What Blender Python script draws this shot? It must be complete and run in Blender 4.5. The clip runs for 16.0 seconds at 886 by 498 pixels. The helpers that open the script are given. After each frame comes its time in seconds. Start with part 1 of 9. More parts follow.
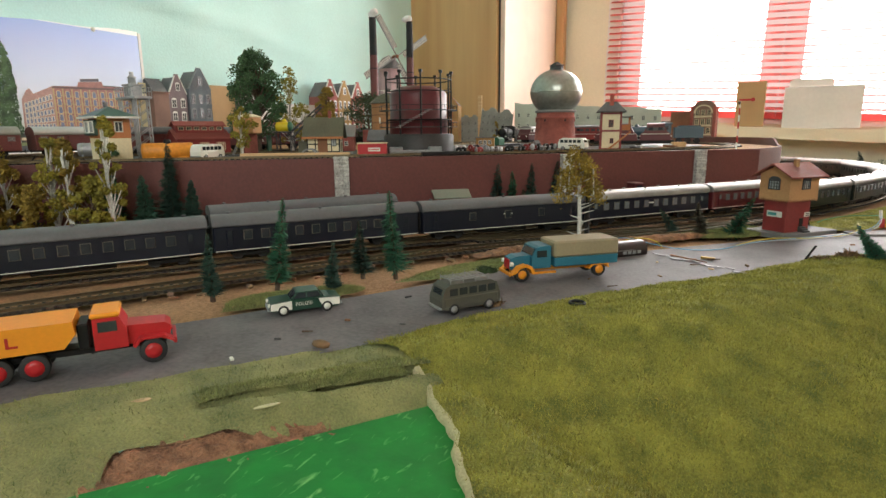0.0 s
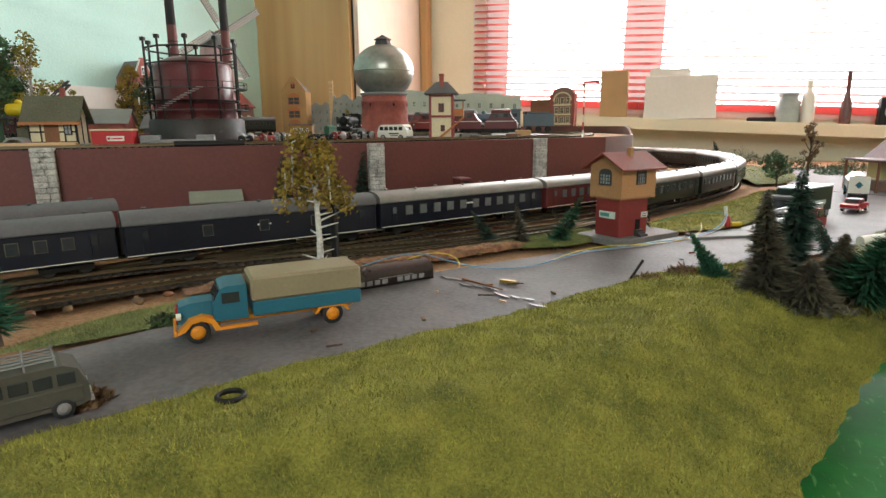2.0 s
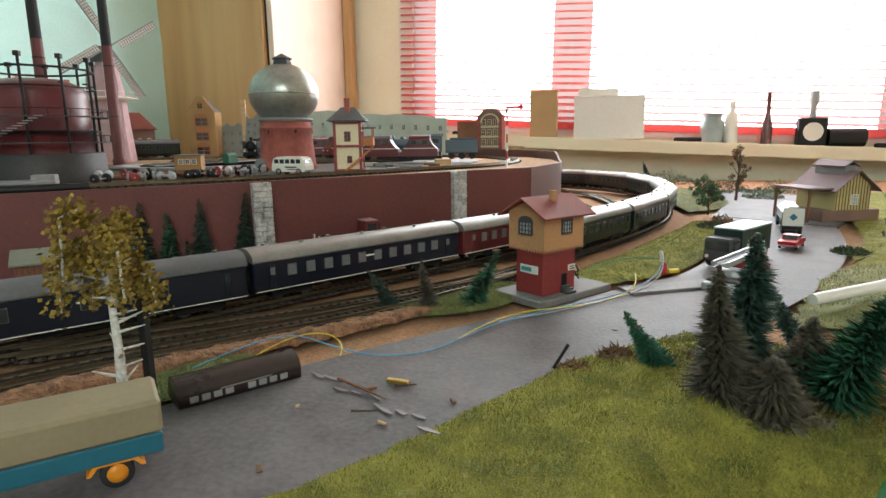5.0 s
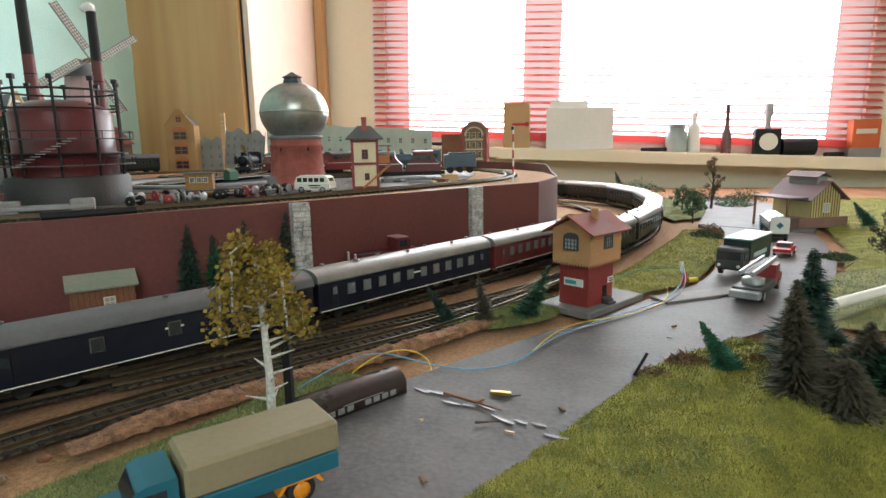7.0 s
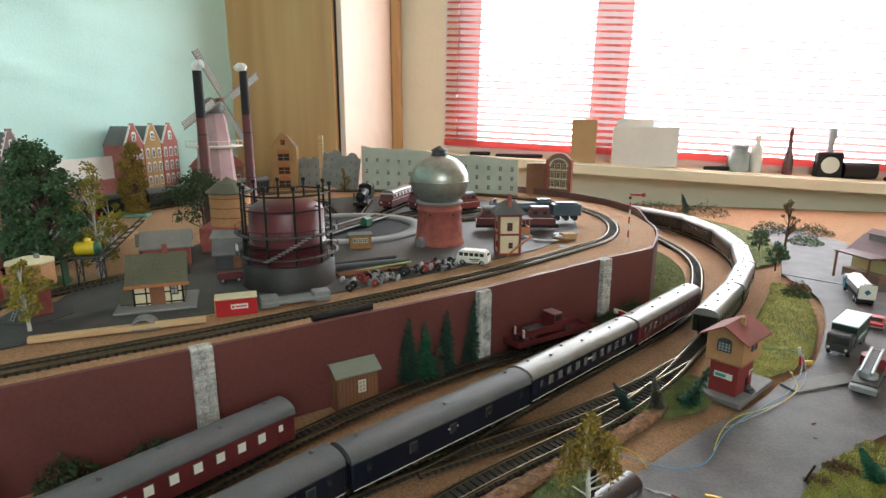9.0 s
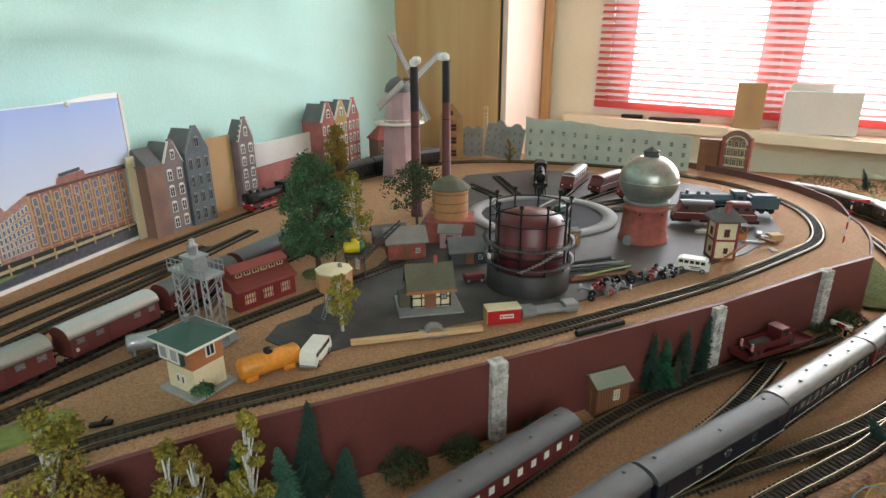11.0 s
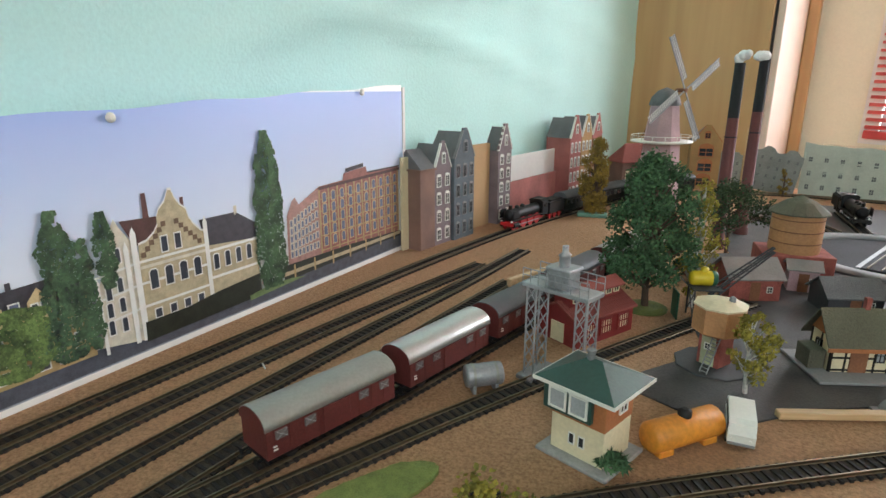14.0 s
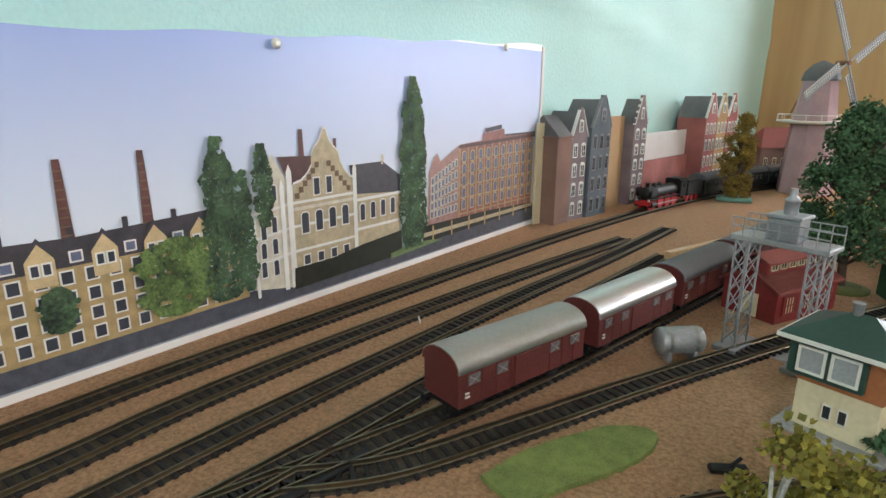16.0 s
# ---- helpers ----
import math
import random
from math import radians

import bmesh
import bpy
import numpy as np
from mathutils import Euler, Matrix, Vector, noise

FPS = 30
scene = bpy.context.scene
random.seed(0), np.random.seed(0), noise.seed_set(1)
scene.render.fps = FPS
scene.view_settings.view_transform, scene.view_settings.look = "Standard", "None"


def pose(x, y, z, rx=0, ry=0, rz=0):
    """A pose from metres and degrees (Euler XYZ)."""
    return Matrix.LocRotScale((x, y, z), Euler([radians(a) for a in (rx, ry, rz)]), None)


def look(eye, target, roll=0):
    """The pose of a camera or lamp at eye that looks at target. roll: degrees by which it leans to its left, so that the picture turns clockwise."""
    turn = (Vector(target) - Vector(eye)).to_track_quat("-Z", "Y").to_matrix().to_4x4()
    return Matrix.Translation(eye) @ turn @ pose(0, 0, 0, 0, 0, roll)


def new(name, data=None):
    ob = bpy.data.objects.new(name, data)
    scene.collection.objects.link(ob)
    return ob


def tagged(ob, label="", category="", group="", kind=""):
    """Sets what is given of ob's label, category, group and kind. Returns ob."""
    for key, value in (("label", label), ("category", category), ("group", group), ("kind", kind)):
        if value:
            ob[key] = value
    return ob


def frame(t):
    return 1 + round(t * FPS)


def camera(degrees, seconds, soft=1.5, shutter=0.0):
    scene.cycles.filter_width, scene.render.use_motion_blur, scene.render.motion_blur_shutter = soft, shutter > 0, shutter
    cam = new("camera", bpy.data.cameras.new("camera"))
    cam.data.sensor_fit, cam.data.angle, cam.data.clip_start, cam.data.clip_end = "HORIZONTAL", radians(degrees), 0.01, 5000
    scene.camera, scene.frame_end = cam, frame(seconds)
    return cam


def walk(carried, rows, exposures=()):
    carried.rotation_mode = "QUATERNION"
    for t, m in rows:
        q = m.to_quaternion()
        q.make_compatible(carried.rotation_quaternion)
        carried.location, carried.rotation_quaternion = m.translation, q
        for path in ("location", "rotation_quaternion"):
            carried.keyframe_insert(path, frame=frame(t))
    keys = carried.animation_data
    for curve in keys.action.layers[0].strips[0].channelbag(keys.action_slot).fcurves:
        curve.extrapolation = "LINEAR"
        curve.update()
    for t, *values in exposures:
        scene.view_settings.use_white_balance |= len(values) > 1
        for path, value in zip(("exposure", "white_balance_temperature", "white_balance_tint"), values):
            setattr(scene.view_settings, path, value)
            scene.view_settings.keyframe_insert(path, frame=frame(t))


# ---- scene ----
cam = camera(75.2, 16.0)
# time, eye, a point one metre ahead, lean
PATH = [
    (0, (0.0336, 0.0147, 0.1264), (-0.4819, 0.8484, -0.0717), -0.60),
    (0.5, (0.0337, 0.0487, 0.1314), (-0.4475, 0.9004, -0.0760), -0.93),
    (1, (0.0292, 0.1151, 0.1304), (-0.3953, 0.9980, -0.0700), -0.91),
    (1.5, (0.0373, 0.1627, 0.1173), (-0.3482, 1.0624, -0.0874), -0.78),
    (2, (0.0698, 0.2323, 0.1141), (-0.2922, 1.1404, -0.0966), -0.56),
    (2.5, (0.0797, 0.2756, 0.1126), (-0.2917, 1.1802, -0.0965), -0.78),
    (3, (0.0818, 0.3060, 0.1177), (-0.2797, 1.2157, -0.0868), -0.82),
    (3.5, (0.0802, 0.3309, 0.1222), (-0.2567, 1.2514, -0.0756), -0.88),
    (4, (0.0806, 0.3474, 0.1211), (-0.2166, 1.2831, -0.0691), -0.80),
    (4.2, (0.0793, 0.3492, 0.1217), (-0.2058, 1.2894, -0.0646), -0.75),
    (6.3, (0.0279, 0.3230, 0.1557), (-0.2028, 1.2770, -0.0361), -1.03),
    (6.5, (0.0158, 0.3201, 0.1519), (-0.1971, 1.2806, -0.0277), -1.08),
    (7, (-0.0065, 0.3012, 0.1490), (-0.1947, 1.2672, -0.0281), -1.09),
    (7.5, (-0.0324, 0.2724, 0.1616), (-0.2018, 1.2408, -0.0215), -1.29),
    (8, (-0.0806, 0.2166, 0.2046), (-0.2344, 1.1863, 0.0149), -1.46),
    (8.2, (-0.0989, 0.2041, 0.2247), (-0.2571, 1.1731, 0.0350), -0.68),
    (10.3, (-0.2662, 0.1195, 0.4061), (-0.5808, 1.0140, 0.0883), -1.34),
    (10.5, (-0.2870, 0.1096, 0.4104), (-0.6125, 0.9984, 0.0879), -0.99),
    (11, (-0.3405, 0.0788, 0.4254), (-0.7015, 0.9484, 0.0886), -0.38),
    (11.5, (-0.3829, 0.0465, 0.4241), (-0.7713, 0.9068, 0.0938), -0.06),
    (12, (-0.4333, 0.0274, 0.4216), (-0.8568, 0.8794, 0.1137), 0.51),
    (12.5, (-0.5090, 0.0356, 0.4032), (-0.9963, 0.8584, 0.1108), 0.42),
    (13, (-0.5676, 0.0712, 0.3842), (-1.1036, 0.8721, 0.1174), 0.11),
    (13.5, (-0.6049, 0.0882, 0.3670), (-1.1567, 0.8803, 0.1057), -0.17),
    (14, (-0.6427, 0.1016, 0.3479), (-1.2146, 0.8758, 0.0769), 0.09),
    (14.5, (-0.6755, 0.1129, 0.3258), (-1.2747, 0.8666, 0.0560), 0.07),
    (15, (-0.7062, 0.1070, 0.3052), (-1.3302, 0.8379, 0.0287), 0.18),
    (15.5, (-0.7220, 0.0930, 0.2912), (-1.3733, 0.8026, 0.0225), 0.21),
    (16, (-0.7336, 0.0802, 0.2833), (-1.4066, 0.7721, 0.0219), 0.31),
]
walk(cam, [(t, look(eye, ahead, lean)) for t, eye, ahead, lean in PATH], exposures=[(0.0, 0.06, 6850, 10), (3.5, 0.06, 6500, 8), (8.0, 0.06, 6250, 7), (10.4, -0.14, 6280, 8), (11.0, 0.02, 6300, 8), (14.0, 0.05, 6150, 10), (16.0, 0.08, 6200, 11)])

# ---- world and light ----
H = 0.092          # height of the upper board above the road
world = bpy.data.worlds.new("sky")
scene.world = world
world.use_nodes = True
wn = world.node_tree.nodes
sky = wn.new("ShaderNodeTexSky")
sky.sky_type, sky.sun_disc, sky.sun_elevation, sky.sun_rotation = "NISHITA", False, radians(35), radians(-60)
world.node_tree.links.new(sky.outputs[0], wn["Background"].inputs[0])
wn["Background"].inputs[1].default_value = 0.10


def lamp(name, m, power, sx, sy, colour):
    data = bpy.data.lights.new(name, "AREA")
    data.shape, data.size, data.size_y, data.energy, data.color = "RECTANGLE", sx, sy, power, colour
    ob = new(name, data)
    ob.matrix_world = m
    return ob


# daylight lamps before the blind, their white faces imitating glare; and daylight of the window behind the camera
lamp("window_daylight", look((-0.344, 2.404, 0.725), (-0.344, 0.0, 0.725)), 5.8, 0.43, 1.0, (0.93, 0.97, 1.0))
lamp("window_daylight", look((0.443, 2.404, 0.690), (0.443, 0.0, 0.690)), 12.4, 0.90, 1.0, (0.93, 0.97, 1.0))
lamp("rear_window_daylight", look((0.75, -1.60, 1.15), (-0.85, 0.7, 0.05)), 29.0, 1.3, 0.9, (0.95, 0.98, 0.97))

# ---- materials ----
MATS = {}


def mat(name, colour, rough=0.6, metal=0.0, vary=0.18, grain=400.0, bump=0.15, stain=0.0, scale=18.0, tint=None, island=0.0, coat=0.0, spec=0.5):
    """A surface with grain, larger patches and a fine relief. vary: how far the patches lighten and darken the colour; tint: a second colour in the patches."""
    if name in MATS:
        return MATS[name]
    m = bpy.data.materials.new(name)
    m.use_nodes = True
    nt = m.node_tree
    n, l = nt.nodes, nt.links
    b = n["Principled BSDF"]
    b.inputs["Roughness"].default_value, b.inputs["Metallic"].default_value = rough, metal
    b.inputs["Specular IOR Level"].default_value = spec
    b.inputs["Coat Weight"].default_value = coat
    geo = n.new("ShaderNodeTexCoord")
    big, fine = n.new("ShaderNodeTexNoise"), n.new("ShaderNodeTexNoise")
    big.inputs["Scale"].default_value, big.inputs["Detail"].default_value = scale, 5.0
    fine.inputs["Scale"].default_value, fine.inputs["Detail"].default_value = grain, 3.0
    for t in (big, fine):
        l.new(geo.outputs["Object"], t.inputs["Vector"])
    add = n.new("ShaderNodeMath")
    add.operation = "MULTIPLY_ADD"
    l.new(fine.outputs["Fac"], add.inputs[0])
    add.inputs[1].default_value = 0.6
    l.new(big.outputs["Fac"], add.inputs[2])
    ramp = n.new("ShaderNodeValToRGB")
    c = Vector(colour)
    lo, hi = c * (1 - vary), c * (1 + vary)
    if tint:
        lo = Vector(tint)
    ramp.color_ramp.elements[0].position, ramp.color_ramp.elements[1].position = 0.55, 1.05
    ramp.color_ramp.elements[0].color, ramp.color_ramp.elements[1].color = (*lo, 1), (*[min(1.0, v) for v in hi], 1)
    l.new(add.outputs[0], ramp.inputs[0])
    colour_out = ramp.outputs[0]
    if island:
        info = n.new("ShaderNodeNewGeometry")
        hsv = n.new("ShaderNodeHueSaturation")
        rng = n.new("ShaderNodeMapRange")
        rng.inputs["To Min"].default_value, rng.inputs["To Max"].default_value = 1 - island, 1 + island
        l.new(info.outputs["Random Per Island"], rng.inputs["Value"])
        l.new(rng.outputs[0], hsv.inputs["Value"])
        l.new(colour_out, hsv.inputs["Color"])
        colour_out = hsv.outputs[0]
    l.new(colour_out, b.inputs["Base Color"])
    if bump:
        bp = n.new("ShaderNodeBump")
        bp.inputs["Strength"].default_value, bp.inputs["Distance"].default_value = bump, 0.002
        l.new(fine.outputs["Fac"], bp.inputs["Height"])
        l.new(bp.outputs[0], b.inputs["Normal"])
    rr = n.new("ShaderNodeMapRange")
    rr.inputs["To Min"].default_value, rr.inputs["To Max"].default_value = max(0.02, rough - 0.1), min(1.0, rough + 0.12)
    l.new(big.outputs["Fac"], rr.inputs["Value"])
    l.new(rr.outputs[0], b.inputs["Roughness"])
    MATS[name] = m
    return m


def glass(name, colour=(0.9, 0.95, 0.95), rough=0.02):
    if name not in MATS:
        m = bpy.data.materials.new(name)
        m.use_nodes = True
        b = m.node_tree.nodes["Principled BSDF"]
        b.inputs["Base Color"].default_value = (*colour, 1)
        b.inputs["Roughness"].default_value, b.inputs["Transmission Weight"].default_value, b.inputs["IOR"].default_value = rough, 1.0, 1.3
        MATS[name] = m
    return MATS[name]


def glow(name, colour, strength):
    if name not in MATS:
        m = bpy.data.materials.new(name)
        m.use_nodes = True
        b = m.node_tree.nodes["Principled BSDF"]
        b.inputs["Base Color"].default_value = (0, 0, 0, 1)
        b.inputs["Emission Color"].default_value, b.inputs["Emission Strength"].default_value = (*colour, 1), strength
        MATS[name] = m
    return MATS[name]


CORK = mat("cork_ground", (0.41, 0.240, 0.125), 0.95, vary=0.30, grain=1500, bump=0.9, scale=420, tint=(0.255, 0.138, 0.066))
BALLAST = mat("brown_ballast", (0.20, 0.12, 0.08), 0.95, vary=0.5, grain=900, bump=1.0, scale=60)
ROAD = mat("grey_road_paint", (0.128, 0.120, 0.122), 0.60, vary=0.30, grain=300, bump=0.16, scale=25, spec=0.17)
ASPH = mat("yard_asphalt", (0.060, 0.055, 0.052), 0.6, vary=0.35, grain=500, bump=0.3, scale=30, tint=(0.028, 0.027, 0.028))
GRASS = mat("grass_mat", (0.25, 0.24, 0.04), 0.95, vary=0.3, grain=900, bump=1.0, scale=45, tint=(0.10, 0.115, 0.018))
GRASS2 = mat("olive_grass_mat", (0.13, 0.15, 0.035), 0.95, vary=0.3, grain=900, bump=1.0, scale=40, tint=(0.075, 0.095, 0.03))
SAGE = mat("sage_grass_mat", (0.20, 0.235, 0.095), 0.95, vary=0.25, grain=900, bump=0.8, scale=30, tint=(0.13, 0.165, 0.065))
FADED = mat("faded_grass_mat", (0.23, 0.225, 0.09), 0.95, vary=0.3, grain=900, bump=0.8, scale=30, tint=(0.115, 0.135, 0.055))
GREENPAINT = mat("glossy_green_paint", (0.008, 0.185, 0.030), 0.55, vary=0.15, grain=120, bump=0.12, scale=40, tint=(0.007, 0.145, 0.025), spec=0.22)
n, l = GREENPAINT.node_tree.nodes, GREENPAINT.node_tree.links     # pale scuffs and scratches in the paint
tc, mp, sc, sr, mx = n.new("ShaderNodeTexCoord"), n.new("ShaderNodeMapping"), n.new("ShaderNodeTexNoise"), n.new("ShaderNodeValToRGB"), n.new("ShaderNodeMixRGB")
mp.inputs["Rotation"].default_value, mp.inputs["Scale"].default_value = (0, 0, 0.9), (1.0, 0.35, 1.0)
sc.inputs["Scale"].default_value, sc.inputs["Detail"].default_value, sc.inputs["Distortion"].default_value = 230, 6.0, 1.0
sr.color_ramp.elements[0].position, sr.color_ramp.elements[1].position = 0.60, 0.74
mx.inputs[2].default_value = (0.16, 0.42, 0.13, 1)
old = n["Principled BSDF"].inputs["Base Color"].links[0].from_socket
l.new(tc.outputs["Object"], mp.inputs[0]), l.new(mp.outputs[0], sc.inputs["Vector"]), l.new(sc.outputs["Fac"], sr.inputs[0])
l.new(sr.outputs[0], mx.inputs[0]), l.new(old, mx.inputs[1]), l.new(mx.outputs[0], n["Principled BSDF"].inputs["Base Color"])
MAROON = mat("maroon_painted_board", (0.125, 0.035, 0.03), 0.55, vary=0.2, grain=260, bump=0.12, scale=9)
STONE = mat("pale_stone", (0.5, 0.49, 0.46), 0.9, vary=0.3, grain=600, bump=0.8, scale=120, tint=(0.22, 0.21, 0.2))
RAIL = mat("rail_brass_steel", (0.20, 0.165, 0.11), 0.42, 1.0, vary=0.15, grain=300, bump=0.02)
SLEEPER = mat("dark_sleeper", (0.020, 0.017, 0.015), 0.75, vary=0.35, grain=500, bump=0.3, spec=0.3)
TRACKBED = mat("weathered_track_infill", (0.062, 0.048, 0.036), 0.95, vary=0.5, grain=700, bump=0.8, scale=45, tint=(0.026, 0.021, 0.018), spec=0.2)
TEAL = mat("teal_wallpaper", (0.56, 0.83, 0.78), 0.9, vary=0.06, grain=220, bump=0.35, scale=3)
CREAM = mat("cream_wall_paint", (0.84, 0.78, 0.60), 0.75, vary=0.05, grain=160, bump=0.1, scale=4)
WHITE = mat("white_paint", (0.78, 0.76, 0.72), 0.5, vary=0.05, grain=100, bump=0.03, scale=6)
CEIL = mat("ceiling_paint", (0.75, 0.74, 0.70), 0.9, vary=0.03, grain=100, bump=0.1, scale=4)
FLOOR = mat("grey_carpet", (0.2, 0.19, 0.18), 0.95, vary=0.2, grain=300, bump=0.5, scale=8)
BLACK = mat("black_plastic", (0.009, 0.0085, 0.0085), 0.5, vary=0.3, bump=0.05, spec=0.3)
DARK = mat("dark_grey", (0.05, 0.05, 0.052), 0.6, vary=0.25, bump=0.1)
GREY = mat("mid_grey", (0.22, 0.22, 0.22), 0.6, vary=0.2, bump=0.1)
STEEL = mat("galvanised_steel", (0.34, 0.35, 0.36), 0.5, 0.5, vary=0.2, bump=0.1)
SILVER = mat("silver_paint", (0.36, 0.37, 0.33), 0.32, 0.75, vary=0.12, grain=150, bump=0.04, scale=30, tint=(0.26, 0.27, 0.24))
BARK = mat("brown_bark", (0.09, 0.06, 0.04), 0.95, vary=0.4, bump=0.8, grain=600)
BIRCHBARK = mat("white_birch_bark", (0.66, 0.65, 0.6), 0.9, vary=0.2, bump=0.4, grain=400, tint=(0.2, 0.19, 0.17))


def wood(name, light, dark, scale=6.0, axis="Z", rough=0.45):
    if name in MATS:
        return MATS[name]
    m = bpy.data.materials.new(name)
    m.use_nodes = True
    n, l = m.node_tree.nodes, m.node_tree.links
    co, mp, ns, ramp = n.new("ShaderNodeTexCoord"), n.new("ShaderNodeMapping"), n.new("ShaderNodeTexNoise"), n.new("ShaderNodeValToRGB")
    s = {"X": (0.06, 1, 1), "Y": (1, 0.06, 1), "Z": (1, 1, 0.05)}[axis]
    mp.inputs["Scale"].default_value = s
    ns.inputs["Scale"].default_value, ns.inputs["Detail"].default_value = scale * 8, 8.0
    l.new(co.outputs["Object"], mp.inputs[0]), l.new(mp.outputs[0], ns.inputs["Vector"]), l.new(ns.outputs["Fac"], ramp.inputs[0])
    ramp.color_ramp.elements[0].position, ramp.color_ramp.elements[1].position = 0.3, 0.72
    ramp.color_ramp.elements[0].color, ramp.color_ramp.elements[1].color = (*dark, 1), (*light, 1)
    b = n["Principled BSDF"]
    l.new(ramp.outputs[0], b.inputs["Base Color"])
    b.inputs["Roughness"].default_value = rough
    MATS[name] = m
    return m


BEECH = wood("beech_veneer", (0.60, 0.38, 0.17), (0.47, 0.27, 0.11), 2.5)
PINE = wood("pine_strip", (0.66, 0.47, 0.27), (0.52, 0.33, 0.16), 30, "X")


# ---- mesh building ----
class Shape:
    """Collects boxes, turned forms, strips and plates into one mesh."""

    def __init__(self):
        self.v, self.f, self.smooth = [], [], []

    def add(self, verts, faces, m=None, smooth=False):
        k = len(self.v)
        self.v += [tuple(m @ Vector(p)) if m else tuple(p) for p in verts]
        self.f += [tuple(i + k for i in q) for q in faces]
        self.smooth += [smooth] * len(faces)
        return self

    def box(self, x0, y0, z0, x1, y1, z1, b=0.0, m=None):
        """A box between two corners, its long edges chamfered by b."""
        if b <= 0:
            p = [(x, y, z) for z in (z0, z1) for y in (y0, y1) for x in (x0, x1)]
            return self.add(p, [(0, 2, 3, 1), (4, 5, 7, 6), (0, 1, 5, 4), (2, 6, 7, 3), (0, 4, 6, 2), (1, 3, 7, 5)], m)
        b = min(b, (x1 - x0) / 2.1, (y1 - y0) / 2.1, (z1 - z0) / 2.1)
        ring = [(x0 + b, y0), (x1 - b, y0), (x1, y0 + b), (x1, y1 - b), (x1 - b, y1), (x0 + b, y1), (x0, y1 - b), (x0, y0 + b)]
        inner = [(min(max(x, x0 + b), x1 - b), min(max(y, y0 + b), y1 - b)) for x, y in ring]
        p = [(x, y, z0) for x, y in inner] + [(x, y, z0 + b) for x, y in ring] + [(x, y, z1 - b) for x, y in ring] + [(x, y, z1) for x, y in inner]
        f = [(8 * k + i, 8 * k + (i + 1) % 8, 8 * k + 8 + (i + 1) % 8, 8 * k + 8 + i) for k in range(3) for i in range(8)]
        return self.add(p, f + [tuple(range(7, -1, -1)), tuple(range(24, 32))], m)

    def turned(self, profile, n=20, m=None, smooth=True, cap=True):
        """A form turned round z from (radius, height) pairs."""
        p, f = [], []
        for r, z in profile:
            p += [(r * math.cos(2 * math.pi * i / n), r * math.sin(2 * math.pi * i / n), z) for i in range(n)]
        for k in range(len(profile) - 1):
            f += [(k * n + i, k * n + (i + 1) % n, (k + 1) * n + (i + 1) % n, (k + 1) * n + i) for i in range(n)]
        self.add(p, f, m, smooth)
        if cap:
            k = len(profile) - 1
            self.add(p, [tuple(range(n - 1, -1, -1)), tuple(range(k * n, k * n + n))], m)
        return self

    def rod(self, a, b, r, n=6, r2=None):
        """A round bar from a to b."""
        a, b = Vector(a), Vector(b)
        d = b - a
        q = d.to_track_quat("Z", "Y").to_matrix().to_4x4()
        return self.turned([(r, 0), (r if r2 is None else r2, d.length)], n, Matrix.Translation(a) @ q)

    def prism(self, profile, length, m=None, smooth=False):
        """A profile in x and z, drawn out along y, centred."""
        n = len(profile)
        p = [(x, -length / 2, z) for x, z in profile] + [(x, length / 2, z) for x, z in profile]
        f = [(i, (i + 1) % n, n + (i + 1) % n, n + i) for i in range(n)]
        self.add(p, f, m, smooth)
        return self.add(p, [tuple(range(n - 1, -1, -1)), tuple(range(n, 2 * n))], m)

    def plate(self, outline, z0, z1, m=None):
        """A flat plate with an outline in x and y."""
        n = len(outline)
        area = sum(outline[i][0] * outline[(i + 1) % n][1] - outline[(i + 1) % n][0] * outline[i][1] for i in range(n))
        if area < 0:
            outline = outline[::-1]
        p = [(x, y, z0) for x, y in outline] + [(x, y, z1) for x, y in outline]
        f = [(i, (i + 1) % n, n + (i + 1) % n, n + i) for i in range(n)]
        return self.add(p, f + [tuple(range(n - 1, -1, -1)), tuple(range(n, 2 * n))], m)

    def sheet(self, rows, m=None, smooth=True):
        """A grid of points as a surface."""
        n = len(rows[0])
        return self.add([p for r in rows for p in r], [(a * n + i, a * n + i + 1, a * n + n + i + 1, a * n + n + i) for a in range(len(rows) - 1) for i in range(n - 1)], m, smooth)

    def ball(self, r, m=None, n=16, k=10):
        return self.turned([(max(1e-5, r * math.sin(math.pi * i / k)), -r * math.cos(math.pi * i / k)) for i in range(k + 1)], n, m, True, False)

    def mesh(self, name, material):
        me = bpy.data.meshes.new(name)
        me.from_pydata(self.v, [], self.f)
        me.polygons.foreach_set("use_smooth", self.smooth)
        me.materials.append(material)
        me.update()
        return me


def part(name, shape, material, parent, label="", at=None):
    ob = new(name, shape.mesh(name, material))
    ob.parent = parent
    if at is not None:
        ob.matrix_local = at
    if label:
        ob["label"] = label
    return ob


def thing(name, m, label, category, group="", kind=""):
    ob = new(name)
    ob.empty_display_size = 0.01
    ob.matrix_world = m
    return tagged(ob, label, category, group, kind)


def solid(name, shape, material, label, category, kind="", m=None, group=""):
    ob = new(name, shape.mesh(name, material))
    if m is not None:
        ob.matrix_world = m
    return tagged(ob, label, category, group, kind)


def T(x, y, z=0.0):
    return Matrix.Translation((x, y, z))


def R(deg, axis="Z"):
    return Matrix.Rotation(radians(deg), 4, axis)


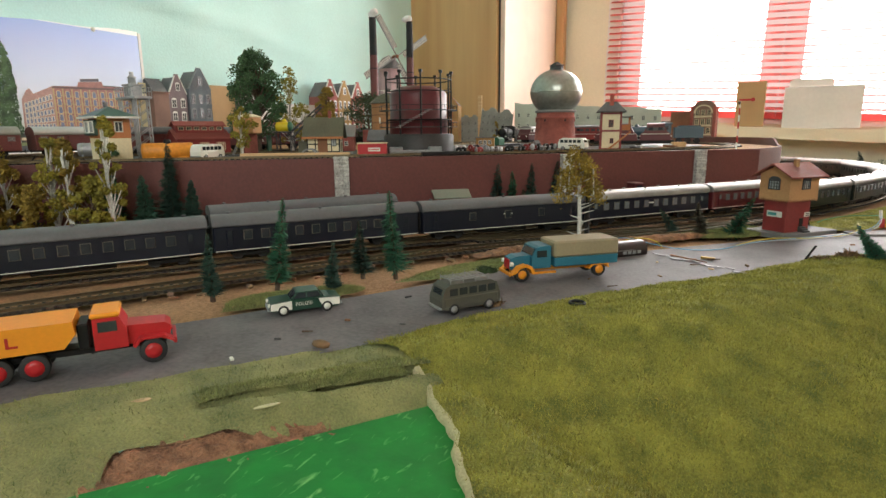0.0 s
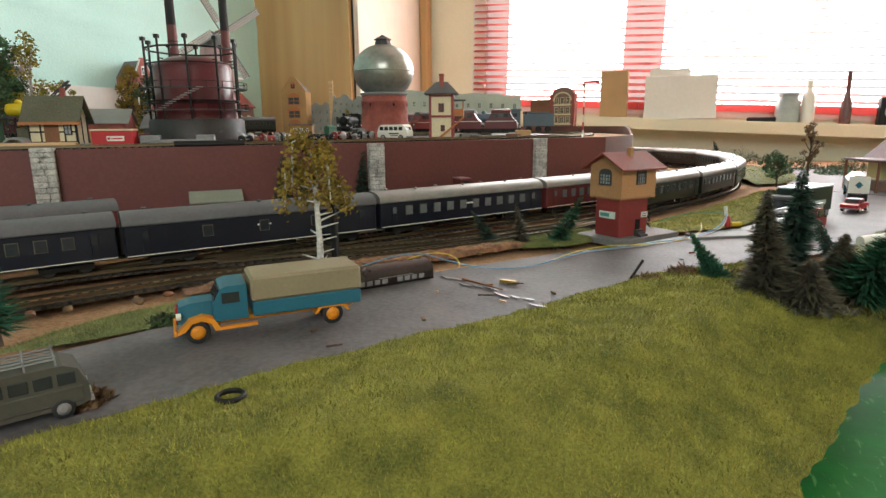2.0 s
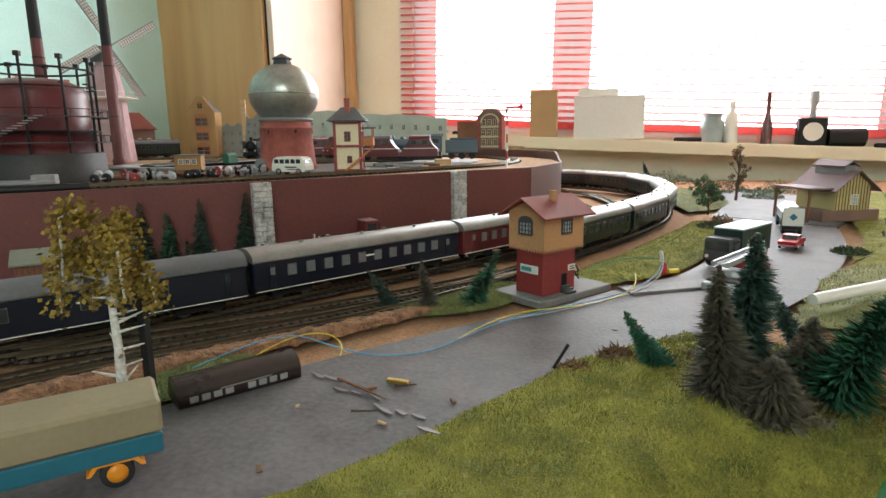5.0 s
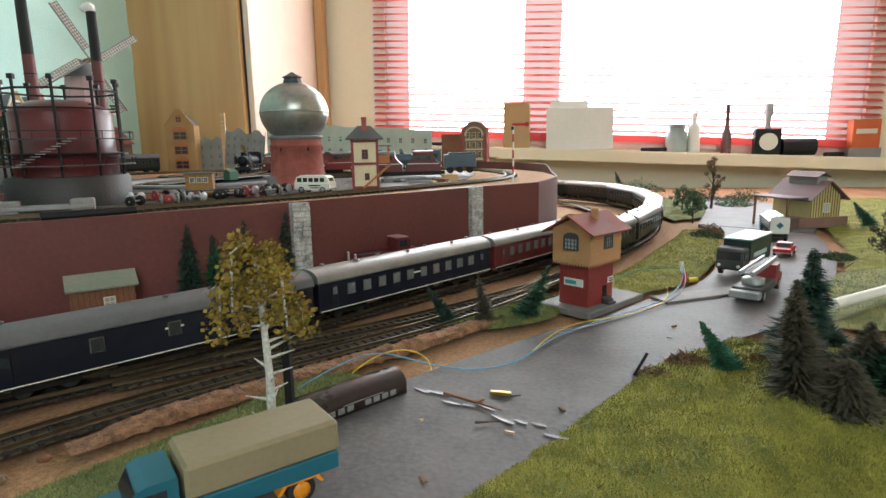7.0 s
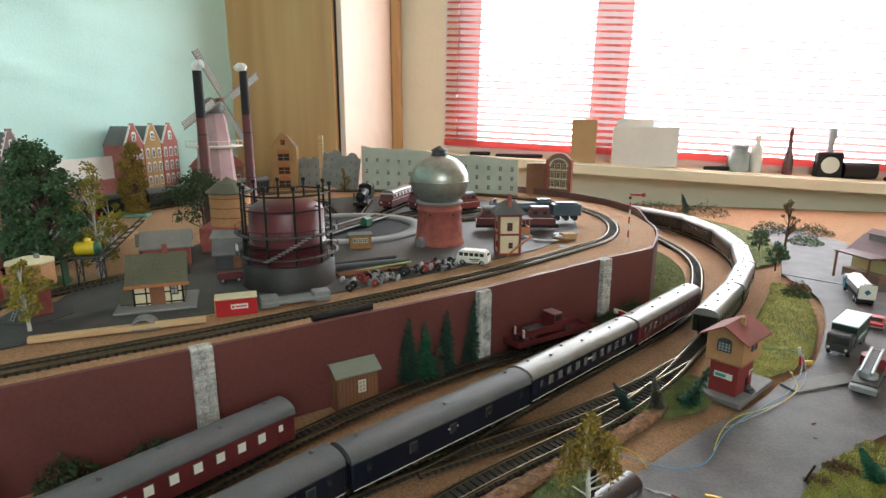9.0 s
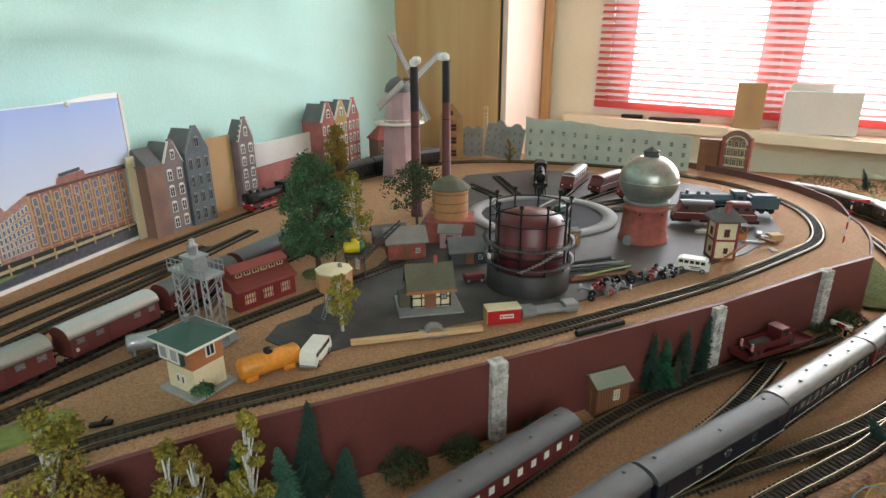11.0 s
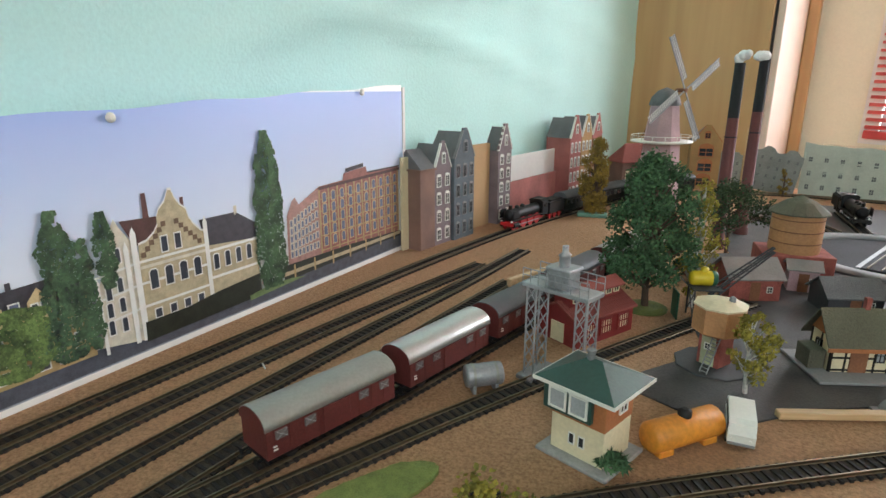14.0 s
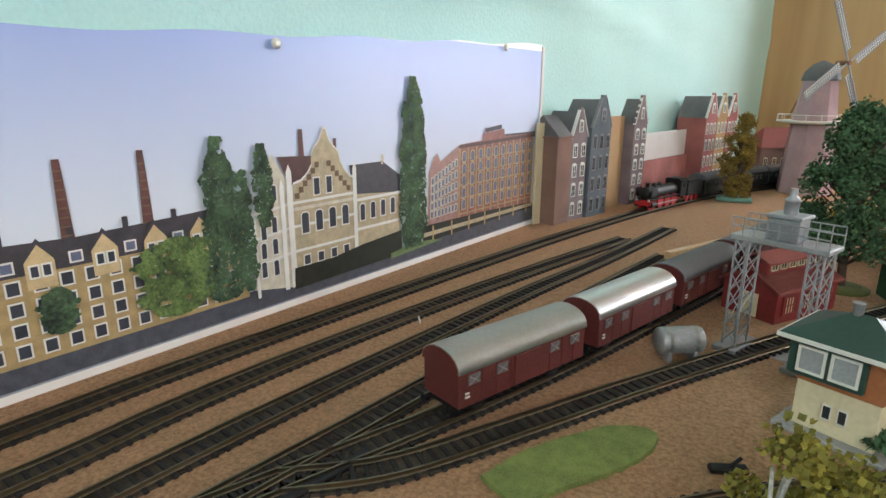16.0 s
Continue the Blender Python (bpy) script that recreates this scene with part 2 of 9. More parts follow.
def smooth_line(points, step=0.01):
    """A smooth curve through points in the plan, as evenly spaced (x, y, heading)."""
    P = [Vector(p) for p in points]
    P = [2 * P[0] - P[1]] + P + [2 * P[-1] - P[-2]]
    fine = []
    for i in range(1, len(P) - 2):
        for k in range(40):
            t = k / 40
            a, b, c, d = P[i - 1:i + 3]
            fine.append(0.5 * ((2 * b) + (c - a) * t + (2 * a - 5 * b + 4 * c - d) * t * t + (3 * b - a - 3 * c + d) * t ** 3))
    fine.append(P[-2])
    out, left = [fine[0]], step
    for a, b in zip(fine, fine[1:]):
        gap = (b - a).length
        while gap >= left > 0:
            a = a.lerp(b, left / gap)
            gap -= left
            out.append(a.copy())
            left = step
        left -= gap
    res = []
    for i, p in enumerate(out):
        d = out[min(i + 1, len(out) - 1)] - out[max(i - 1, 0)]
        res.append((p.x, p.y, math.atan2(d.y, d.x)))
    return res


def along(line, s, step=0.01):
    """The place and heading at s metres along a line."""
    i = max(0, min(int(s / step), len(line) - 2))
    t = s / step - i
    a, b = line[i], line[i + 1]
    return a[0] + (b[0] - a[0]) * t, a[1] + (b[1] - a[1]) * t, a[2]


SLEEPERS = []


def track(points, z, label="model railway track with brass-coloured rails and dark sleepers", bed=True):
    """Two rails on a ladder of sleepers along a line."""
    line = smooth_line(points, 0.0075)
    root = thing("railway_track", T(0, 0, 0), label, "railway track", "railway tracks")
    for side in (-1, 1):
        s = Shape()
        o = side * 0.00825
        rows = []
        for x, y, h in line:
            nx, ny = -math.sin(h), math.cos(h)
            rows.append([(x + nx * (o + e), y + ny * (o + e), z + q) for e, q in ((-0.0012, 0.0025), (-0.0005, 0.0030), (-0.0005, 0.0042), (-0.0006, 0.0052), (0.0006, 0.0052), (0.0005, 0.0042), (0.0005, 0.0030), (0.0012, 0.0025))])
        s.sheet(rows, smooth=False)
        part("rail", s, RAIL, root)
    s = Shape()
    s.sheet([[(x - math.sin(h) * e, y + math.cos(h) * e, z + q) for e, q in ((-0.0112, -0.0003), (-0.0104, 0.0011), (0.0104, 0.0011), (0.0112, -0.0003))] for x, y, h in line], smooth=False)
    part("track_bed", s, TRACKBED, root, "dark weathered infill between the sleepers")
    SLEEPERS.append((root, line, z))
    return smooth_line(points, 0.01)

# ---- room ----
def lean(x, z):
    """The room's far wall is a little out of true."""
    return x + 0.02 * z, z - 0.045 * (x + 0.67)


def wall_box(s, x0, y0, z0, x1, y1, z1):
    p = []
    for z in (z0, z1):
        for y in (y0, y1):
            for x in (x0, x1):
                a, c = lean(x, z)
                p.append((a, y, c))
    s.add(p, [(0, 2, 3, 1), (4, 5, 7, 6), (0, 1, 5, 4), (2, 6, 7, 3), (0, 4, 6, 2), (1, 3, 7, 5)])
    return s


YW = 2.46
WX0, WX1, WZ0, WZ1 = -0.69, 1.03, 0.172, 1.25
s = Shape()
wall_box(s, -1.5, YW, -0.95, WX0, YW + 0.12, 1.6)
wall_box(s, WX1, YW, -0.95, 2.2, YW + 0.12, 1.6)
wall_box(s, WX0, YW, -0.95, WX1, YW + 0.12, WZ0)
wall_box(s, WX0, YW, WZ1, WX1, YW + 0.12, 1.6)
solid("wall_north", s, CREAM, "cream painted wall with the wide window in it", "wall", "structure")
s = Shape().box(-1.42, -1.9, -0.95, -1.30, YW + 0.12, 1.6)
solid("wall_west", s, TEAL, "pale teal papered wall behind the railway layout", "wall", "structure")
s = Shape().box(2.0, -1.9, -0.95, 2.12, YW + 0.12, 1.6)
solid("wall_east", s, CREAM, "cream painted wall closing the room", "wall", "structure")
s = Shape()
s.box(-1.42, -1.9, -0.95, -0.4, -1.78, 1.6).box(1.0, -1.9, -0.95, 2.12, -1.78, 1.6).box(-0.4, -1.9, -0.95, 1.0, -1.78, 0.6).box(-0.4, -1.9, 1.55, 1.0, -1.78, 1.6)
solid("wall_south", s, CREAM, "cream painted wall with a window opening", "wall", "structure")
solid("ceiling", Shape().box(-1.42, -1.9, 1.58, 2.12, YW + 0.12, 1.66), CEIL, "white painted ceiling", "ceiling", "structure")
solid("floor", Shape().box(-1.42, -1.9, -0.98, 2.12, YW + 0.12, -0.92), FLOOR, "grey carpeted floor", "floor", "structure")

# curtain of teal paper in front of the side wall, hanging in soft folds
rows = []
for i in range(110):
    y = -1.0 + 3.0 * i / 109
    row = []
    for k in range(70):
        z = 0.0 + 1.3 * k / 69
        f = 0.016 * math.sin(3.1 * y + 5.6 * z) + 0.021 * math.sin(17 * z - 4.0 * y + 1.6 * math.sin(2.2 * y)) * (0.5 + 0.5 * math.sin(2.1 * y + 1.0)) + 0.026 * noise.noise((y * 3.2, z * 7.5, 0.3)) + 0.006 * noise.noise((y * 9, z * 12.0, 2.3))
        for z0, sl, wd, am in ((0.60, 0.10, 0.022, 0.020), (0.47, -0.13, 0.018, 0.014), (0.72, -0.22, 0.026, 0.022), (0.40, 0.22, 0.020, 0.012), (0.86, 0.06, 0.03, 0.022)):
            d = (z - z0 - sl * (y - 0.5) - 0.02 * math.sin(4 * y + z0 * 9)) / wd
            f += am * math.exp(-d * d) * (0.55 + 0.45 * math.sin(3.0 * y + 11 * z0))
        row.append((max(-1.297, -1.268 + f * min(1, max(0.0, (z - 0.15) * 4)) * min(1.0, max(0.12, (1.80 - y) / 0.5))) + (0.03 * (y - 1.7) if y > 1.7 else 0), y, z))
    rows.append(row)
solid("backdrop_cloth", Shape().sheet(rows), TEAL, "pale teal backdrop sheet hanging in soft folds on the wall", "backdrop", "structure")

# window: frame, mullion, sill, blind
win = thing("window_1", T(0, 0, 0), "wide white window with red venetian blinds, bright daylight outside", "window", "", "structure")
s = Shape()
wall_box(s, WX0, YW - 0.01, WZ0, WX0 + 0.05, YW + 0.1, WZ1)
wall_box(s, WX1 - 0.05, YW - 0.01, WZ0, WX1, YW + 0.1, WZ1)
wall_box(s, WX0 + 0.05, YW - 0.01, WZ0, WX1 - 0.05, YW + 0.1, WZ0 + 0.035)
# opaque frame made translucent: light bleeding round it is put into the material
FRAME_GLARE = bpy.data.materials.new("window_frame_glare")
FRAME_GLARE.use_nodes = True
fn = FRAME_GLARE.node_tree.nodes
ft = fn.new("ShaderNodeBsdfTranslucent")
ft.inputs[0].default_value = (0.34, 0.28, 0.27, 1)
FRAME_GLARE.node_tree.links.new(ft.outputs[0], fn["Material Output"].inputs[0])
part("window_frame", s, WHITE, win)
part("mullion", wall_box(Shape(), -0.130, YW + 0.010, WZ0 + 0.036, 0.000, YW + 0.016, WZ1), FRAME_GLARE, win)
for x0, x1 in ((WX0 + 0.051, -0.555), (0.880, WX1 - 0.051)):
    part("side_casement", wall_box(Shape(), x0, YW + 0.010, WZ0 + 0.036, x1, YW + 0.016, WZ1), FRAME_GLARE, win)
RED = mat("red_blind_slat", (0.62, 0.10, 0.10), 0.5, vary=0.08, bump=0.0)
# pale pink translucency imitates glare washing out the red slats
n = RED.node_tree.nodes
tr, mx = n.new("ShaderNodeBsdfTranslucent"), n.new("ShaderNodeMixShader")
tr.inputs[0].default_value = (0.95, 0.36, 0.34, 1)
mx.inputs[0].default_value = 0.55
RED.node_tree.links.new(n["Principled BSDF"].outputs[0], mx.inputs[1])
RED.node_tree.links.new(tr.outputs[0], mx.inputs[2])
RED.node_tree.links.new(mx.outputs[0], n["Material Output"].inputs[0])
for i in range(44):
    z = WZ0 + 0.055 + 0.0235 * i
    for a, b in ((WX0 + 0.01, -0.066), (-0.064, WX1 - 0.01)):
        q = Shape()
        p = []
        for y, dz in ((YW - 0.03, -0.006), (YW - 0.018, 0.001), (YW - 0.006, 0.005)):
            for x in (a, b):
                u, w = lean(x, z + dz)
                p.append((u, y, w))
        q.add(p, [(0, 1, 3, 2), (2, 3, 5, 4)])
        part("blind_slat", q, RED, win)
s = Shape()
wall_box(s, WX0 + 0.01, YW - 0.032, WZ0 + 0.018, -0.066, YW - 0.008, WZ0 + 0.042)
wall_box(s, -0.064, YW - 0.032, WZ0 + 0.018, WX1 - 0.01, YW - 0.008, WZ0 + 0.042)
part("blind_bottom_rail", s, RED, win)
s = Shape()
wall_box(s, -0.78, YW - 0.11, WZ0 - 0.045, 1.10, YW - 0.001, WZ0 - 0.012)
wall_box(s, -0.20, YW - 0.135, WZ0 - 0.05, 1.12, YW - 0.112, WZ0 - 0.016)
solid("window_sill", s, CREAM, "cream painted window sill with a ledge", "window sill", "structure")
s = Shape().box(WX0 - 1.2, YW + 0.6, -0.6, WX1 + 1.2, YW + 0.62, 2.4)
solid("backdrop", s, glow("white_overcast_sky", (0.95, 0.98, 1.0), 9.0), "overcast white sky outside the window", "sky", "structure")

# tall wardrobe in the corner
ward = thing("wardrobe", T(0, 0, 0), "tall beech veneered wardrobe standing in the corner", "wardrobe")
part("door", Shape().box(-1.30, 1.90, -0.9, -0.905, 1.92, 1.45, 0.002), BEECH, ward)
part("side_panel", Shape().box(-0.898, 1.915, -0.9, -0.88, YW - 0.03, 1.45, 0.002), mat("pale_pink_laminate", (0.70, 0.58, 0.47), 0.5, vary=0.05, bump=0.02), ward)
part("back", Shape().box(-1.30, 1.925, -0.9, -0.9, 1.94, 1.45), DARK, ward)
part("edge_strip", Shape().box(-0.879, YW - 0.07, -0.9, -0.845, YW - 0.03, 1.45, 0.004), BEECH, ward)
s = wall_box(Shape(), 1.10, YW - 0.25, -0.9, 1.16, YW - 0.16, 1.3)
solid("wooden_post", s, BEECH, "upright beech board beside the window", "board")

# ---- ground ----
table = thing("layout_table", T(0, 0, 0), "plywood railway layout table on wooden legs", "table", "", "structure")
LOW = [(-1.29, -0.12), (-0.5, -0.12), (-0.36, 0.02), (-0.13, 0.40), (0.10, 0.62), (0.30, 0.80), (0.62, 0.95), (1.05, 1.0), (1.05, 2.34), (-0.86, 2.34), (-1.24, 1.88)]
part("baseboard", Shape().plate(LOW, -0.024, -0.006), CORK, table, "brown cork-covered baseboard")
for x, y in ((-1.1, 0.0), (0.9, 1.2), (0.9, 2.2), (-0.7, 2.2)):
    part("leg", Shape().box(x - 0.025, y - 0.025, -0.92, x + 0.025, y + 0.025, -0.024, 0.003), PINE, table)

WALL = [(-0.865, -0.1), (-0.850, 0.08), (-0.825, 0.2), (-0.795, 0.283), (-0.756, 0.342), (-0.676, 0.440), (-0.503, 0.618), (-0.274, 0.866), (-0.116, 1.065), (-0.033, 1.159)]
RIM = [(-0.012, 1.26), (-0.006, 1.36), (-0.03, 1.50), (-0.09, 1.63), (-0.20, 1.74), (-0.34, 1.83)]
UP = WALL + RIM + [(-0.9, 1.87), (-1.245, 1.87), (-1.245, -0.1)]
part("upper_board", Shape().plate(UP, 0.0, H), CORK, table, "raised brown cork-covered board")

# retaining wall: maroon boards with stone piers
rw = thing("retaining_wall", T(0, 0, 0), "maroon painted retaining wall with pale stone piers", "wall", "", "structure")
for a, b in zip(WALL, WALL[1:]):
    d = Vector((b[0] - a[0], b[1] - a[1]))
    u = d.normalized()
    nrm = Vector((u.y, -u.x))
    q = [Vector(a), Vector(b), Vector(b) + nrm * 0.006, Vector(a) + nrm * 0.006]
    part("panel", Shape().plate([tuple(p) for p in q], -0.006, H + 0.002), MAROON, rw)
for x, y, h in ((-0.503, 0.618, H + 0.004), (-0.274, 0.866, H + 0.003), (-0.116, 1.065, H + 0.003)):
    pier = Shape()
    random.seed(int(h * 1e5) + int(x * 1000))
    m = T(x, y, 0) @ R(47)
    z = -0.004
    while z < h - 0.003:
        dz = random.uniform(0.004, 0.0065)
        c = random.uniform(-0.004, 0.004)
        for a, b in ((-0.010, c), (c, 0.010)):
            pier.box(a + 0.0002, -0.014 - random.uniform(0, 0.0012), z, b - 0.0002, 0.002, min(h, z + dz - 0.0003), 0.0006, m)
        z += dz
    part("stone_pier", pier, STONE, rw)

# edging round the upper board
s = Shape()
rim = smooth_line([WALL[-1]] + RIM, 0.02)
rows = []
for x, y, h in rim:
    top = 0.002 + 0.014 * min(1, max(0, (y - 1.42) / 0.06))
    nx, ny = math.sin(h), -math.cos(h)
    rows.append([(x, y, -0.004), (x + nx * 0.004, y + ny * 0.004, -0.004), (x + nx * 0.004, y + ny * 0.004, H + top), (x, y, H + top), (x, y, H - 0.01)])
s.sheet(rows, smooth=False)
solid("edging_strip", s, mat("red_brown_card", (0.13, 0.055, 0.045), 0.7, vary=0.25, bump=0.15), "red-brown card edging round the curve of the upper board", "edging", "structure")

# road on the lower level
NEAR = [(-0.46, -0.10), (-0.30, 0.09), (-0.226, 0.198), (-0.181, 0.273), (-0.14, 0.36), (-0.079, 0.462), (-0.018, 0.55), (0.02, 0.61), (0.065, 0.68), (0.12, 0.74), (0.20, 0.82), (0.27, 0.93), (0.33, 1.06), (0.37, 1.18), (0.40, 1.3)]
FAR = [(-0.56, -0.05), (-0.40, 0.12), (-0.322, 0.235), (-0.285, 0.30), (-0.235, 0.39), (-0.185, 0.50), (-0.115, 0.618), (-0.02, 0.74), (0.03, 0.79), (0.09, 0.87), (0.145, 0.935), (0.19, 1.03), (0.23, 1.13), (0.26, 1.25), (0.25, 1.4)]
a, b = smooth_line(NEAR, 0.01), smooth_line(FAR, 0.01)
rows = []
for i in range(120):
    t = i / 119
    p, q = a[int(t * (len(a) - 1))], b[int(t * (len(b) - 1))]
    rows.append([(p[0] + (q[0] - p[0]) * k / 6, p[1] + (q[1] - p[1]) * k / 6, 0.0005 + 0.0004 * noise.noise((p[0] * 9, k, t * 20))) for k in range(7)])
solid("road", Shape().sheet(rows), ROAD, "glossy grey painted road with dust and scraps on it", "road", "structure")

# grass bank between the road and the table's front edge
UDIR, NDIR = Vector((0.514, 0.858)), Vector((0.858, -0.514))


def mat_edge(o):
    """Where the torn end of the yellow-green mat lies along the road, for a distance from the road."""
    return (0.086 + 0.26 * o if o < 0.05 else 0.099 - 0.21 * (o - 0.05) if o < 0.115 else 0.0853 - 0.40 * (o - 0.115)) + 0.0022 * noise.noise((o * 110, 2.2, 0.0)) + 0.003 * noise.noise((o * 30, 5.2, 0.0))


def verge_width(a):
    """How far the faded mat reaches from the road: it is torn away over a stretch of bare earth."""
    s0 = 1 / (1 + math.exp((a + 0.050) / 0.0015))
    s1 = 1 / (1 + math.exp(-(a - 0.012) / 0.006))
    return 0.064 + 0.029 * s0 + 0.021 * s1 + 0.002 * noise.noise((a * 90, 0.7, 0))


def bank(name, lo, hi, width, matname, label, ridge=0.09, steep=0.32, lift=0.0, verge=False):
    line = smooth_line(NEAR, 0.003)
    sel = [p for p in line if lo <= (Vector(p[:2]) - Vector((-0.226, 0.198))).dot(UDIR) <= hi]
    rows, rim_rows = [], []
    for i, (x0, y0, h) in enumerate(sel):
        a0 = (Vector((x0, y0)) - Vector((-0.226, 0.198))).dot(UDIR)
        row = []
        wide = verge_width(a0) if verge else min(width, 0.166 + (0.5 if a0 < 0.418 else 0.13) * (0.418 - a0) + 0.003 * noise.noise((a0 * 70, 4.0, 0)))
        for k in range(56):
            o = -0.004 + wide * k / 55
            along_s = a0 if verge else max(a0, mat_edge(o))
            x, y = x0 + UDIR.x * (along_s - a0), y0 + UDIR.y * (along_s - a0)
            rg = min(ridge, 0.035 + max(0.0, along_s - 0.1) * 0.2)
            z = 0.0015 + lift * math.sin(min(1, max(0, o) / rg) * 1.57) - max(0, o - rg) * steep - 0.5 * steep * max(0, o - rg) ** 2
            z += 0.0022 * noise.noise((x * 25, y * 25, o * 30)) + 0.001 * noise.noise((x * 90, y * 90, o * 90))
            if verge:
                f = max(0.0, min(1.0, (along_s + 0.014) / 0.02)) * max(0.0, min(1.0, (0.112 - along_s) / 0.02))
                c = 0.039 + 0.085 * max(0.0, along_s)
                z += f * (-0.0120 * math.exp(-((o - c - 0.001) / 0.0034) ** 2) + 0.0050 * math.exp(-((o - c - 0.015) / 0.011) ** 2))
                f2 = max(0.0, min(1.0, (along_s - 0.035) / 0.01)) * max(0.0, min(1.0, (0.085 - along_s) / 0.01))
                z -= 0.007 * f2 * math.exp(-((o - c - 0.0085) / 0.0020) ** 2)
                if along_s < -0.045:
                    z += 0.0035 * math.exp(-((o - 0.074) / 0.012) ** 2)
            else:
                z = max(z, -0.0035 - max(0.0, along_s - 0.112) * 0.6 + 0.0008 * noise.noise((x * 60, y * 60, 0.3)))
            e = 0.003 * noise.noise((along_s * 60, 3.1, 0)) if k == 0 else 0
            row.append((x + NDIR.x * (o + e), y + NDIR.y * (o + e), z))
            if i == 0 and not verge and o > 0.045:
                w = 0.0022 + 0.0012 * noise.noise((o * 90, 8.0, 0))
                rim_rows.append([(x + NDIR.x * o - UDIR.x * d, y + NDIR.y * o - UDIR.y * d, z + dz) for d, dz in ((-0.0012, 0.0010), (w * 0.5, 0.0006), (w, -0.0012), (w, -0.0040))])
        rows.append(row)
    ob = solid(name, Shape().sheet(rows), matname, label, "grass", "structure")
    if rim_rows:
        part("torn_rim", Shape().sheet(rim_rows), mat("pale_torn_backing", (0.42, 0.38, 0.22), 0.9, vary=0.25, grain=700, bump=0.6), ob)
    return ob


bank("grass_bank", 0.030, 0.66, 0.24, GRASS, "yellow-green grass mat sloping down from the road edge", 0.080, 0.42, 0.006)
bank("grass_verge", -0.5, 0.108, 0.074, FADED, "faded folded grass mat beside the road", 0.06, 0.30, 0.002, True)
for lo, hi, shift, lift in ((-0.012, 0.106, 0.0, 0.0), (0.030, 0.090, 0.0085, -0.001)):
    rows = []
    for i in range(60):
        t = i / 59
        a = lo + (hi - lo) * t
        c = 0.039 + 0.085 * max(0.0, a) + shift + 0.0008 * noise.noise((a * 80, shift * 900, 0))
        up_ = min(1.0, 6 * t, 6 * (1 - t)) * (0.8 + 0.3 * noise.noise((a * 50, 1.0, 0)))
        b = Vector((-0.226, 0.198)) + UDIR * a
        rows.append([(b.x + NDIR.x * (c + d), b.y + NDIR.y * (c + d), 0.0028 + lift + h * up_) for d, h in ((-0.014, -0.001), (-0.006, 0.0022), (-0.001, 0.0030), (0.0016, 0.0026), (0.0020, 0.0019), (-0.001, 0.0012))])
    solid("mat_fold", Shape().sheet(rows), FADED, "lifted fold of faded grass mat", "grass mat")
gb = [Vector((-0.226, 0.198)) + UDIR * a + NDIR * o for a, o in ((-0.40, 0.084), (0.094, 0.079), (0.090, 0.115), (0.074, 0.16), (0.040, 0.30), (-0.40, 0.30))]
s = Shape().plate([(p.x, p.y) for p in gb], -0.014, -0.0060)
solid("green_board", s, GREENPAINT, "scuffed board painted glossy green under the grass mat", "board", "structure")

gb = [Vector((-0.226, 0.198)) + UDIR * a + NDIR * o for a, o in ((0.34, 0.19), (0.40, 0.158), (0.58, 0.128), (0.68, 0.112), (0.74, 0.25), (0.34, 0.30))]
solid("green_board", Shape().plate([(p.x, p.y) for p in gb], -0.054, -0.044), GREENPAINT, "scuffed board painted glossy green below the grass bank", "board", "structure")

# ---- tracks ----
NEARLINE = [(-0.55, -0.02), (-0.46, 0.175), (-0.412, 0.28), (-0.358, 0.392), (-0.292, 0.508), (-0.250, 0.572), (-0.209, 0.625), (-0.158, 0.684), (-0.104, 0.750), (-0.048, 0.838), (-0.005, 0.925), (0.066, 1.075), (0.128, 1.22), (0.170, 1.38), (0.180, 1.56), (0.14, 1.75), (0.04, 1.89), (-0.12, 1.97), (-0.4, 2.0)]
near_line = track(NEARLINE, 0.0)
MIDLINE = [(-0.63, 0.03), (-0.522, 0.245), (-0.421, 0.424), (-0.342, 0.549), (-0.270, 0.636), (-0.196, 0.755), (-0.100, 0.902), (-0.015, 1.033), (0.03, 1.13), (0.07, 1.28), (0.095, 1.45), (0.08, 1.6), (0.02, 1.76), (-0.12, 1.88), (-0.4, 1.92)]
mid_line = track(MIDLINE, 0.0)
REDLINE = [(-0.72, 0.03), (-0.59, 0.30), (-0.475, 0.507), (-0.405, 0.643), (-0.33, 0.76), (-0.23, 0.88), (-0.13, 0.985), (-0.085, 1.035)]
red_line = track(REDLINE, 0.0)
cross_line = track([(-0.425, 0.405), (-0.345, 0.572), (-0.24, 0.772), (-0.175, 0.925)], -0.0006, "crossover track between the two sidings")
cross2_line = track([(-0.012, 0.912), (-0.080, 0.818), (-0.146, 0.742), (-0.222, 0.668), (-0.288, 0.605)], -0.0006, "crossover track between the two main lines")
T1 = [(-1.09, -0.08), (-1.112, 0.111), (-1.124, 0.209), (-1.135, 0.36), (-1.146, 0.55), (-1.155, 0.8), (-1.15, 1.05), (-1.12, 1.3), (-1.05, 1.52), (-0.93, 1.66), (-0.75, 1.73), (-0.5, 1.745), (-0.32, 1.69), (-0.19, 1.60), (-0.115, 1.48), (-0.085, 1.36), (-0.10, 1.22), (-0.165, 1.10), (-0.275, 0.935), (-0.386, 0.799), (-0.501, 0.667), (-0.6, 0.566), (-0.712, 0.447), (-0.785, 0.36), (-0.825, 0.29), (-0.86, 0.20), (-0.885, 0.08), (-0.895, -0.08)]
loop_line = track(T1, H)
t2_line = track([(-1.04, -0.08), (-1.06, 0.116), (-1.072, 0.188), (-1.082, 0.29), (-1.088, 0.45), (-1.088, 0.62), (-1.085, 0.8)], H)
